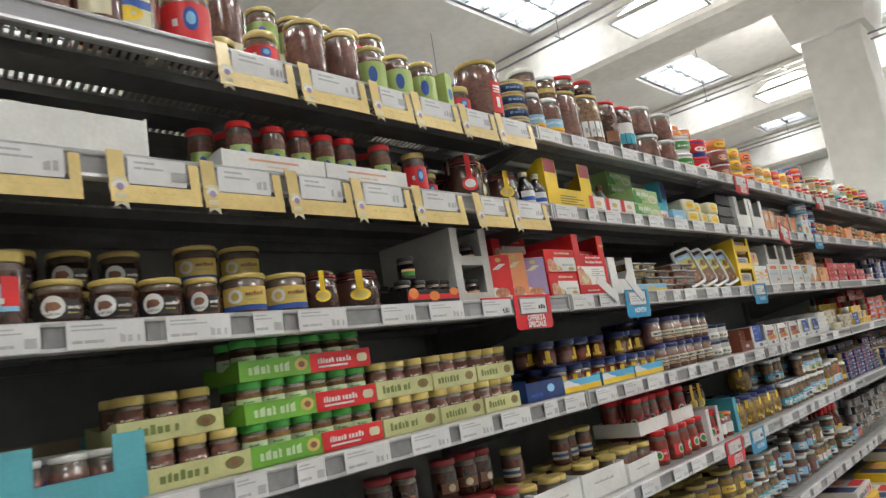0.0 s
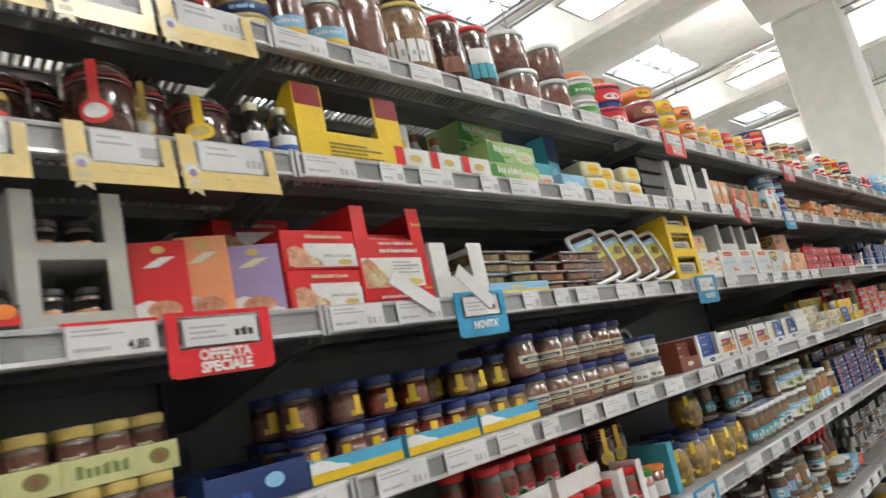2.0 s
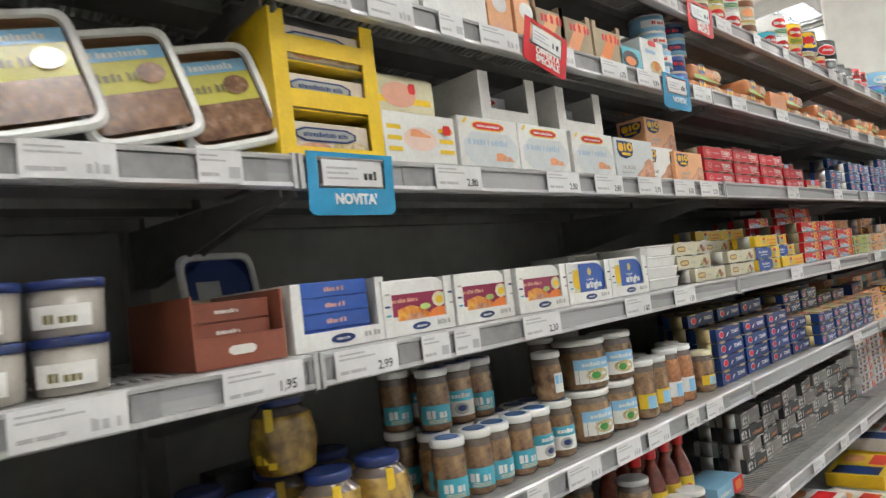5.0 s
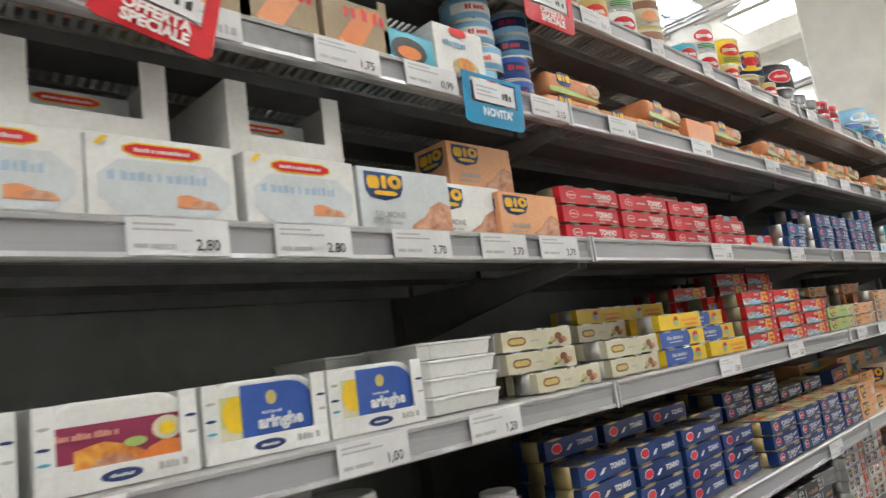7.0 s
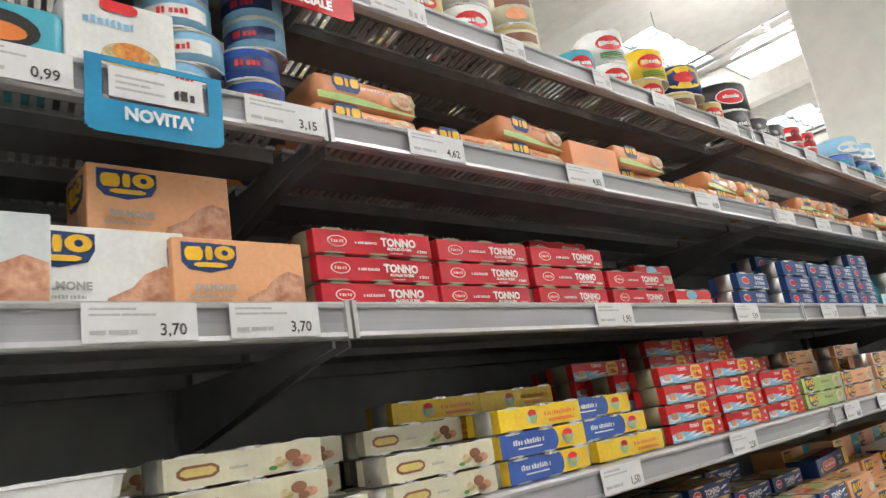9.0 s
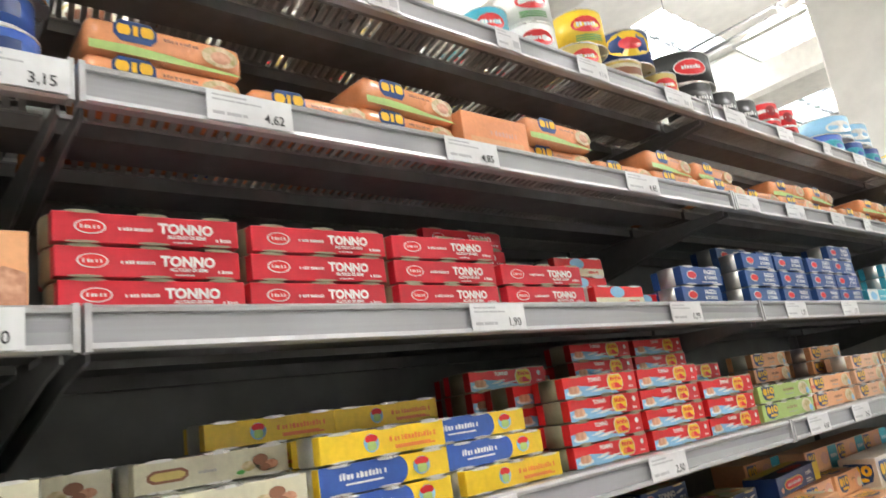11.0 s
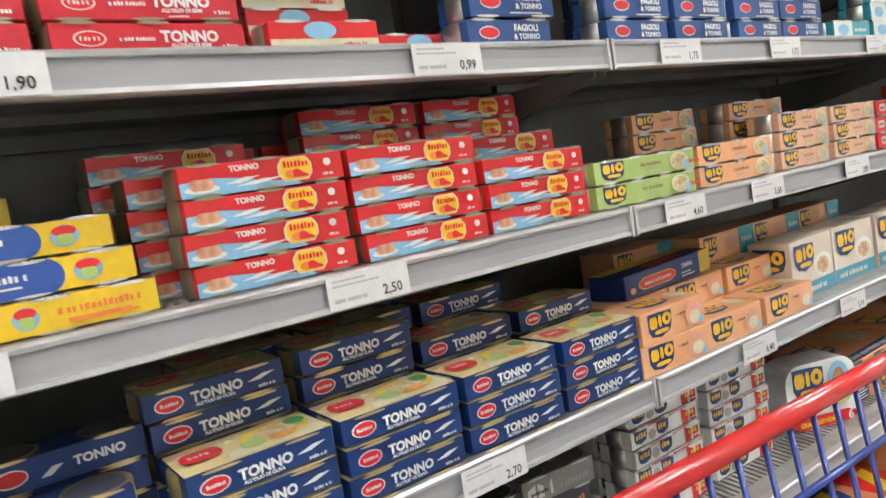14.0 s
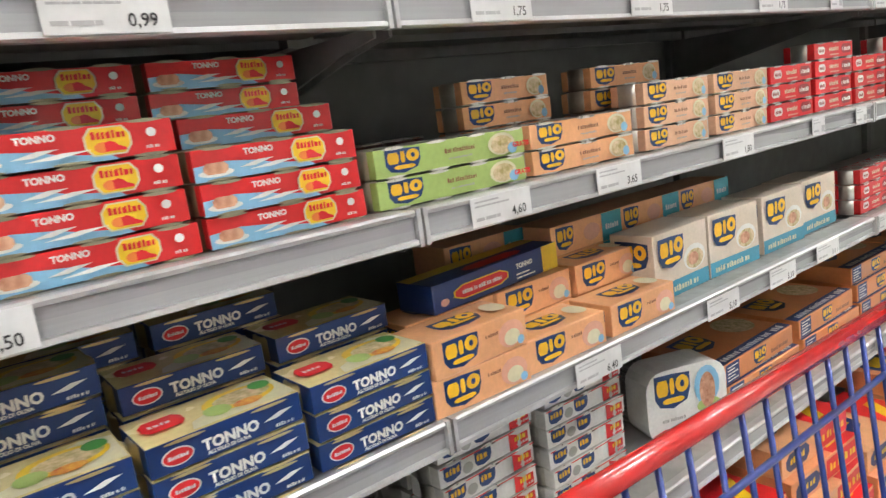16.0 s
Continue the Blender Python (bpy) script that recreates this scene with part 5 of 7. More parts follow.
put("board_deck", lambda: carton("carton_insert", 0.118, 0.003, 0.2, GREYBOARD, "grey board shelf inside the carton", category="carton"), 1.232, L3 + 0.0865, SHELF_X - 0.006)
for y, h, m, p in ((1.34, 0.112, RED, "a"), (1.403, 0.12, SALMON, "b"), (1.481, 0.108, PURPLE, "c")):
    put("tallbox" + p, lambda: carton("food_box", 0.072 if p != "c" else 0.082, h, 0.05, m, "upright food box with white foot and picture", [("w", 0.0, 0.0, 1.0, 0.3, WHITE), ("e", 0.2, 0.06, 0.8, 0.28, PHOTO), ("/", 0.2, 0.68, 0.8, 0.8, WHITE if p == "a" else CREAM), ("e", 0.38, 0.84, 0.62, 0.94, GOLD)]), y, L3, SHELF_X - 0.01, -16)
WR = [("w", 0.99, 0.06, 0.12, 0.62, WHITE), ("r", 0.28, 0.08, 0.97, 0.66, WHITE), ("w", 0.06, 0.08, 0.5, 0.6, PHOTO), ("e", 0.3, 0.12, 0.46, 0.3, PHOTO2), ("r", 0.52, 0.3, 0.9, 0.38, GREYP), ("e", 0.7, 0.1, 0.9, 0.24, GOLD), ("r", 0.3, 0.78, 0.8, 0.88, CREAM)]
for k in range(2):
    put("wr_box", lambda: carton("fish_box", 0.146, 0.064, 0.12, RED, "red fish box with white label and pink picture", WR, group="red and white fish boxes"), 1.6, L3 + 0.065 * k, rz=jitter(2))
for k in range(3):
    put("wr_box", None, 1.58, L3 + 0.065 * k, SHELF_X - 0.135 - 0.006 * k, jitter(3))
put("red_carton", lambda: open_carton("display_carton", 0.163, 0.175, 0.18, RED, "bright red display carton with high corner wings", lip=0.66, post=0.17, specs=[("r", 0.03, 0.17, 0.9, 0.47, WHITE), ("w", 0.03, 0.17, 0.4, 0.47, PHOTO), ("e", 0.08, 0.18, 0.34, 0.36, PHOTO2), ("b", 0.45, 0.3, 0.84, 0.44, GREYP), ("e", 0.6, 0.18, 0.86, 0.25, GOLD), ("r", 0.3, 0.52, 0.86, 0.56, WHITE), ("r", 0.3, 0.6, 0.8, 0.63, WHITE), ("r", 0.2, 0.06, 0.6, 0.09, WHITE), ("r", 0.84, 0.8, 1.0, 0.84, GOLD), ("r", 0.84, 0.13, 1.0, 0.16, GOLD)]), 1.756, L3)
put("wr_box", None, 1.756, L3 + 0.07, SHELF_X - 0.03)
put("white_wing", lambda: open_carton("display_carton", 0.15, 0.11, 0.15, WHITE, "empty white carton with torn front", lip=0.4, post=0.26), 1.925, L3)
for y, rx in ((1.722, 58), (1.882, 50)):
    ob = tagged(part("paper_strip", boxes((0, 0.002, -0.014, 0.014, -0.052, 0.052)), CARD), "loose white paper strip hanging over the shelf edge", "paper strip")
    ob.matrix_basis = pose(FRONT + 0.012, y + 0.02, L3 + 0.012, rx, 0, 0)
put("blue_yel_box", lambda: carton("fish_box", 0.21, 0.026, 0.16, SKYB, "flat blue and yellow fish carton", [("r", 0, 0.1, 1, 0.4, YELLOW), ("r", 0.3, 0.55, 0.6, 0.8, YELLOW)]), 2.1, L3)
for y, hi, m, z in ((2.04, 3, TRAYA, 0.026), (2.14, 3, TRAYA, 0.026), (2.245, 3, TRAYB, 0), (2.35, 4, TRAYB, 0), (2.44, 4, ANCHOVY, 0)):
    for k in range(hi):
        put("flat_tray" + m.name, lambda: foil_tray("food_tray", 0.1, 0.0235, 0.13, m, "shallow sealed food tray in a stack", group="stacked shallow trays"), y + rng.uniform(-0.008, 0.008), L3 + z + 0.024 * k, SHELF_X - rng.uniform(0, 0.015), jitter(4))
put("grey_back", lambda: carton("shipping_carton", 0.16, 0.11, 0.12, GREYBOARD, "grey board shipping carton", category="carton"), 2.27, L3, SHELF_X - 0.2)
put("grey_back", None, 2.4, L3, SHELF_X - 0.22)
PHOTO2B = paint("photo_marinade", (0.3, 0.15, 0.07), 0.25, mottle=(0.1, 0.04, 0.02), scale=50, coat=0.8)
for y in (2.49, 2.6, 2.71, 2.82):
    put("leaning", lambda: foil_tray("food_tray", 0.135, 0.15, 0.03, ink("tray_brown", (0.22, 0.12, 0.06)), "white-rimmed marinated fish tray leaning upright", False, [("r", 0.03, 0.44, 0.97, 0.72, ink("tray_lime", (0.5, 0.46, 0.05))), ("r", 0.03, 0.72, 0.97, 0.84, SKYB), ("r", 0.2, 0.75, 0.8, 0.81, WHITE), ("r", 0.03, 0.12, 0.97, 0.44, PHOTO2B), ("r", 0.15, 0.54, 0.6, 0.62, OLIVE), ("e", 0.6, 0.5, 0.9, 0.68, PHOTO2B)], "leaning fish trays"), y, L3 + 0.002, SHELF_X - 0.01).matrix_basis = pose(SHELF_X - 0.012, y + 0.004, L3 + 0.014, 12, 0, -6)
put("yellow_rack", lambda: open_carton("display_carton", 0.178, 0.205, 0.28, YELLOW, "yellow display carton with three compartments", lip=0.1, post=0.12, shelf=(0.36, 0.72)), 2.962, L3)
for k in range(3):
    put("sachet_board", lambda: carton("carton_insert", 0.168, 0.003, 0.22, YELLOW, "yellow board shelf inside the carton", category="carton"), 2.962, L3 + 0.004 + 0.066 * k, SHELF_X - 0.004)
    put("sachet", lambda: soft_pack("fish_pack", 0.14, 0.052, 0.1, WHITE, "film pack with blue script in yellow carton", [("r", 0.04, 0.08, 0.96, 0.92, ink("film_pale", (0.7, 0.6, 0.5))), ("e", 0.5, 0.1, 0.95, 0.5, PHOTO2), ("e", 0.1, 0.08, 0.5, 0.4, PHOTO), ("o", 0.06, 0.42, 0.8, 0.8, NAVY), ("o", 0.09, 0.47, 0.77, 0.75, GREYP), ("r", 0.16, 0.55, 0.7, 0.68, NAVY)], "packs in the yellow carton", "food pack"), 2.962, L3 + 0.0075 + 0.066 * k, SHELF_X - 0.008)
put("wy_pack", lambda: carton("fish_box", 0.155, 0.085, 0.12, WHITE, "white fish box with yellow stripes and pink sunburst", [("r", 0.04, 0.68, 0.96, 0.76, YELLOW), ("r", 0.04, 0.48, 0.96, 0.56, YELLOW), ("r", 0.04, 0.28, 0.96, 0.36, YELLOW), ("r", 0.22, 0.24, 0.74, 0.8, WHITE), ("e", 0.24, 0.3, 0.7, 0.74, ink("blush", (0.84, 0.62, 0.54))), ("w", 0.34, 0.56, 0.62, 0.7, SALMON), ("o", 0.8, 0.64, 0.92, 0.82, RED)]), 3.13, L3)
put("wy_soft", lambda: soft_pack("fish_pack", 0.16, 0.068, 0.1, CREAM, "soft cream and yellow film pack on top", [("r", 0.05, 0.3, 0.9, 0.45, YELLOW), ("e", 0.25, 0.2, 0.7, 0.8, PINK), ("o", 0.6, 0.55, 0.7, 0.8, RED)], category="food pack"), 3.115, L3 + 0.085, SHELF_X - 0.02)
WHITEBOX = [("o", 0.22, 0.76, 0.76, 0.93, YELLOW), ("o", 0.235, 0.78, 0.745, 0.91, RED), ("r", 0.3, 0.82, 0.68, 0.87, WHITE), ("o", 0.06, 0.1, 0.95, 0.72, ink("box_grey", (0.64, 0.68, 0.7))), ("r", 0.12, 0.48, 0.8, 0.6, ink("script_blue", (0.4, 0.54, 0.68))), ("w", 0.56, 0.2, 0.86, 0.36, SALMON), ("e", 0.66, 0.2, 0.84, 0.3, PHOTO), ("/", 0.04, 0.86, 0.14, 0.96, YELLOW)]
for y in (3.296, 3.456, 3.627):
    put("white_fish", lambda: carton("fish_box", 0.158, 0.093, 0.14, WHITE, "white fish carton with red oval mark", WHITEBOX, group="white fish cartons"), y, L3)
for y, x in ((3.39, 0.02), (3.627, 0.02)):
    put("high_open", lambda: open_carton("display_carton", 0.165, 0.095, 0.22, ink("pale_board", (0.66, 0.65, 0.63), 0.7, 0.0), "open grey-white carton on top of the boxes", lip=0.3, post=0.15), y, L3 + 0.093, SHELF_X - x)
    put("white_fish_in", lambda: carton("fish_box", 0.13, 0.07, 0.1, ink("box_grey", (0.64, 0.68, 0.7)), "pale fish box inside the open carton", WHITEBOX[:4]), y, L3 + 0.097, SHELF_X - 0.08)
put("rio_white", lambda: shield_box(0.17, 0.092, 0.075, ink("pale_grey", (0.6, 0.64, 0.66)), "pale grey salmon carton with dark shield mark", "salmon cartons", 0.46, "SALMONE"), 3.797, L3)
put("rio_white2", lambda: shield_box(0.165, 0.086, 0.075, WHITE, "white salmon carton with dark shield mark", "salmon cartons", 0.46, "SALMONE"), 3.93, L3, SHELF_X - 0.012)
put("rio_salm", lambda: shield_box(0.155, 0.078, 0.075, PEACH, "peach-coloured salmon carton with dark shield mark", "salmon cartons", 0.46, "SALMONE"), 4.072, L3)
put("rio_salm", None, 4.0, L3 + 0.0865, SHELF_X - 0.03)
put("rio_salm", None, 4.05, L3, SHELF_X - 0.12)
for y, hi in ((4.265, 3), (4.465, 3), (4.668, 3), (4.87, 2)):
    stack("red_tuna", red_tuna, y, 3, hi, 0.0344)
    stack("red_tuna", red_tuna, y + 0.024, 3, hi, 0.0344, SHELF_X - 0.075)
for y, hi in ((4.33, 3), (4.53, 4), (4.85, 5)):
    stack("red_tuna", red_tuna, y, 3, hi, 0.0344, SHELF_X - 0.15)



def red_cream():
    return multipack("red_cream_tuna_pack", 0.15, 0.0365, 0.066, RED, "red and cream sleeve of tuna tins", [("r", 0.0, 0.0, 1.0, 0.42, CREAM), ("e", 0.3, 0.4, 0.6, 0.95, SKYB), ("r", 0.65, 0.15, 0.9, 0.3, RED)], (), "red and cream tuna packs", n=2)


stack("red_cream", red_cream, 5.07, 3, 3, 0.037, SHELF_X - 0.08)
for y, x in ((5.06, 0.0), (5.24, 0.06)):
    stack("red_cream", red_cream, y, 3, 1, 0.037, SHELF_X - x)
for y, hi, x in ((5.35, 2, 0.0), (5.42, 1, 0.08), (5.62, 3, 0.0), (5.79, 3, 0.0), (5.97, 3, 0.0), (6.13, 4, 0.0), (5.7, 4, 0.09), (5.9, 4, 0.09)):
    stack("bean", bean_tuna, y, 3, hi, 0.0405, SHELF_X - x)
for n in range(22):
    y = 6.34 + 0.18 * n
    stack(("teal_pack", "bean", "pink_pack")[n // 3 % 3], (lambda: multipack("teal_tuna_pack", 0.17, 0.04, 0.07, TEAL, "teal and white sleeve of tuna tins", [("r", 0.0, 0.0, 0.5, 1.0, WHITE), ("e", 0.1, 0.2, 0.4, 0.8, SKYB), ("r", 0.55, 0.4, 0.9, 0.6, WHITE)], (), "teal tuna packs", n=2)) if n // 3 % 3 == 0 else (bean_tuna if n // 3 % 3 == 1 else (lambda: shield_pack(0.18, 0.038, PINK, "pink sleeve of tuna tins with shield mark", "pink tuna packs"))), y, 3, 1 + (n * 5) % 3, 0.0405)

# ---- fourth shelf ----
L4 = LEVELS[4]
put("teal_carton", lambda: open_carton("display_carton", 0.19, 0.092, 0.24, ink("carton_teal", (0.1, 0.42, 0.5)), "turquoise display carton with cut-away front", lip=0.45, post=0.22, inside=CARDB), 0.352, L4)
for y in (0.3, 0.36, 0.41):
    for x in (0.02, 0.1):
        put("blue_pot", lambda: jar("fish_jar", 0.027, 0.07, ANCHOVY, WHITE, "fish jar with blue label inside the turquoise carton", [("r", -0.8, 0.1, 0.8, 0.75, BLUE), ("e", -0.3, 0.3, 0.3, 0.6, RED)], lid_h=0.01), y, L4 + 0.004, SHELF_X - x)


def tray_of_jars(y, z, w, mat, lid, kind, n, x=SHELF_X, rz=0.0, second=2):
    """A printed card tray with rows of small jars standing in it."""
    marks = [("r", 0.1, 0.3, 0.58, 0.72, ink(kind + "_mark", (0.16, 0.2, 0.05))), ("e", 0.72, 0.25, 0.92, 0.8, GOLD if kind == "green" else OLIVE), ("e", 0.78, 0.38, 0.86, 0.66, BROWN)]
    if kind == "green":
        marks = [("r", 0.06, 0.28, 0.36, 0.75, MINT), ("e", 0.385, 0.2, 0.485, 0.85, GOLD), ("e", 0.41, 0.36, 0.46, 0.68, BROWN), ("r", 0.5, 0.0, 1.0, 1.0, RED), ("r", 0.56, 0.42, 0.84, 0.72, WHITE), ("r", 0.56, 0.2, 0.8, 0.3, WHITE), ("o", 0.88, 0.3, 0.97, 0.75, CREAM)]
    put("tray_%s%g" % (kind, w), lambda: open_carton("jar_tray", w, 0.034, 0.12, mat, "printed %s card tray of anchovy jars" % ("green and red" if kind == "green" else "pale cream"), lip=0.98, post=0, back=0.98, specs=marks, group="card trays of anchovy jars"), y, z, x, rz)
    for row in range(second):
        for k in range(n):
            put("tray_jar_" + kind, lambda: jar("tray_anchovy_jar", 0.0225, 0.066, ANCHOVY if kind == "cream" else PASTE, lid, "small anchovy jar with %s lid in a tray" % ("green" if kind == "green" else "cream"), [("r", -1.1, 0.02, 1.1, 0.98 if kind == "green" else 0.45, CREAM if kind == "cream" else MINT), ("r", -0.4, 0.72, 0.4, 0.84, GREEN if kind == "green" else CREAM)], lid_h=0.014, neck=0.97, group="small anchovy jars in trays"), y + (k - (n - 1) / 2) * (w - 0.008) / n, z + 0.0045, x - 0.006 - 0.048 * row)


PALE = ink("tray_pale", (0.55, 0.55, 0.26))
tray_of_jars(0.53, L4, 0.166, PALE, GOLD, "cream", 3)
tray_of_jars(0.5, L4 + 0.071, 0.166, PALE, GOLD, "cream", 3, SHELF_X - 0.02)
for z in range(3):
    tray_of_jars(0.752, L4 + 0.062 * z * 1.12, 0.28, ink("tray_green", (0.16, 0.42, 0.04)), ink("lid_green", (0.05, 0.36, 0.05)), "green", 6, SHELF_X - 0.004 * z)
for y, w in ((0.974, 0.157), (1.124, 0.141), (1.262, 0.134)):
    tray_of_jars(y, L4, w, PALE, GOLD, "cream", 3, SHELF_X, 2.5)
    tray_of_jars(y + 0.003, L4 + 0.071, w, PALE, GOLD, "cream", 3, SHELF_X - 0.01, 1.5)
put("navy_low", lambda: open_carton("display_carton", 0.155, 0.05, 0.2, NAVY, "dark blue low carton with torn edge", lip=0.9, post=0, specs=[("e", 0.55, 0.3, 0.75, 0.7, SKYB), ("r", 0.1, 0.2, 0.4, 0.4, BLUE)]), 1.43, L4)
BLUELID = ink("lid_blue", (0.012, 0.03, 0.15), 0.3)
for n, (y, food_m) in enumerate(((1.6, ANCHOVY), (1.79, REDPASTE), (1.975, PASTE))):
    w = 0.178
    put("by_tray", lambda: open_carton("jar_tray", w, 0.036, 0.17, ink("tray_sky", (0.08, 0.4, 0.62)), "sky blue and yellow card tray of spread jars", lip=0.9, post=0, specs=[("r", 0.0, 0.02, 1.0, 0.42, YELLOW), ("w", 0.0, 0.4, 0.4, 0.88, WHITE)], group="blue and yellow jar trays"), y, L4)
    for tier in range(2):
        for row in range(2 if tier else 3):
            for k in range(3):
                if tier and row == 0 and (n * 3 + k) in (1, 5):
                    continue
                put("spread%d" % n, lambda: jar("spread_jar", 0.0285, 0.066, food_m, BLUELID, "spread jar with dark blue lid and yellow seal", [("r", -0.1, 0.1, 0.35, 1.1, YELLOW), ("r", -0.35, 0.05, 0.5, 0.35, YELLOW)], lid_h=0.014, neck=0.95, group="blue-lidded spread jars"), y + (k - 1) * 0.0585, L4 + 0.004 + 0.069 * tier, SHELF_X - 0.008 - 0.06 * row - 0.035 * tier, jitter(35))
    if n < 2:
        put("sheet%d" % n, lambda: carton("card_layer", 0.176, 0.002, 0.17, NAVY, "dark card layer between tiers of jars", category="carton"), y, L4 + 0.0705, SHELF_X - 0.006)
for tier in range(2):
    for row in range(3):
        for k in range(6):
            put("purple_jar", lambda: jar("paste_jar", 0.034, 0.083, ANCHOVY, ink("lid_violet", (0.016, 0.022, 0.14), 0.3), "fish paste jar with violet-blue lid and white label", [("r", -1.0, 0.36, 1.0, 0.7, CREAM), ("r", -0.8, 0.44, 0.75, 0.58, NAVY), ("b", -0.7, 0.12, 0.8, 0.3, CREAM), ("e", 0.3, 0.15, 0.8, 0.4, BROWN), ("r", -0.5, 0.46, 0.45, 0.54, CREAM)], lid_h=0.014, neck=0.95, group="violet-lidded jars"), 2.1 + k * 0.0715, L4 + 0.0835 * tier, SHELF_X - 0.075 * row, jitter(30))
for y in (2.535, 2.615):
    for k in range(2):
        put("clear_pot", lambda: tub("plastic_tub", 0.038, 0.058, ink("pot_grey", (0.4, 0.37, 0.33)), BLUELID, "clear pot of seafood salad with blue lid", [("r", -0.8, 0.2, 0.8, 0.7, WHITE), ("r", -0.4, 0.3, 0.4, 0.5, OLIVE)], "clear seafood pots"), y, L4 + 0.058 * k)
put("round_pack", lambda: foil_tray("food_tray", 0.13, 0.15, 0.03, NAVY, "dark oval fish tray standing against the back", False, [("e", 0.05, 0.3, 0.95, 0.95, NAVY), ("r", 0.15, 0.5, 0.5, 0.7, GREYP), ("e", 0.5, 0.3, 0.9, 0.55, BROWN)]), 2.9, L4 + 0.012, SHELF_X - 0.22)
put("brown_open", lambda: open_carton("display_carton", 0.12, 0.085, 0.18, ink("brick_brown", (0.25, 0.07, 0.04)), "brick-brown display carton with white mark", lip=0.42, post=0, back=1.0, inside=CARDB, specs=[("o", 0.35, 0.15, 0.65, 0.28, WHITE)]), 2.79, L4)
for k in range(3):
    put("brown_tin", lambda: carton("fish_box", 0.105, 0.024, 0.1, ink("brick_brown2", (0.22, 0.06, 0.035)), "flat brown fish box in its carton", [("r", 0.3, 0.4, 0.6, 0.6, WHITE)], group="flat brown boxes"), 2.79, L4 + 0.004 + 0.0245 * k, SHELF_X - 0.02)
FISHLET = [("e", 0.36, 0.06, 0.62, 0.2, NAVY), ("r", 0.42, 0.11, 0.56, 0.15, WHITE), ("r", 0.72, 0.1, 0.92, 0.2, GREYP)]


def fish_carton():
    return open_carton("display_carton", 0.148, 0.08, 0.2, WHITE, "white shelf-ready carton with small fish motifs", lip=0.26, post=0.1, specs=FISHLET + [("e", 0.008, 0.52, 0.09, 0.56, NAVY), ("e", 0.91, 0.66, 0.99, 0.7, NAVY), ("e", 0.012, 0.36, 0.088, 0.4, TEAL), ("e", 0.915, 0.46, 0.985, 0.5, GREYP), ("e", 0.015, 0.74, 0.085, 0.78, GREYP)], group="white fish-motif cartons")


def fish_wrap(kind):
    if kind == "orange":
        sp = [("r", 0.02, 0.3, 0.95, 0.72, ink("plum", (0.3, 0.02, 0.08))), ("w", 0.2, 0.04, 0.97, 0.5, PHOTO3), ("w", 0.95, 0.04, 0.45, 0.42, ORANGE), ("e", 0.3, 0.06, 0.6, 0.34, PHOTO), ("e", 0.72, 0.4, 0.94, 0.7, CREAM), ("e", 0.77, 0.46, 0.89, 0.62, YELLOW), ("e", 0.52, 0.38, 0.68, 0.5, LIME), ("r", 0.06, 0.56, 0.5, 0.64, PINK)]
    else:
        sp = [("r", 0.02, 0.06, 0.3, 0.8, ink("lemon_pale", (0.6, 0.62, 0.3))), ("e", 0.04, 0.1, 0.26, 0.4, CREAM), ("e", 0.12, 0.3, 0.34, 0.8, YELLOW), ("d", 0.28, 0.05, 0.97, 0.93, BLUE), ("e", 0.5, 0.62, 0.6, 0.82, GOLD), ("r", 0.46, 0.5, 0.64, 0.55, WHITE)]
    ob = soft_pack("fish_pack", 0.136, 0.077, 0.04, WHITE, "white tray of %s fish fillets in its carton" % ("smoked orange" if kind == "orange" else "blue-labelled herring"), sp, "fish packs in cartons", "food pack", 0.004, 0.03)
    if kind != "orange":
        lettering("aringhe", 0.019, WHITE, ob, 0.0036, 0.016, 0.024)
    return ob


put("fc_blue", lambda: open_carton("display_carton", 0.155, 0.088, 0.2, WHITE, "white shelf-ready carton with small fish motifs", lip=0.26, post=0.08, specs=FISHLET), 2.94, L4)
for k in range(4):
    put("blue_sachet", lambda: carton("fish_box", 0.115, 0.021, 0.13, BLUE, "flat bright blue fish box with pink script", [("r", 0.35, 0.35, 0.65, 0.65, PINK)], group="flat blue boxes"), 2.94, L4 + 0.004 + 0.0213 * k, SHELF_X - 0.012)
for y, kd in ((3.085, "orange"), (3.235, "orange"), (3.395, "orange"), (3.55, "blue"), (3.705, "blue")):
    put("fish_carton", fish_carton, y, L4, SHELF_X, jitter(2))
    for k in range(2):
        put("fish_wrap" + kd, lambda: fish_wrap(kd), y, L4 + 0.004, SHELF_X - 0.006 - 0.05 * k)
for k in range(4):
    put("white_lid_tray", lambda: bowl_tray(0.158, 0.0248, 0.13, "plain white sealed tray in a stack", "stack of white trays"), 3.868, L4 + 0.025 * k, SHELF_X - 0.004, jitter(3))
    put("white_lid_tray", None, 3.8, L4 + 0.025 * k, SHELF_X - 0.15, jitter(4))
for y, x, hi, z0 in ((4.115, 0.0, 1, 0), (4.075, 0.02, 2, 1), (4.328, 0.0, 2, 0), (4.35, 0.07, 3, 0), (4.15, 0.1, 3, 0), (3.96, 0.19, 3, 0), (4.2, 0.19, 3, 0)):
    stack("cream_pack", cream_pack, y, 4, hi, 0.0348, SHELF_X - x, z0 * 0.0348, 0.006, 2)
for y, x, seq in ((4.524, 0.0, "bby"), (4.734, 0.0, "y"), (4.63, 0.14, "yyyy"), (4.45, 0.14, "yyyy")):
    for k, kd in enumerate(seq):
        put("yellow_pack_" + kd, lambda: yellow_pack(kd), y + rng.uniform(-0.004, 0.004), L4 + 0.0348 * k, SHELF_X - x, jitter(2))
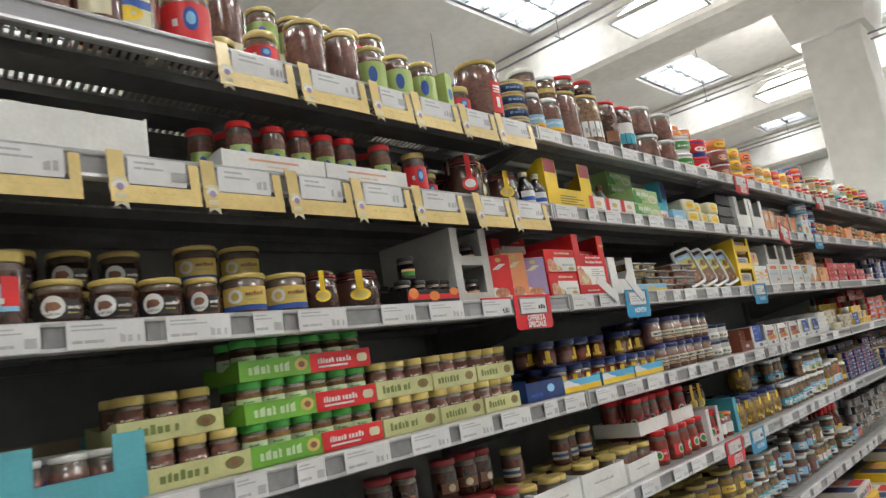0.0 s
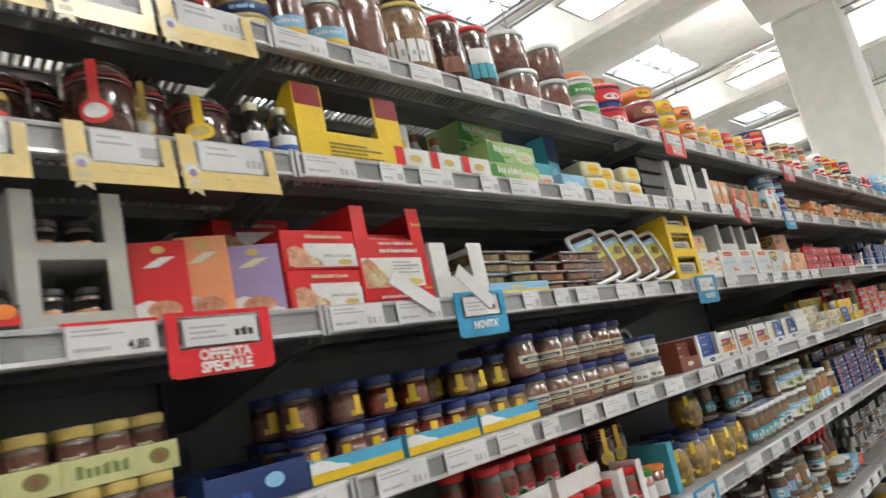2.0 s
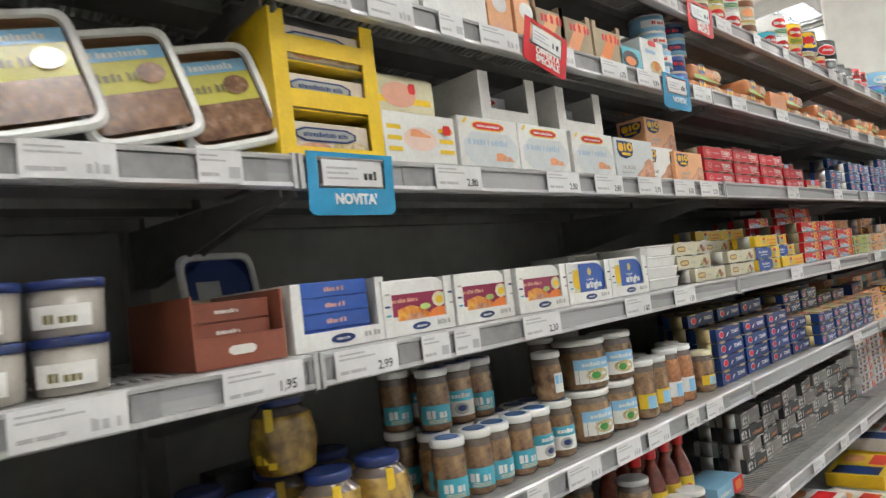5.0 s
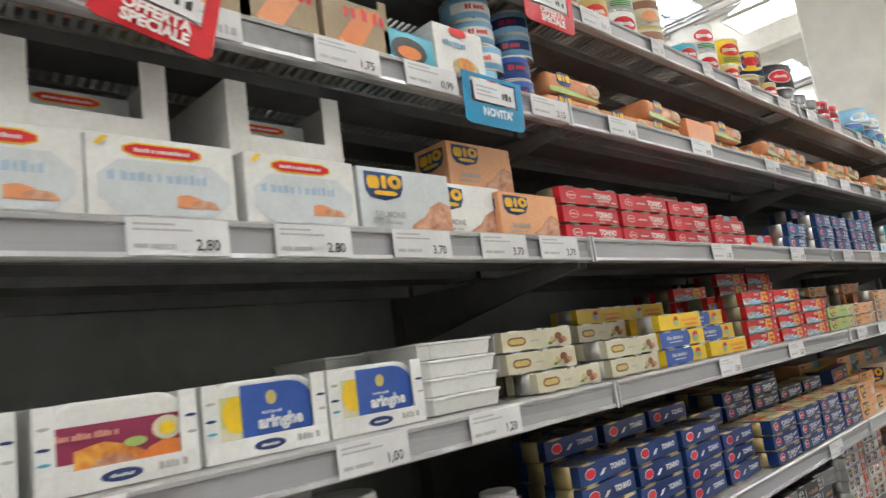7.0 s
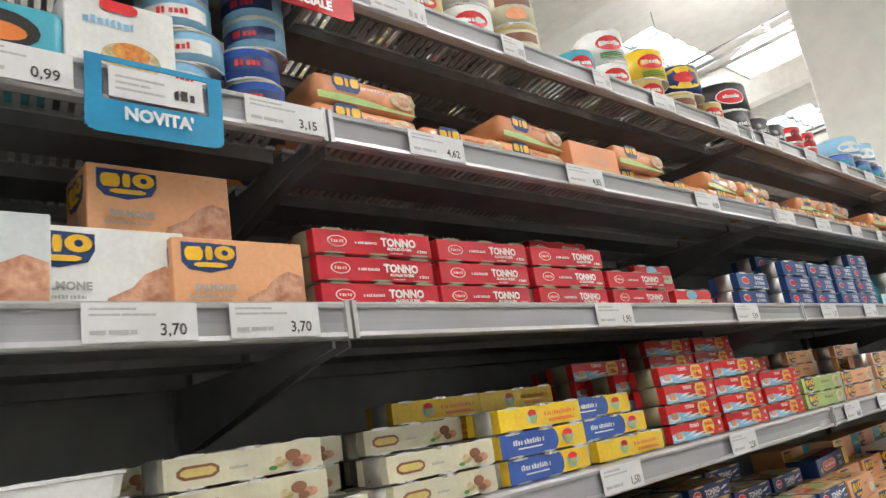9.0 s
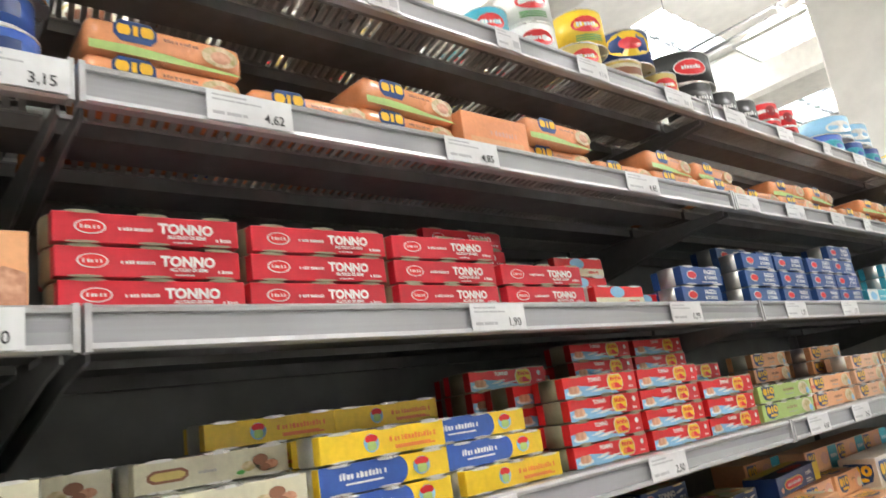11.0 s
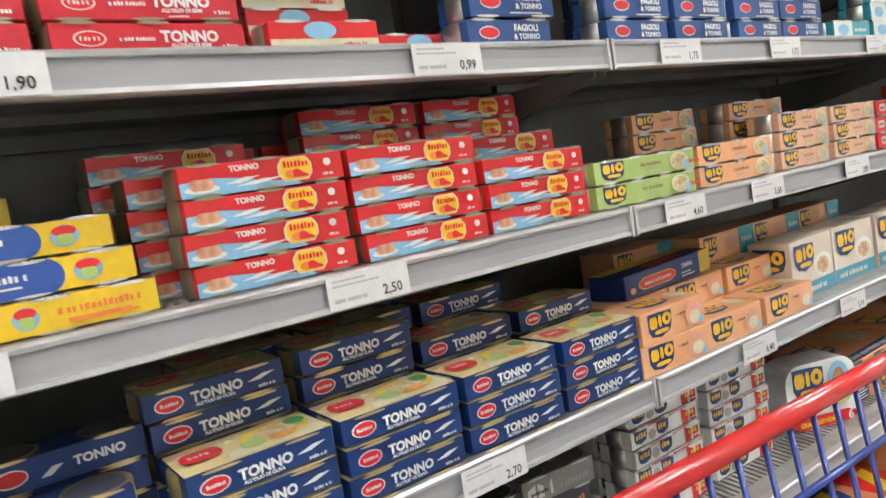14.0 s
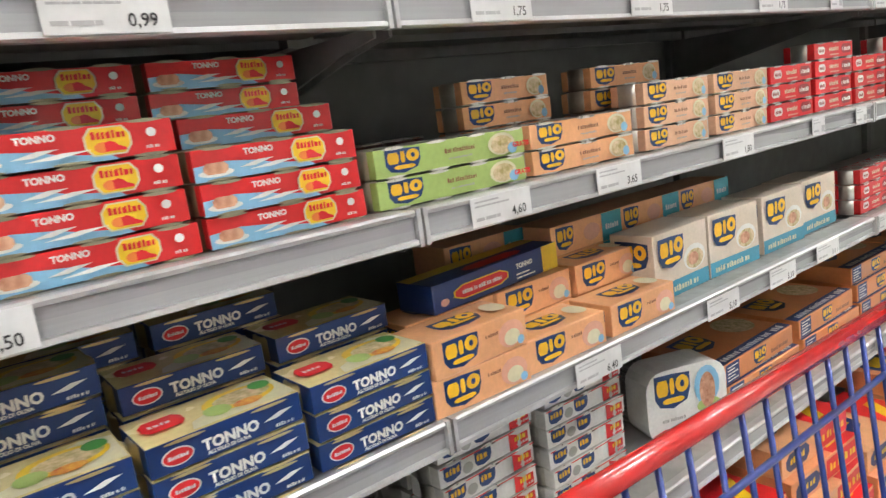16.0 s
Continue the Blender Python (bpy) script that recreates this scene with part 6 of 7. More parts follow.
for k in range(2):
    put("yellow_pack_b", None, 4.722 - 0.012 * k, L4 + 0.0348 * (k + 1), SHELF_X - 0.018 * (k + 1), jitter(2))
for y, hi in ((4.957, 4), (5.156, 4), (5.355, 3)):
    stack("gourmet", gourmet_tuna, y, 4, hi, 0.0345, slip=0.004)
for y, hi, x in ((4.92, 4, 0.075), (5.13, 4, 0.075), (5.365, 4, 0.07), (4.9, 5, 0.148), (5.17, 6, 0.145), (5.37, 6, 0.145), (4.94, 5, 0.22), (5.14, 5, 0.22), (5.34, 5, 0.22)):
    stack("gourmet", gourmet_tuna, y, 4, hi, 0.0345, SHELF_X - x)



def green_pack():
    ob = shield_pack(0.258, 0.037, LIME, "lime green tuna sleeve with dark shield mark", "shield-marked tuna packs", 4)
    lettering("GRATIS", 0.009, RED, ob, 0.012, 0.105, 0.012)
    return ob


stack("rio_green", green_pack, 5.591, 4, 2, 0.0374, slip=0.002)
stack("rio_salm_long", lambda: shield_pack(0.24, 0.037, PEACH, "long peach tuna sleeve with dark shield mark", "shield-marked tuna packs"), 5.846, 4, 2, 0.0374)
stack("rio_salm3", lambda: shield_pack(0.205, 0.037, PEACH, "peach tuna sleeve with dark shield mark", "shield-marked tuna packs"), 5.5, 4, 1, 0.0374, SHELF_X - 0.3)
for y in (6.09, 6.305):
    stack("rio_pink3", lambda: shield_pack(0.2, 0.037, ink("pale_pink", (0.78, 0.46, 0.3)), "pale pink tuna sleeve with dark shield mark", "shield-marked tuna packs"), y, 4, 3, 0.0374)
stack("rio_salm3", None, 5.815, 4, 4, 0.0374, SHELF_X - 0.12)
stack("rio_salm3", None, 6.07, 4, 4, 0.0374, SHELF_X - 0.085)
for y in (5.55, 5.62, 5.69):
    stack("brown_can", lambda: can("fish_tin", 0.033, 0.037, ink("dark_brown", (0.07, 0.025, 0.02)), "dark brown fish tin at the back of the shelf", (), "dark tins"), y, 4, 2, 0.038, SHELF_X - 0.22)
for n in range(21):
    y = 6.5 + 0.2 * n
    if n < 9:
        stack("red_small", lambda: multipack("small_red_tuna_pack", 0.195, 0.0365, 0.066, RED, "bright red sleeve of three small tins", [("o", 0.08, 0.3, 0.26, 0.75, WHITE), ("r", 0.1, 0.42, 0.24, 0.62, DRED), ("r", 0.36, 0.45, 0.6, 0.7, CREAM), ("o", 0.68, 0.25, 0.94, 0.8, DRED), ("r", 0.7, 0.4, 0.92, 0.65, WHITE), ("b", 0.36, 0.15, 0.6, 0.35, PINK)], (), "small red tuna packs"), y, 4, 3 + n % 2, 0.0368)
    else:
        stack("rio_salm3", None, y, 4, 2 + n % 3, 0.0374)

# ---- fifth shelf ----
L5 = LEVELS[5]
def gold_jar():
    return jar("gold_lid_jar", 0.027, 0.08, ANCHOVY, GOLD, "anchovy jar with gold lid and blue band", [("r", -0.9, 0.15, 0.9, 0.6, CREAM), ("r", -0.9, 0.3, 0.9, 0.46, BLUE)], lid_h=0.013, neck=0.95, group="gold-lidded jars in trays")


def dark_lid_jar():
    return jar("sauce_jar", 0.03, 0.09, SAUCE, DRED, "dark sauce jar with deep red lid", [("r", -0.8, 0.2, 0.8, 0.6, BROWN), ("e", -0.3, 0.25, 0.3, 0.55, CREAM)], lid_h=0.014, neck=0.92, group="dark sauce jars")


def tomato_jar():
    return jar("sauce_jar", 0.028, 0.1, TOMATO, RED, "tomato-red sauce jar with red lid", [("r", -0.9, 0.1, 0.9, 0.62, RED), ("e", -0.45, 0.15, 0.35, 0.58, WHITE), ("e", -0.3, 0.2, 0.2, 0.5, GREEN), ("r", 0.4, 0.4, 0.8, 0.5, WHITE)], lid_h=0.016, neck=0.92, group="red-lidded sauce jars")


KINDS = {"gold_lid_jar": gold_jar, "dark_lid_jar": dark_lid_jar, "tomato_jar": tomato_jar}
# low trays, the jars behind them and a few jars stacked on top
for y, w, h, kind, upper, rz in ((1.0, 0.19, 0.055, "dark_lid_jar", 2, 2), (1.2, 0.2, 0.06, "dark_lid_jar", 3, -3), (1.41, 0.2, 0.066, "gold_lid_jar", 1, 2), (1.62, 0.2, 0.066, "gold_lid_jar", 3, -2), (1.83, 0.19, 0.05, "gold_lid_jar", 0, 3)):
    put("low_tray%g%g" % (w, h), lambda: open_carton("jar_tray", w, h, 0.17, WHITE, "plain white card tray of preserve jars", lip=0.97, post=0, specs=[("r", 0.25, 0.5, 0.7, 0.6, GREYP)], group="white jar trays"), y, L5, SHELF_X, rz)
    for row in range(3):
        for k in range(3):
            put(kind, KINDS[kind], y + (k - 1) * 0.06 + rng.uniform(-0.003, 0.003), L5 + 0.004, SHELF_X - 0.012 - 0.062 * row, jitter(40))
            if row == 1 and k < upper:
                put(kind, None, y + (k - 1) * 0.062 + 0.01, L5 + (0.084 if kind == "gold_lid_jar" else 0.094), SHELF_X - 0.03 - 0.045 * row, jitter(40))
for n, y in enumerate((1.965, 2.025, 2.09, 2.15, 2.215, 2.275)):
    for row in range(3):
        if row or n not in (1,):
            put("tomato_jar", tomato_jar, y + rng.uniform(-0.004, 0.004), L5, SHELF_X - 0.004 - 0.062 * row, jitter(40))
for y, w in ((1.97, 0.2), (2.17, 0.17)):
    put("raised_tray%g" % w, lambda: open_carton("jar_tray", w, 0.04, 0.15, WHITE, "white card tray set on top of sauce jars", lip=0.97, post=0, group="white jar trays"), y, L5 + 0.1005, SHELF_X - 0.02, jitter(3))
    for row in range(2):
        for k in range(3):
            if (row, k) != (0, 1) or w > 0.18:
                put("tomato_jar", None, y + (k - 1) * 0.057, L5 + 0.1045, SHELF_X - 0.034 - 0.06 * row, jitter(40))
put("flap_box", lambda: open_carton("display_carton", 0.12, 0.115, 0.1, WHITE, "white carton with cut-out front round red jars", lip=0.22, post=0.2, specs=[("e", 0.4, 0.04, 0.6, 0.16, RED)]), 2.33, L5, SHELF_X + 0.006, 4)
for y in (2.305, 2.36):
    put("tomato_jar", None, y, L5 + 0.004, SHELF_X - 0.004, jitter(40))
for y, m in ((2.425, GREEN), (2.485, ORANGE)):
    put("pot_" + m.name, lambda: tub("plastic_tub", 0.03, 0.08, TOMATO, m, "sauce pot with bright lid", [("r", -0.8, 0.2, 0.8, 0.7, WHITE)]), y, L5, SHELF_X)
    put("clip_back", lambda: clip_jar("clip_top_jar", 0.042, 0.11, SAUCE, YELLOW, "clip-top jar of dark spread behind the pots", "clip-top jars"), y - 0.02, L5 + 0.085, SHELF_X - 0.07)
put("deck5", lambda: carton("stacking_board", 0.24, 0.084, 0.1, BLACKP, "black card block under the clip-top jars", category="carton"), 2.4, L5, SHELF_X - 0.07)
put("teal_stand", lambda: carton("display_carton", 0.03, 0.12, 0.12, TEAL, "narrow turquoise carton wall", category="carton"), 2.545, L5)
OG = "rounded jars with blue lids and yellow seals"
for y, z, x in ((2.62, 0, 0.0), (2.72, 0, 0.0), (2.82, 0, 0.0), (2.93, 0, 0.0), (3.02, 0, 0.0), (2.6, 0, 0.1), (2.7, 0, 0.1), (2.8, 0, 0.1), (2.91, 0, 0.1), (2.88, 0.105, 0.06), (3.0, 0.0, 0.11)):
    put("olive_jar", lambda: jar("fillet_jar", 0.043, 0.105, OLIVES, BLUELID, "rounded jar of golden fillets with blue lid", [("r", -0.12, 0.05, 0.12, 1.2, YELLOW), ("r", -0.5, 0.15, 0.3, 0.4, YELLOW)], lid_h=0.014, neck=0.72, belly=1.12, group=OG), y, L5 + z, SHELF_X - 0.006 - x, jitter(30))
put("stand_olive", lambda: carton("stacking_board", 0.09, 0.104, 0.05, BLACKP, "black card block under a rear jar", category="carton"), 2.88, L5, SHELF_X - 0.19)
TEALLBL = [("r", -1.0, 0.06, 1.0, 0.52, TEAL), ("r", -0.6, 0.2, 0.6, 0.4, WHITE), ("b", -0.5, 0.08, 0.6, 0.18, CREAM)]
SEALBL = [("r", -1.0, 0.08, 1.0, 0.72, WHITE), ("r", -1.0, 0.46, 1.0, 0.72, TEAL), ("e", -0.4, 0.12, 0.5, 0.42, GREYP), ("e", -0.2, 0.2, 0.35, 0.36, NAVY), ("r", -0.5, 0.54, 0.6, 0.66, WHITE)]
FJ = "white-lidded fish jars"
FISHLID = ink("lid_blue_disc", (0.03, 0.12, 0.36), 0.3)


def fish_jar(lbl):
    """A slim fillet jar whose white lid carries a blue disc."""
    ob = jar("fish_jar", 0.0275, 0.1, FISH, WHITE, "slim fish fillet jar with white lid and blue label", lbl, lid_h=0.013, neck=0.95, group=FJ)
    part("lid_disc", lathe(bmesh.new(), [(0.019, 0.0995), (0.019, 0.1003), (0.017, 0.1006)], 16, cx=-0.0275), FISHLID, ob, "blue printed disc")
    return ob


for y, key in ((3.165, "fj_teal"), (3.222, "fj_sea"), (3.279, "fj_teal")):
    lbl = TEALLBL if key == "fj_teal" else SEALBL
    for k in range(2):
        put(key, lambda: fish_jar(lbl), y, L5 + 0.101 * k, SHELF_X - 0.056, jitter(15))
        put(key, None, y - 0.02, L5 + 0.101 * k, SHELF_X - 0.125, jitter(15))
for n, y in enumerate((3.13, 3.19, 3.25, 3.309, 3.366, 3.424)):
    put("fj_sea" if n > 3 else "fj_teal", None, y, L5, SHELF_X, jitter(20))
    if n > 2:
        put("fj_sea", None, y, L5, SHELF_X - 0.06, jitter(20))
put("fj_plain", lambda: jar("fish_jar", 0.0275, 0.088, FISH, WHITE, "short fish jar with white lid on another jar", [("r", 0.0, 0.1, 0.8, 0.75, WHITE), ("r", 0.05, 0.4, 0.75, 0.68, SKYB)], lid_h=0.012, neck=0.93, group=FJ), 3.424, L5 + 0.101, SHELF_X - 0.01)
for y, r in ((3.556, 0.053), (3.655, 0.045)):
    for k in range(2):
        put("fj_big%g" % r, lambda: jar("fish_jar", r, 0.098, FISH, WHITE, "large fish jar with white lid and sea-blue label", [("r", -0.7, 0.08, 0.9, 0.82, WHITE), ("r", -0.7, 0.5, 0.9, 0.82, SKYB), ("e", -0.3, 0.14, 0.7, 0.52, PHOTO2), ("e", -0.1, 0.2, 0.3, 0.42, GREEN), ("r", -0.4, 0.6, 0.7, 0.72, WHITE)], lid_h=0.013, neck=0.95, group=FJ), y, L5 + 0.0985 * k, SHELF_X, jitter(12))
        put("fj_sea", None, y, L5 + 0.101 * k, SHELF_X - 0.12, jitter(12))
for y, h, m, lid, key in ((3.742, 0.122, FISH, WHITE, "s1"), (3.806, 0.122, FISH, WHITE, "s1"), (3.87, 0.13, ORANGE_FOOD, WHITE, "o1"), (3.934, 0.13, ORANGE_FOOD, WHITE, "o1"), (3.982, 0.13, ORANGE_FOOD, WHITE, "o1"), (4.045, 0.1, FISH, CREAM, "y1"), (3.76, 0.122, FISH, WHITE, "s1"), (3.84, 0.122, FISH, WHITE, "s1")):
    put("fj_" + key, lambda: jar("fish_jar", 0.031, h, m, lid, "fish jar with pale lid and printed label", [("r", -0.7, 0.15, 0.7, 0.5, WHITE if key == "o1" else YELLOW), ("r", -0.1, 0.15, 0.6, 0.45, SKYB)], lid_h=0.012, group=FJ), y, L5, SHELF_X - (0.065 if y in (3.76, 3.84) else 0.05 if y == 3.982 else 0), jitter(10))
for x, n in ((0.0, 5), (0.08, 5), (0.16, 5)):
    for y in ((4.17, 4.345, 4.52, 4.69) if x < 0.1 else (4.25, 4.43)):
        stack("small_blue", small_blue, y + x * 0.4, 5, (5 if y < 4.6 else 4) if x else (4 if y < 4.6 else 3), 0.036, SHELF_X - x)
X5 = FRONT - 0.004
for y in (4.889, 5.061, 5.234, 5.407):
    stack("blue_tuna", blue_tuna, y, 5, 3, 0.0345, X5, slip=0.002)
for y, x, hi in ((4.885, 0.096, 5), (5.064, 0.096, 5), (5.24, 0.096, 4), (5.418, 0.096, 4), (4.95, 0.19, 5), (5.13, 0.19, 5), (5.31, 0.19, 5)):
    stack("blue_tuna", blue_tuna, y, 5, hi, 0.0345, X5 - x, slip=0.003)
for y, hi, x in ((5.573, 2, 0.0), (5.742, 1, 0.0), (5.925, 1, 0.0), (5.77, 2, 0.09), (5.6, 2, 0.09), (5.95, 2, 0.09)):
    stack("rio_twin", lambda: carton("tuna_box", 0.165, 0.05, 0.085, PEACH, "peach tuna carton with dark shield mark", logo(0.1, 0.12, 0.46, 0.92) + [("e", 0.66, 0.1, 0.95, 0.85, PINK), ("e", 0.72, 0.15, 0.9, 0.6, CREAM), ("r", 0.52, 0.6, 0.66, 0.7, BROWN), ("e", 0.86, 0.1, 0.94, 0.35, SKYB)], category="tinned tuna", group="peach tuna cartons", top=logo(0.25, 0.2, 0.7, 0.75) + [("e", 0.75, 0.2, 0.95, 0.7, CREAM)], side=logo(0.15, 0.15, 0.85, 0.85)), y, 5, hi, 0.0505, X5 - x)
put("mar_box", lambda: carton("tuna_box", 0.285, 0.042, 0.075, NAVY, "navy and yellow tuna carton laid across others", [("r", 0.86, 0.0, 1.0, 1.0, YELLOW), ("o", 0.14, 0.2, 0.56, 0.72, YELLOW), ("o", 0.15, 0.24, 0.55, 0.68, RED), ("r", 0.2, 0.38, 0.5, 0.54, WHITE), ("e", 0.04, 0.2, 0.1, 0.46, PINK), ("b", 0.62, 0.12, 0.78, 0.4, WHITE)], [("TONNO", 0.0105, 0.69, 0.55, WHITE)], "tinned tuna", top=[("r", 0.0, 0.6, 1.0, 1.0, YELLOW), ("o", 0.3, 0.1, 0.75, 0.45, RED)]), 5.71, L5 + 0.1015, SHELF_X - 0.075, 6)
for y, x, z in ((6.1, 0.02, 0), (6.28, 0.02, 0), (6.48, 0.02, 0), (6.67, 0.03, 0)):
    put("rio_tall", lambda: shield_box(0.172, 0.12, 0.09, ink("off_white", (0.7, 0.6, 0.5)), "off-white tuna carton with blue foot and shield mark", "tall tuna cartons", 0.52, base=ink("foot_blue", (0.05, 0.3, 0.45)), category="tinned tuna"), y, L5 + z, SHELF_X - x, jitter(2))
for y, x in ((5.98, 0.13), (6.17, 0.13), (6.36, 0.13), (5.8, 0.2)):
    for k in range(3):
        put("rio_flat", lambda: carton("tuna_box", 0.19, 0.052, 0.09, PEACH, "peach and blue tuna carton in a rear stack", logo(0.06, 0.12, 0.3, 0.92) + [("r", 0.7, 0.0, 1.0, 1.0, TEAL), ("r", 0.75, 0.4, 0.95, 0.6, WHITE), ("e", 0.42, 0.2, 0.66, 0.8, PINK)], category="tinned tuna", group="rear tuna cartons"), y, L5 + 0.0525 * k, SHELF_X - x)
for n in range(19):
    y = 6.92 + 0.2 * n
    stack("red_small" if n % 4 < 2 else "rio_twin", None, y, 5, 3 if n % 4 < 2 else 2, 0.0368 if n % 4 < 2 else 0.0505)

# ---- sixth shelf, deep ledge ----
L6 = LEVELS[6]
X6 = FRONT - 0.1
S6 = {
    "s6_jar": lambda: jar("fish_jar", 0.036, 0.088, ANCHOVY, TIN, "fish jar with silvery lid and sky blue label", [("r", -0.9, 0.12, 0.9, 0.7, SKYB), ("e", -0.3, 0.2, 0.4, 0.6, WHITE), ("r", -0.2, 0.34, 0.3, 0.44, NAVY)], lid_h=0.012, group="fish jars on the lower shelf"),
    "s6_pale": lambda: jar("fish_jar", 0.036, 0.088, FISH, WHITE, "fish jar with white lid and sea-blue label", SEALBL, lid_h=0.012, group="fish jars on the lower shelf"),
    "s6_sea": lambda: jar("fish_jar", 0.034, 0.094, PASTE, GREYP, "fish jar with grey lid and white label", [("r", -0.9, 0.1, 0.9, 0.66, WHITE), ("r", -0.9, 0.1, 0.9, 0.24, TEAL), ("e", -0.3, 0.3, 0.4, 0.6, SALMON)], lid_h=0.012, group="fish jars on the lower shelf"),
    "s6_yel": lambda: jar("fish_jar", 0.04, 0.09, OLIVES, GOLD, "jar of golden fillets with gold lid", [("r", -0.8, 0.2, 0.8, 0.6, YELLOW), ("r", -0.4, 0.36, 0.4, 0.48, BROWN)], lid_h=0.012, group="golden jars on the lower shelf"),
}
for n in range(22):
    y = 2.0 + 0.0795 * n
    kind = "s6_yel" if n < 8 else ("s6_jar", "s6_jar", "s6_sea", "s6_pale")[n // 3 % 4]
    for row in range(3):
        for k in range(2):
            if k == 0 or (n * 7 + row * 3) % 5:
                put(kind, S6[kind], y + rng.uniform(-0.004, 0.004), L6 + (0.0945 if kind == "s6_sea" else 0.0905 if kind == "s6_yel" else 0.0885) * k, X6 + 0.04 - 0.08 * row - rng.uniform(0, 0.008), jitter(60))
for y in (3.79, 3.86, 3.93, 4.0):
    for x in (0.0, 0.07):
        put("ketchup", lambda: bottle("sauce_bottle", 0.03, 0.2, TOMATO, RED, "red sauce bottle with yellow label", [("r", -1.1, 0.15, 1.1, 0.9, YELLOW), ("e", -0.5, 0.3, 0.5, 0.75, RED), ("r", -0.3, 0.48, 0.3, 0.6, WHITE)], "red sauce bottles"), y, L6, X6 - x)
put("s6_pale", None, 3.93, L6, X6 + 0.06)
put("s6_pale", None, 3.86, L6, X6 + 0.06)
put("blue_red_box", lambda: carton("fish_box", 0.16, 0.04, 0.1, SKYB, "flat sky blue and red fish box", [("r", 0.6, 0.0, 1.0, 1.0, RED), ("r", 0.1, 0.3, 0.5, 0.6, WHITE), ("o", 0.68, 0.2, 0.92, 0.8, ORANGE)]), 4.16, L6, X6 + 0.02)
for k in range(4):
    put("rb_stack", lambda: carton("fish_box", 0.13, 0.042, 0.1, BROWN, "brown and orange fish box in a stack", [("r", 0.0, 0.0, 0.4, 1.0, ORANGE), ("r", 0.5, 0.3, 0.9, 0.6, PEACH)], group="brown fish boxes"), 4.17, L6 + 0.0425 * k, X6 - 0.14)
DARKPK = ink("charcoal", (0.05, 0.055, 0.06))
for y in (4.42, 4.58, 4.74, 4.9, 5.06, 5.22, 5.38):
    for x in (0.0, 0.08):
        for k in range(4):
            put("grey_pack%d" % ((k + int(y * 6)) % 2 == 0), lambda: multipack("grey_tuna_pack", 0.155, 0.043, 0.072, DARKPK if (k + int(y * 6)) % 2 == 0 else ink("silver_card", (0.3, 0.29, 0.27)), "grey card pack of tins in a tall stack", [("r", 0.06, 0.2, 0.4, 0.75, WHITE), ("r", 0.1, 0.35, 0.34, 0.5, BLACKP), ("r", 0.5, 0.25, 0.9, 0.5, SALMON if (k + int(y * 6)) % 2 == 0 else GREYP)], (), "grey tin packs", n=2), y + rng.uniform(-0.006, 0.006), L6 + 0.0432 * k, X6 - x - rng.uniform(0, 0.02), jitter(8))


for y in (5.635, 5.86):
    for x in (0.0, 0.09):
        for k in range(7):
            put("six_row", lambda: multipack("white_tuna_pack", 0.2, 0.0352, 0.08, WHITE, "white and red film-wrapped row of shield-marked tins", [("s", 0.04, 0.18, 0.22, 0.88, MARKBLUE), ("r", 0.06, 0.46, 0.2, 0.76, MARKYEL), ("s", 0.36, 0.18, 0.54, 0.88, MARKBLUE), ("r", 0.38, 0.46, 0.52, 0.76, MARKYEL), ("r", 0.74, 0.08, 1.0, 0.9, RED), ("r", 0.8, 0.42, 0.96, 0.7, YELLOW), ("r", 0.82, 0.2, 0.95, 0.32, WHITE), ("e", 0.22, 0.2, 0.33, 0.7, GREYP), ("r", 0.0, 0.92, 1.0, 0.98, RED)], (), "white and red tuna rows"), y + 0.003 * (k % 2), L6 + 0.0354 * k, X6 - x, jitter(4))
for y in (6.03,):
    for k in range(6):
        put("six_row", None, y, L6 + 0.0354 * k, X6 - 0.16)
bm = boxes((-0.075, 0, -0.088, 0.088, 0, 0.145))
vert = [e for e in bm.edges if abs(e.verts[0].co.x - e.verts[1].co.x) > 0.05]
bmesh.ops.bevel(bm, geom=vert, offset=0.038, segments=4, affect="EDGES", profile=0.5)
ov = empty("gift_tin", (X6 + 0.03, 6.115, L6), "rounded white tuna gift pack with red foot", "tinned tuna", rz=-22)
part("body", bm, WHITE, ov, smooth=False)
bm, mats = bmesh.new(), []
prints(bm, logo(0.1, 0.46, 0.54, 0.94) + [("o", 0.04, 0.02, 0.96, 0.2, RED), ("e", 0.58, 0.4, 0.9, 0.95, SKYB), ("e", 0.6, 0.3, 0.9, 0.5, LIME), ("e", 0.64, 0.36, 0.84, 0.86, PHOTO), ("r", 0.16, 0.3, 0.46, 0.35, GREYP)], 0.176, 0.145, 0.0, mats)
part("print", bm, mats, ov)
lettering("6", 0.028, WHITE, ov, 0.006, 0.062, 0.007)
lettering("GRAN RISPARMIO", 0.0145, YELLOW, ov, 0.006, -0.016, 0.011, squeeze=0.86)


def promo():
    return carton("tuna_box", 0.3, 0.045, 0.2, ink("promo_orange", (0.68, 0.25, 0.09)), "flat orange tuna carton with dark striped corner", [("r", 0.02, 0.05, 0.2, 0.98, NAVY), ("b", 0.04, 0.12, 0.18, 0.9, WHITE)] + logo(0.4, 0.12, 0.58, 0.92) + [("r", 0.64, 0.3, 0.9, 0.5, BROWN)], category="tinned tuna", group="flat orange tuna cartons", top=[("r", 0.0, 0.02, 1.0, 0.17, NAVY), ("r", 0.08, 0.05, 0.75, 0.13, WHITE), ("r", 0.8, 0.04, 0.94, 0.14, WHITE), ("e", 0.62, 0.3, 0.95, 0.8, PHOTO2)] + logo(0.12, 0.35, 0.42, 0.8))


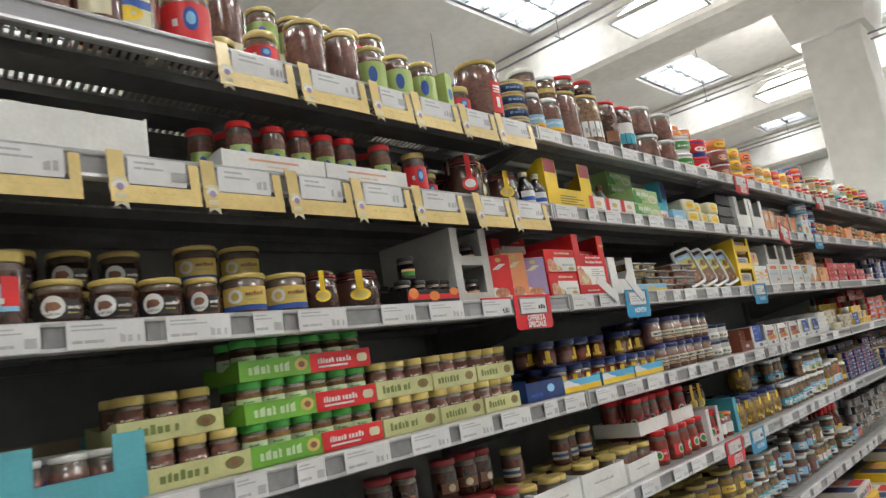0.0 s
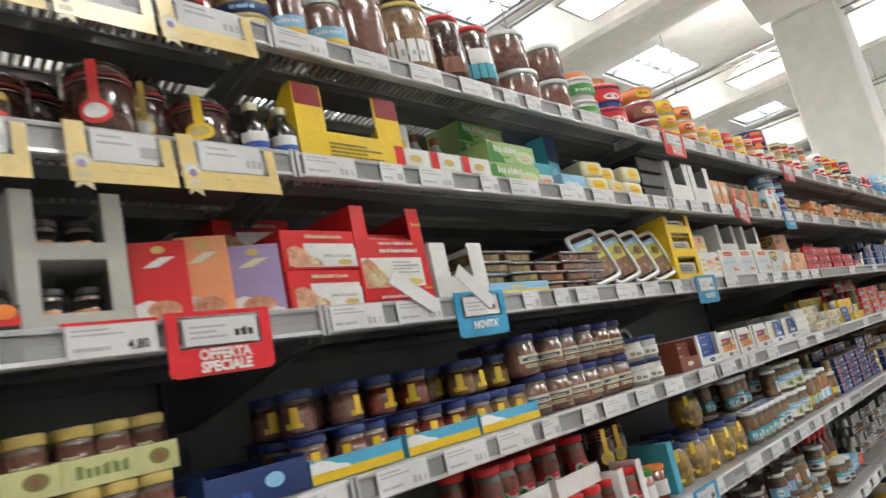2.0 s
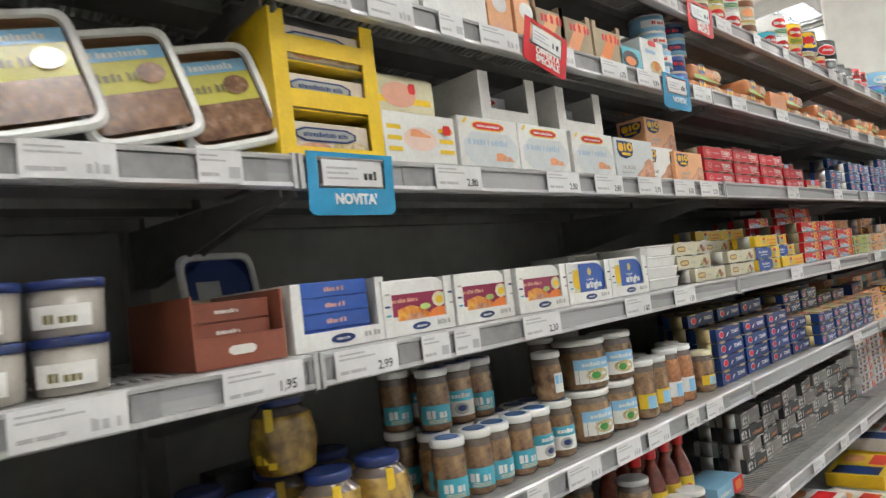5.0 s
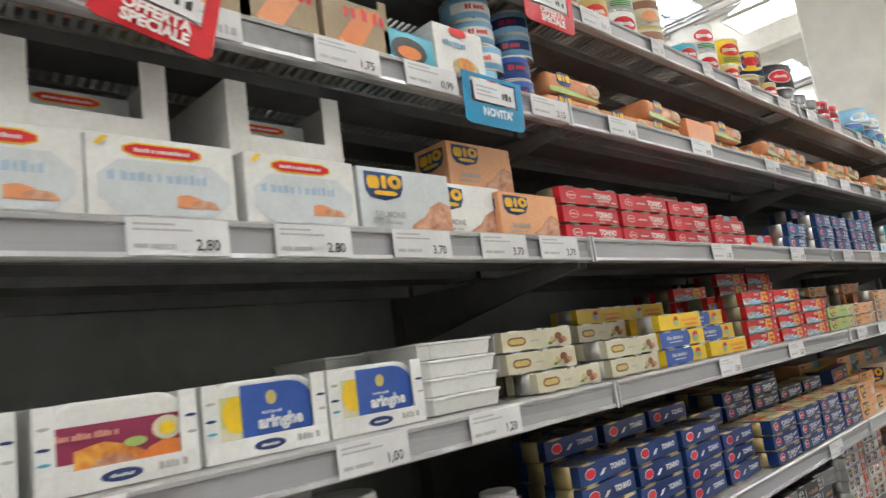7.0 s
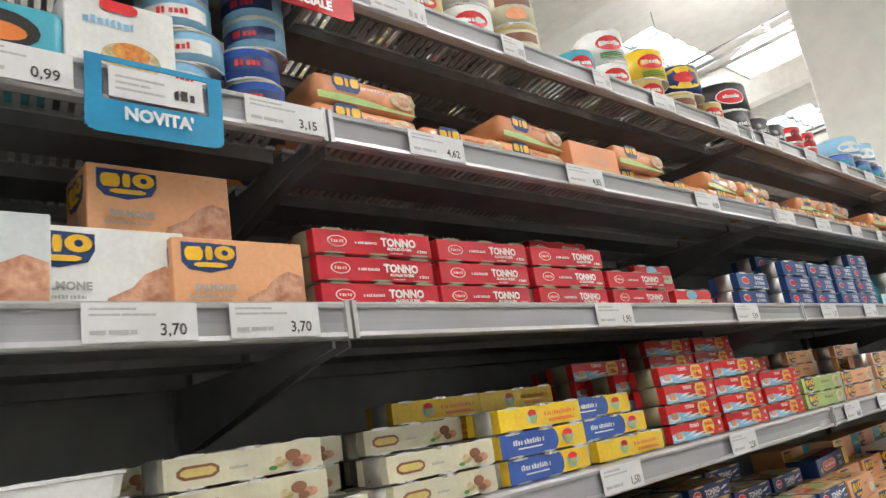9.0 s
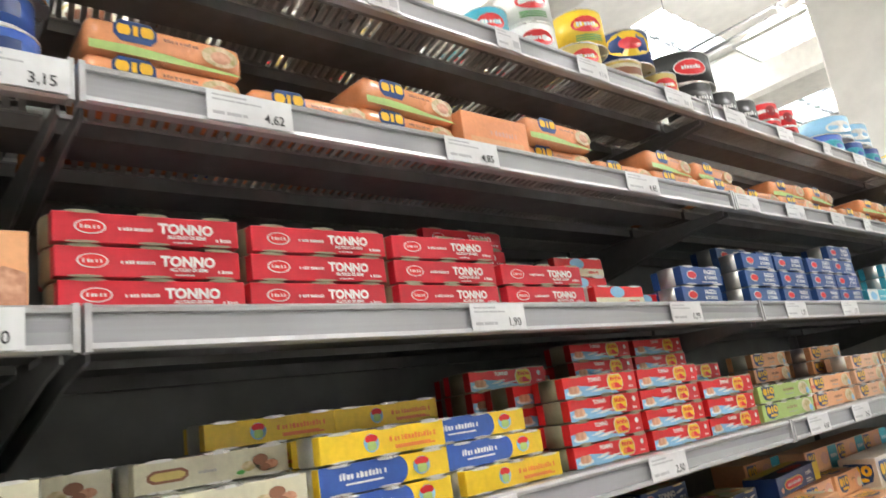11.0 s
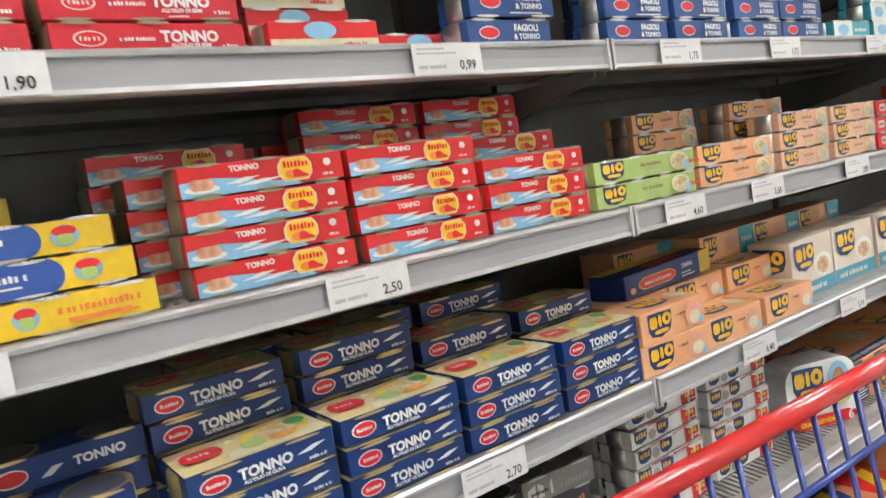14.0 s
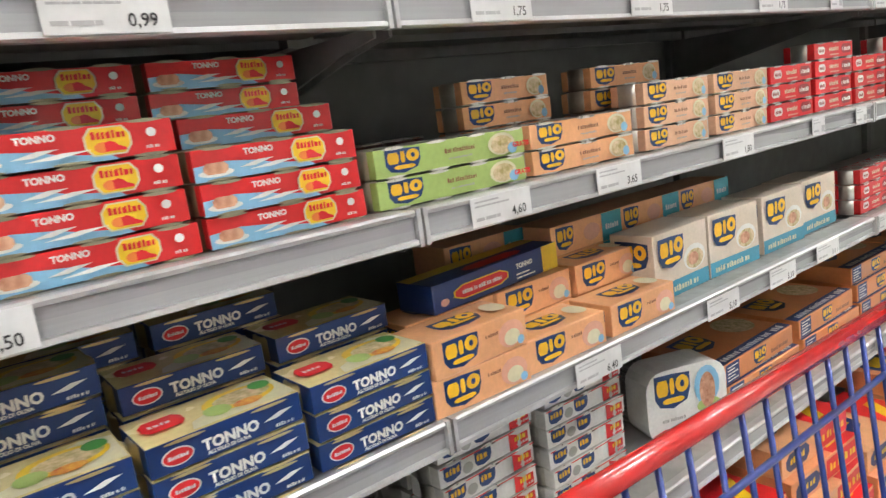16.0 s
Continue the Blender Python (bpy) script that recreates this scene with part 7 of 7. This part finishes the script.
for y, hi in ((6.42, 2), (6.74, 2), (7.06, 3), (7.38, 3), (7.7, 3), (8.05, 2), (8.4, 3), (8.75, 3), (9.1, 2), (9.5, 3), (9.9, 3), (10.3, 2)):
    for k in range(hi):
        put("promo", promo, y + rng.uniform(-0.01, 0.01), L6 + 0.046 * k, X6 + 0.03 - 0.01 * k, jitter(2))

# ---- base shelf: cartons seen low beside the trolley ----
XB = BASE_FRONT - 0.03
for n in range(24):
    y = 3.0 + 0.31 * n
    hi = 3 + n % 3
    for k in range(hi):
        if n < 9:
            put("base_y%d" % (k % 2), lambda: carton("tuna_box", 0.28, 0.045, 0.18, YELLOW if k % 2 else WHITE, "flat yellow and white tuna carton low on the base", [("r", 0.1, 0.2, 0.6, 0.7, NAVY), ("r", 0.65, 0.2, 0.95, 0.8, RED)], category="tinned tuna", group="cartons on the base shelf", top=[("r", 0.05, 0.1, 0.4, 0.9, NAVY), ("r", 0.5, 0.1, 0.95, 0.4, RED), ("e", 0.55, 0.5, 0.9, 0.9, SALMON)]), y, BASE_Z + 0.046 * k, XB - 0.02 * k, jitter(3))
        else:
            put("base_o%d" % (k % 2), lambda: carton("tuna_box", 0.28, 0.055, 0.18, SALMON if k % 2 else PEACH, "orange and red tuna carton low on the base", [("o", 0.06, 0.15, 0.4, 0.85, NAVY), ("r", 0.12, 0.4, 0.34, 0.65, YELLOW), ("r", 0.5, 0.1, 1.0, 0.9, RED), ("r", 0.55, 0.35, 0.95, 0.7, YELLOW)], category="tinned tuna", group="cartons on the base shelf", top=[("s", 0.1, 0.3, 0.5, 0.8, NAVY), ("r", 0.16, 0.5, 0.42, 0.7, YELLOW), ("r", 0.6, 0.0, 1.0, 1.0, RED), ("/", 0.65, 0.1, 0.95, 0.6, YELLOW)]), y, BASE_Z + 0.056 * k, XB - 0.02 * k, jitter(3))

# ---- price cards, inserts and shelf signs ----
RX = FRONT + 0.0062


def price(lv, y0, y1, text="", drop=0.0, high=0.037, edge=None):
    """A white price card in the rail, with small print as bars and the price in figures."""
    w, z = y1 - y0, LEVELS[lv] - 0.0395 - drop
    ob = empty("price_card", (RX, (y0 + y1) / 2, z), "white paper price card in the shelf rail", "price card", "price cards")
    key = "card%.3f%.3f" % (w, high)
    if key not in TEXTS:
        TEXTS[key] = finish("card", boxes((-0.0006, 0.0004, -w / 2, w / 2, 0, high)), CARD)
        bm, mats = bmesh.new(), []
        prints(bm, [("b", 0.06, 0.62, 0.62, 0.92, GREYINK), ("b", 0.06, 0.12, 0.45, 0.4, GREYINK)] + ([("r", 0.66, 0.15, 0.92, 0.5, GREYINK)] if not text else []), w, high, 0.0004, mats)
        TEXTS[key + "p%s" % bool(text)] = finish("small_print", bm, mats)
    if key + "p%s" % bool(text) not in TEXTS:
        bm, mats = bmesh.new(), []
        prints(bm, [("b", 0.06, 0.62, 0.62, 0.92, GREYINK), ("b", 0.06, 0.12, 0.45, 0.4, GREYINK)] + ([("r", 0.66, 0.15, 0.92, 0.5, GREYINK)] if not text else []), w, high, 0.0004, mats)
        TEXTS[key + "p%s" % bool(text)] = finish("small_print", bm, mats)
    part("card", TEXTS[key], None, ob)
    part("small_print", TEXTS[key + "p%s" % bool(text)], None, ob)
    if text:
        lettering(text, 0.0165, INK, ob, 0.0016, w * 0.27, high * 0.14, "price_lettering", 0.92, 0.0, 0.012)
    if edge:
        part("edge_strip", boxes((-0.0008, 0.0006, -w / 2 - 0.004, w / 2 + 0.004, high, high + 0.004)), edge, ob)
    return ob


def insert(lv, y0, y1):
    ob = tagged(part("rail_insert", boxes((-0.0006, 0.0, -(y1 - y0) / 2, (y1 - y0) / 2, 0, 0.027)), INSERT), "dark grey blank strip in the price rail", "rail insert", "rail inserts")
    ob.location = (FRONT + 0.0022, (y0 + y1) / 2, LEVELS[lv] - 0.0355)


for lv, y0, text in ((3, 5.148, "0,99"), (3, 5.615, "1,75"), (3, 5.932, "1,75"), (3, 6.31, "1,75"), (4, 4.988, "2,50"), (4, 5.575, "4,60"), (4, 5.818, "3,65"), (4, 6.16, "1,80"), (5, 5.732, "6,40"), (5, 6.08, "5,10"), (5, 6.3, "5,10"), (5, 5.12, "2,70"), (3, 4.66, "1,90"), (4, 4.586, "1,50"), (2, 4.315, "4,62"), (2, 4.663, "4,85"), (2, 5.1, "4,85"), (3, 3.397, "2,80"), (3, 3.557, "2,80"), (3, 3.728, "3,70"), (3, 3.896, "3,70"), (3, 4.035, "3,70"), (4, 3.607, "1,00"), (4, 3.821, "1,20"), (4, 3.278, "2,30"), (4, 2.893, "2,99"), (4, 2.741, "1,95"), (3, 3.113, "2,80"), (2, 4.074, "3,15"), (2, 3.64, "1,75"), (2, 3.79, "0,99")):
    price(lv, y0, y0 + 0.105, text, 0.0 if lv != 5 else 0.004)
for y0 in (3.045, 3.112):
    price(4, y0, y0 + 0.056)
for a, b in ((2.855, 2.888), (3.004, 3.043), (3.172, 3.27)):
    insert(4, a, b)
for a, b in ((2.885, 2.9), (3.05, 3.1)):
    insert(3, a, b)
price(3, 1.2, 1.303, "4,80", edge=SIGNRED)
for lv, start, stop in ((1, 1.56, 8.0), (2, 1.57, 3.6), (3, 0.2, 1.2), (3, 1.52, 1.84), (3, 2.05, 2.86), (4, 0.2, 2.7), (5, 0.6, 4.15), (6, 1.8, 5.4), (5, 6.5, 9.0), (4, 6.5, 9.0), (3, 6.6, 9.0), (2, 5.4, 9.0)):
    y = start
    while y < stop - 0.1:
        w = rng.choice((0.056, 0.09, 0.105, 0.105))
        joint = (y - JOINT) % BAY
        if BAY - joint < w + 0.01:
            y += BAY - joint + 0.012
            continue
        if y + w > stop:
            break
        price(lv, y, y + w)
        gap = rng.choice((0.025, 0.035, 0.05, 0.08))
        if lv < 6 and y < 4.2 and BAY - (y + w - JOINT) % BAY > gap + 0.01:
            insert(lv, y + w + 0.004, y + w + gap)
        y += w + gap + (0.12 if y > 4.2 else 0.006)


def hang_sign(lv, y0, y1, mat, words, label):
    """A plastic shelf sign clipped over the rail, with a window for the price card and white words below."""
    w, z = y1 - y0, LEVELS[lv]
    ob = empty("shelf_sign", (FRONT + 0.009, (y0 + y1) / 2, z), label, "shelf sign", "hanging shelf signs")
    bm = boxes((0, 0.0015, -w / 2, w / 2, -0.073, -0.043), (0, 0.0015, -w / 2 + 0.003, w / 2 - 0.003, -0.076, -0.073), (0, 0.0015, -w / 2 + 0.008, w / 2 - 0.008, -0.078, -0.076), (0, 0.0015, -w / 2, -w / 2 + 0.016, -0.043, 0.004), (0, 0.0015, w / 2 - 0.016, w / 2, -0.043, 0.004), (0, 0.0015, -w / 2 + 0.016, w / 2 - 0.016, -0.002, 0.004))
    bmesh.ops.rotate(bm, verts=bm.verts, matrix=Matrix.Rotation(radians(3), 3, "Y"))
    part("plate", bm, mat, ob)
    part("price_card", boxes((0.0002, 0.0012, -w / 2 + 0.022, w / 2 - 0.022, -0.04, -0.006)), CARD, ob)
    bm, mats = bmesh.new(), []
    prints(bm, [("b", 0.2, 0.2, 0.55, 0.8, GREYINK), ("r", 0.62, 0.25, 0.8, 0.6, INK)], w, 0.034, 0.0014, mats)
    bmesh.ops.translate(bm, verts=bm.verts, vec=(0, 0, -0.04))
    part("small_print", bm, mats, ob)
    for k, t in enumerate(words):
        lettering(t, 0.0185 if len(words) > 1 else 0.019, WHITE, ob, -0.0005 + 0.004, 0, (-0.064 if len(words) == 1 else -0.0585) - 0.0155 * k, "sign_lettering", 0.95)
    return ob


hang_sign(3, 1.312, 1.46, SIGNRED, ("OFFERTA", "SPECIALE"), "red plastic special offer sign clipped to the rail")
hang_sign(3, 1.842, 1.984, SIGNBLUE, ("NOVITA'",), "blue plastic novelty sign clipped to the rail")
hang_sign(3, 2.881, 3.025, SIGNBLUE, ("NOVITA'",), "blue plastic novelty sign clipped to the rail")
hang_sign(2, 3.904, 4.045, SIGNBLUE, ("NOVITA'",), "blue plastic novelty sign clipped to the rail")
tilted = hang_sign(2, 3.387, 3.517, SIGNRED, ("OFFERTA", "SPECIALE"), "red plastic special offer sign hanging askew from the rail")
tilted.rotation_euler.x, tilted.location.z = radians(-12), LEVELS[2] + 0.018
hang_sign(1, 2.95, 3.1, SIGNRED, ("OFFERTA", "SPECIALE"), "red plastic special offer sign clipped to the rail")
hang_sign(1, 4.1, 4.25, SIGNRED, ("OFFERTA", "SPECIALE"), "red plastic special offer sign clipped to the rail")
hang_sign(5, 2.3, 2.45, SIGNRED, ("OFFERTA", "SPECIALE"), "red plastic special offer sign clipped to the rail")
hang_sign(5, 2.52, 2.66, SIGNBLUE, ("NOVITA'",), "blue plastic novelty sign clipped to the rail")


def yellow_tag(lv, y0, y1):
    """A pale yellow price holder with a rosette at one end."""
    w = y1 - y0
    ob = empty("price_holder", (FRONT + 0.012, (y0 + y1) / 2, LEVELS[lv]), "pale yellow price holder with ribbon rosette", "price holder", "yellow price holders")
    bm = boxes((0, 0.0015, -w / 2, w / 2, -0.082, -0.054), (0, 0.0015, -w / 2, -w / 2 + 0.024, -0.054, 0.0), (0, 0.0015, w / 2 - 0.016, w / 2, -0.054, -0.012))
    bmesh.ops.rotate(bm, verts=bm.verts, matrix=Matrix.Rotation(radians(-6), 3, "Y"))
    part("plate", bm, TAGYEL, ob)
    part("price_card", boxes((0.0005, 0.0015, -w / 2 + 0.03, w / 2 - 0.02, -0.05, -0.008)), CARD, ob)
    bm, mats = bmesh.new(), []
    prints(bm, [("b", 0.28, 0.5, 0.6, 0.85, GREYINK), ("r", 0.68, 0.25, 0.85, 0.55, GREYINK)], w, 0.05, 0.0017, mats)
    bmesh.ops.translate(bm, verts=bm.verts, vec=(0, 0, -0.054))
    part("small_print", bm, mats, ob)
    bm, mats = bmesh.new(), []
    prints(bm, [("r", 0.3, 0.35, 0.85, 0.7, GOLD)], w, 0.028, 0.008, mats)
    bmesh.ops.translate(bm, verts=bm.verts, vec=(0, 0, -0.082))
    part("faded_lettering", bm, mats, ob)
    bm = bmesh.new()
    for r, x, m in ((0.016, 0.0066, 0), (0.011, 0.0076, 1), (0.0055, 0.0086, 2)):
        flat(bm, [(-w / 2 + 0.014 + r * math.cos(k * math.tau / 14), -0.058 + r * math.sin(k * math.tau / 14)) for k in range(14)], x, m)
    flat(bm, [(-w / 2 + 0.006, -0.068), (-w / 2 + 0.022, -0.068), (-w / 2 + 0.026, -0.092), (-w / 2 + 0.014, -0.084), (-w / 2 + 0.004, -0.09)], 0.0095, 0)
    part("rosette", bm, [CREAM, WHITE, PURPLE], ob, "cream ribbon rosette")


for a, b in ((0.6, 0.755), (0.77, 0.93), (0.945, 1.06), (1.066, 1.215), (1.223, 1.352), (1.36, 1.51)):
    yellow_tag(1, a, b)
for a, b in ((0.22, 0.368), (0.405, 0.545), (0.55, 0.698), (0.711, 0.855), (0.86, 1.014), (1.024, 1.18), (1.22, 1.352), (1.36, 1.509)):
    yellow_tag(2, a, b)

# ---- shopping trolley ----
CARTRED, CARTBLUE = paint("trolley_red", (0.62, 0.02, 0.02), 0.22, coat=0.6, vary=0.08, scale=8), paint("trolley_blue", (0.03, 0.06, 0.3), 0.3, 0.2, coat=0.4, vary=0.15, scale=14)


def rod(bm, a, b, r, seg=8):
    a, b = Vector(a), Vector(b)
    q = (b - a).to_track_quat("Z", "Y").to_matrix()
    ring = [[bm.verts.new(p + q @ Vector((r * math.cos(k * math.tau / seg), r * math.sin(k * math.tau / seg), 0))) for k in range(seg)] for p in (a, b)]
    for k in range(seg):
        f = bm.faces.new((ring[0][k], ring[0][(k + 1) % seg], ring[1][(k + 1) % seg], ring[1][k]))
        f.smooth = True
    bm.faces.new(ring[0][::-1]), bm.faces.new(ring[1])
    return bm


trolley = empty("shopping_trolley", (-0.45, 5.09, 0), "blue wire shopping trolley with red plastic rim", "shopping trolley")
TOPX0, TOPX1, TLEN, TZ = -0.279, 0.279, 1.06, 0.957
for nm, a, b in (("side_rim", (TOPX0, 0.0, TZ), (TOPX0 + 0.02, TLEN, TZ - 0.012)), ("side_rim", (TOPX1, 0.0, TZ), (TOPX1 - 0.02, TLEN, TZ - 0.012)), ("front_rim", (TOPX0 + 0.02, TLEN, TZ - 0.012), (TOPX1 - 0.02, TLEN, TZ - 0.012)), ("handle", (TOPX0 + 0.012, 0.012, TZ + 0.0), (TOPX1 - 0.012, 0.012, TZ + 0.0))):
    part(nm, rod(bmesh.new(), a, b, 0.0125, 14), CARTRED, trolley, "glossy red plastic")
for k in range(21):
    y = 0.045 + k * 0.05
    for s, x in ((1, TOPX0), (-1, TOPX1)):
        part("side_wire", rod(bmesh.new(), (x + s * 0.02 * y, y, TZ - 0.01 - 0.01 * y), (x + s * (0.06 + 0.02 * y), y * 0.93 + 0.02, 0.48 + 0.06 * y), 0.0036, 8), CARTBLUE, trolley)
for z, g in ((0.868, 0.013), (0.68, 0.036), (0.49, 0.058)):
    for s, x in ((1, TOPX0), (-1, TOPX1)):
        part("long_wire", rod(bmesh.new(), (x + s * g, 0.03, z), (x + s * (g + 0.02), 1.02, z), 0.0045, 8), CARTBLUE, trolley)
for k in range(9):
    x = -0.2 + 0.05 * k
    part("floor_wire", rod(bmesh.new(), (x, 0.03, 0.485), (x, 1.0, 0.545), 0.004, 6), CARTBLUE, trolley)
    part("front_wire", rod(bmesh.new(), (x * 1.2, TLEN, TZ - 0.01), (x, 1.0, 0.545), 0.004, 6), CARTBLUE, trolley)
for s in (-1, 1):
    part("chassis_tube", rod(bmesh.new(), (s * 0.24, 0.0, 0.15), (s * 0.17, 0.92, 0.15), 0.014, 10), CARTBLUE, trolley)
    part("upright_tube", rod(bmesh.new(), (s * 0.24, 0.02, 0.15), (s * 0.265, 0.02, TZ - 0.008), 0.014, 10), CARTBLUE, trolley)
    for y, x in ((0.04, 0.23), (0.86, 0.175)):
        bm = lathe(bmesh.new(), [(0.02, -0.014), (0.058, -0.014), (0.063, -0.008), (0.063, 0.008), (0.058, 0.014), (0.02, 0.014)], 18)
        bmesh.ops.rotate(bm, verts=bm.verts, matrix=Matrix.Rotation(radians(90), 3, "Y"))
        part("castor_wheel", bm, BLACKP, trolley, at=(s * x, y, 0.0635))
        part("castor_fork", boxes((s * x - 0.02, s * x - 0.016, y - 0.015, y + 0.015, 0.06, 0.15), (s * x + 0.016, s * x + 0.02, y - 0.015, y + 0.015, 0.06, 0.15), (s * x - 0.02, s * x + 0.02, y - 0.015, y + 0.015, 0.135, 0.152)), CARTBLUE, trolley)
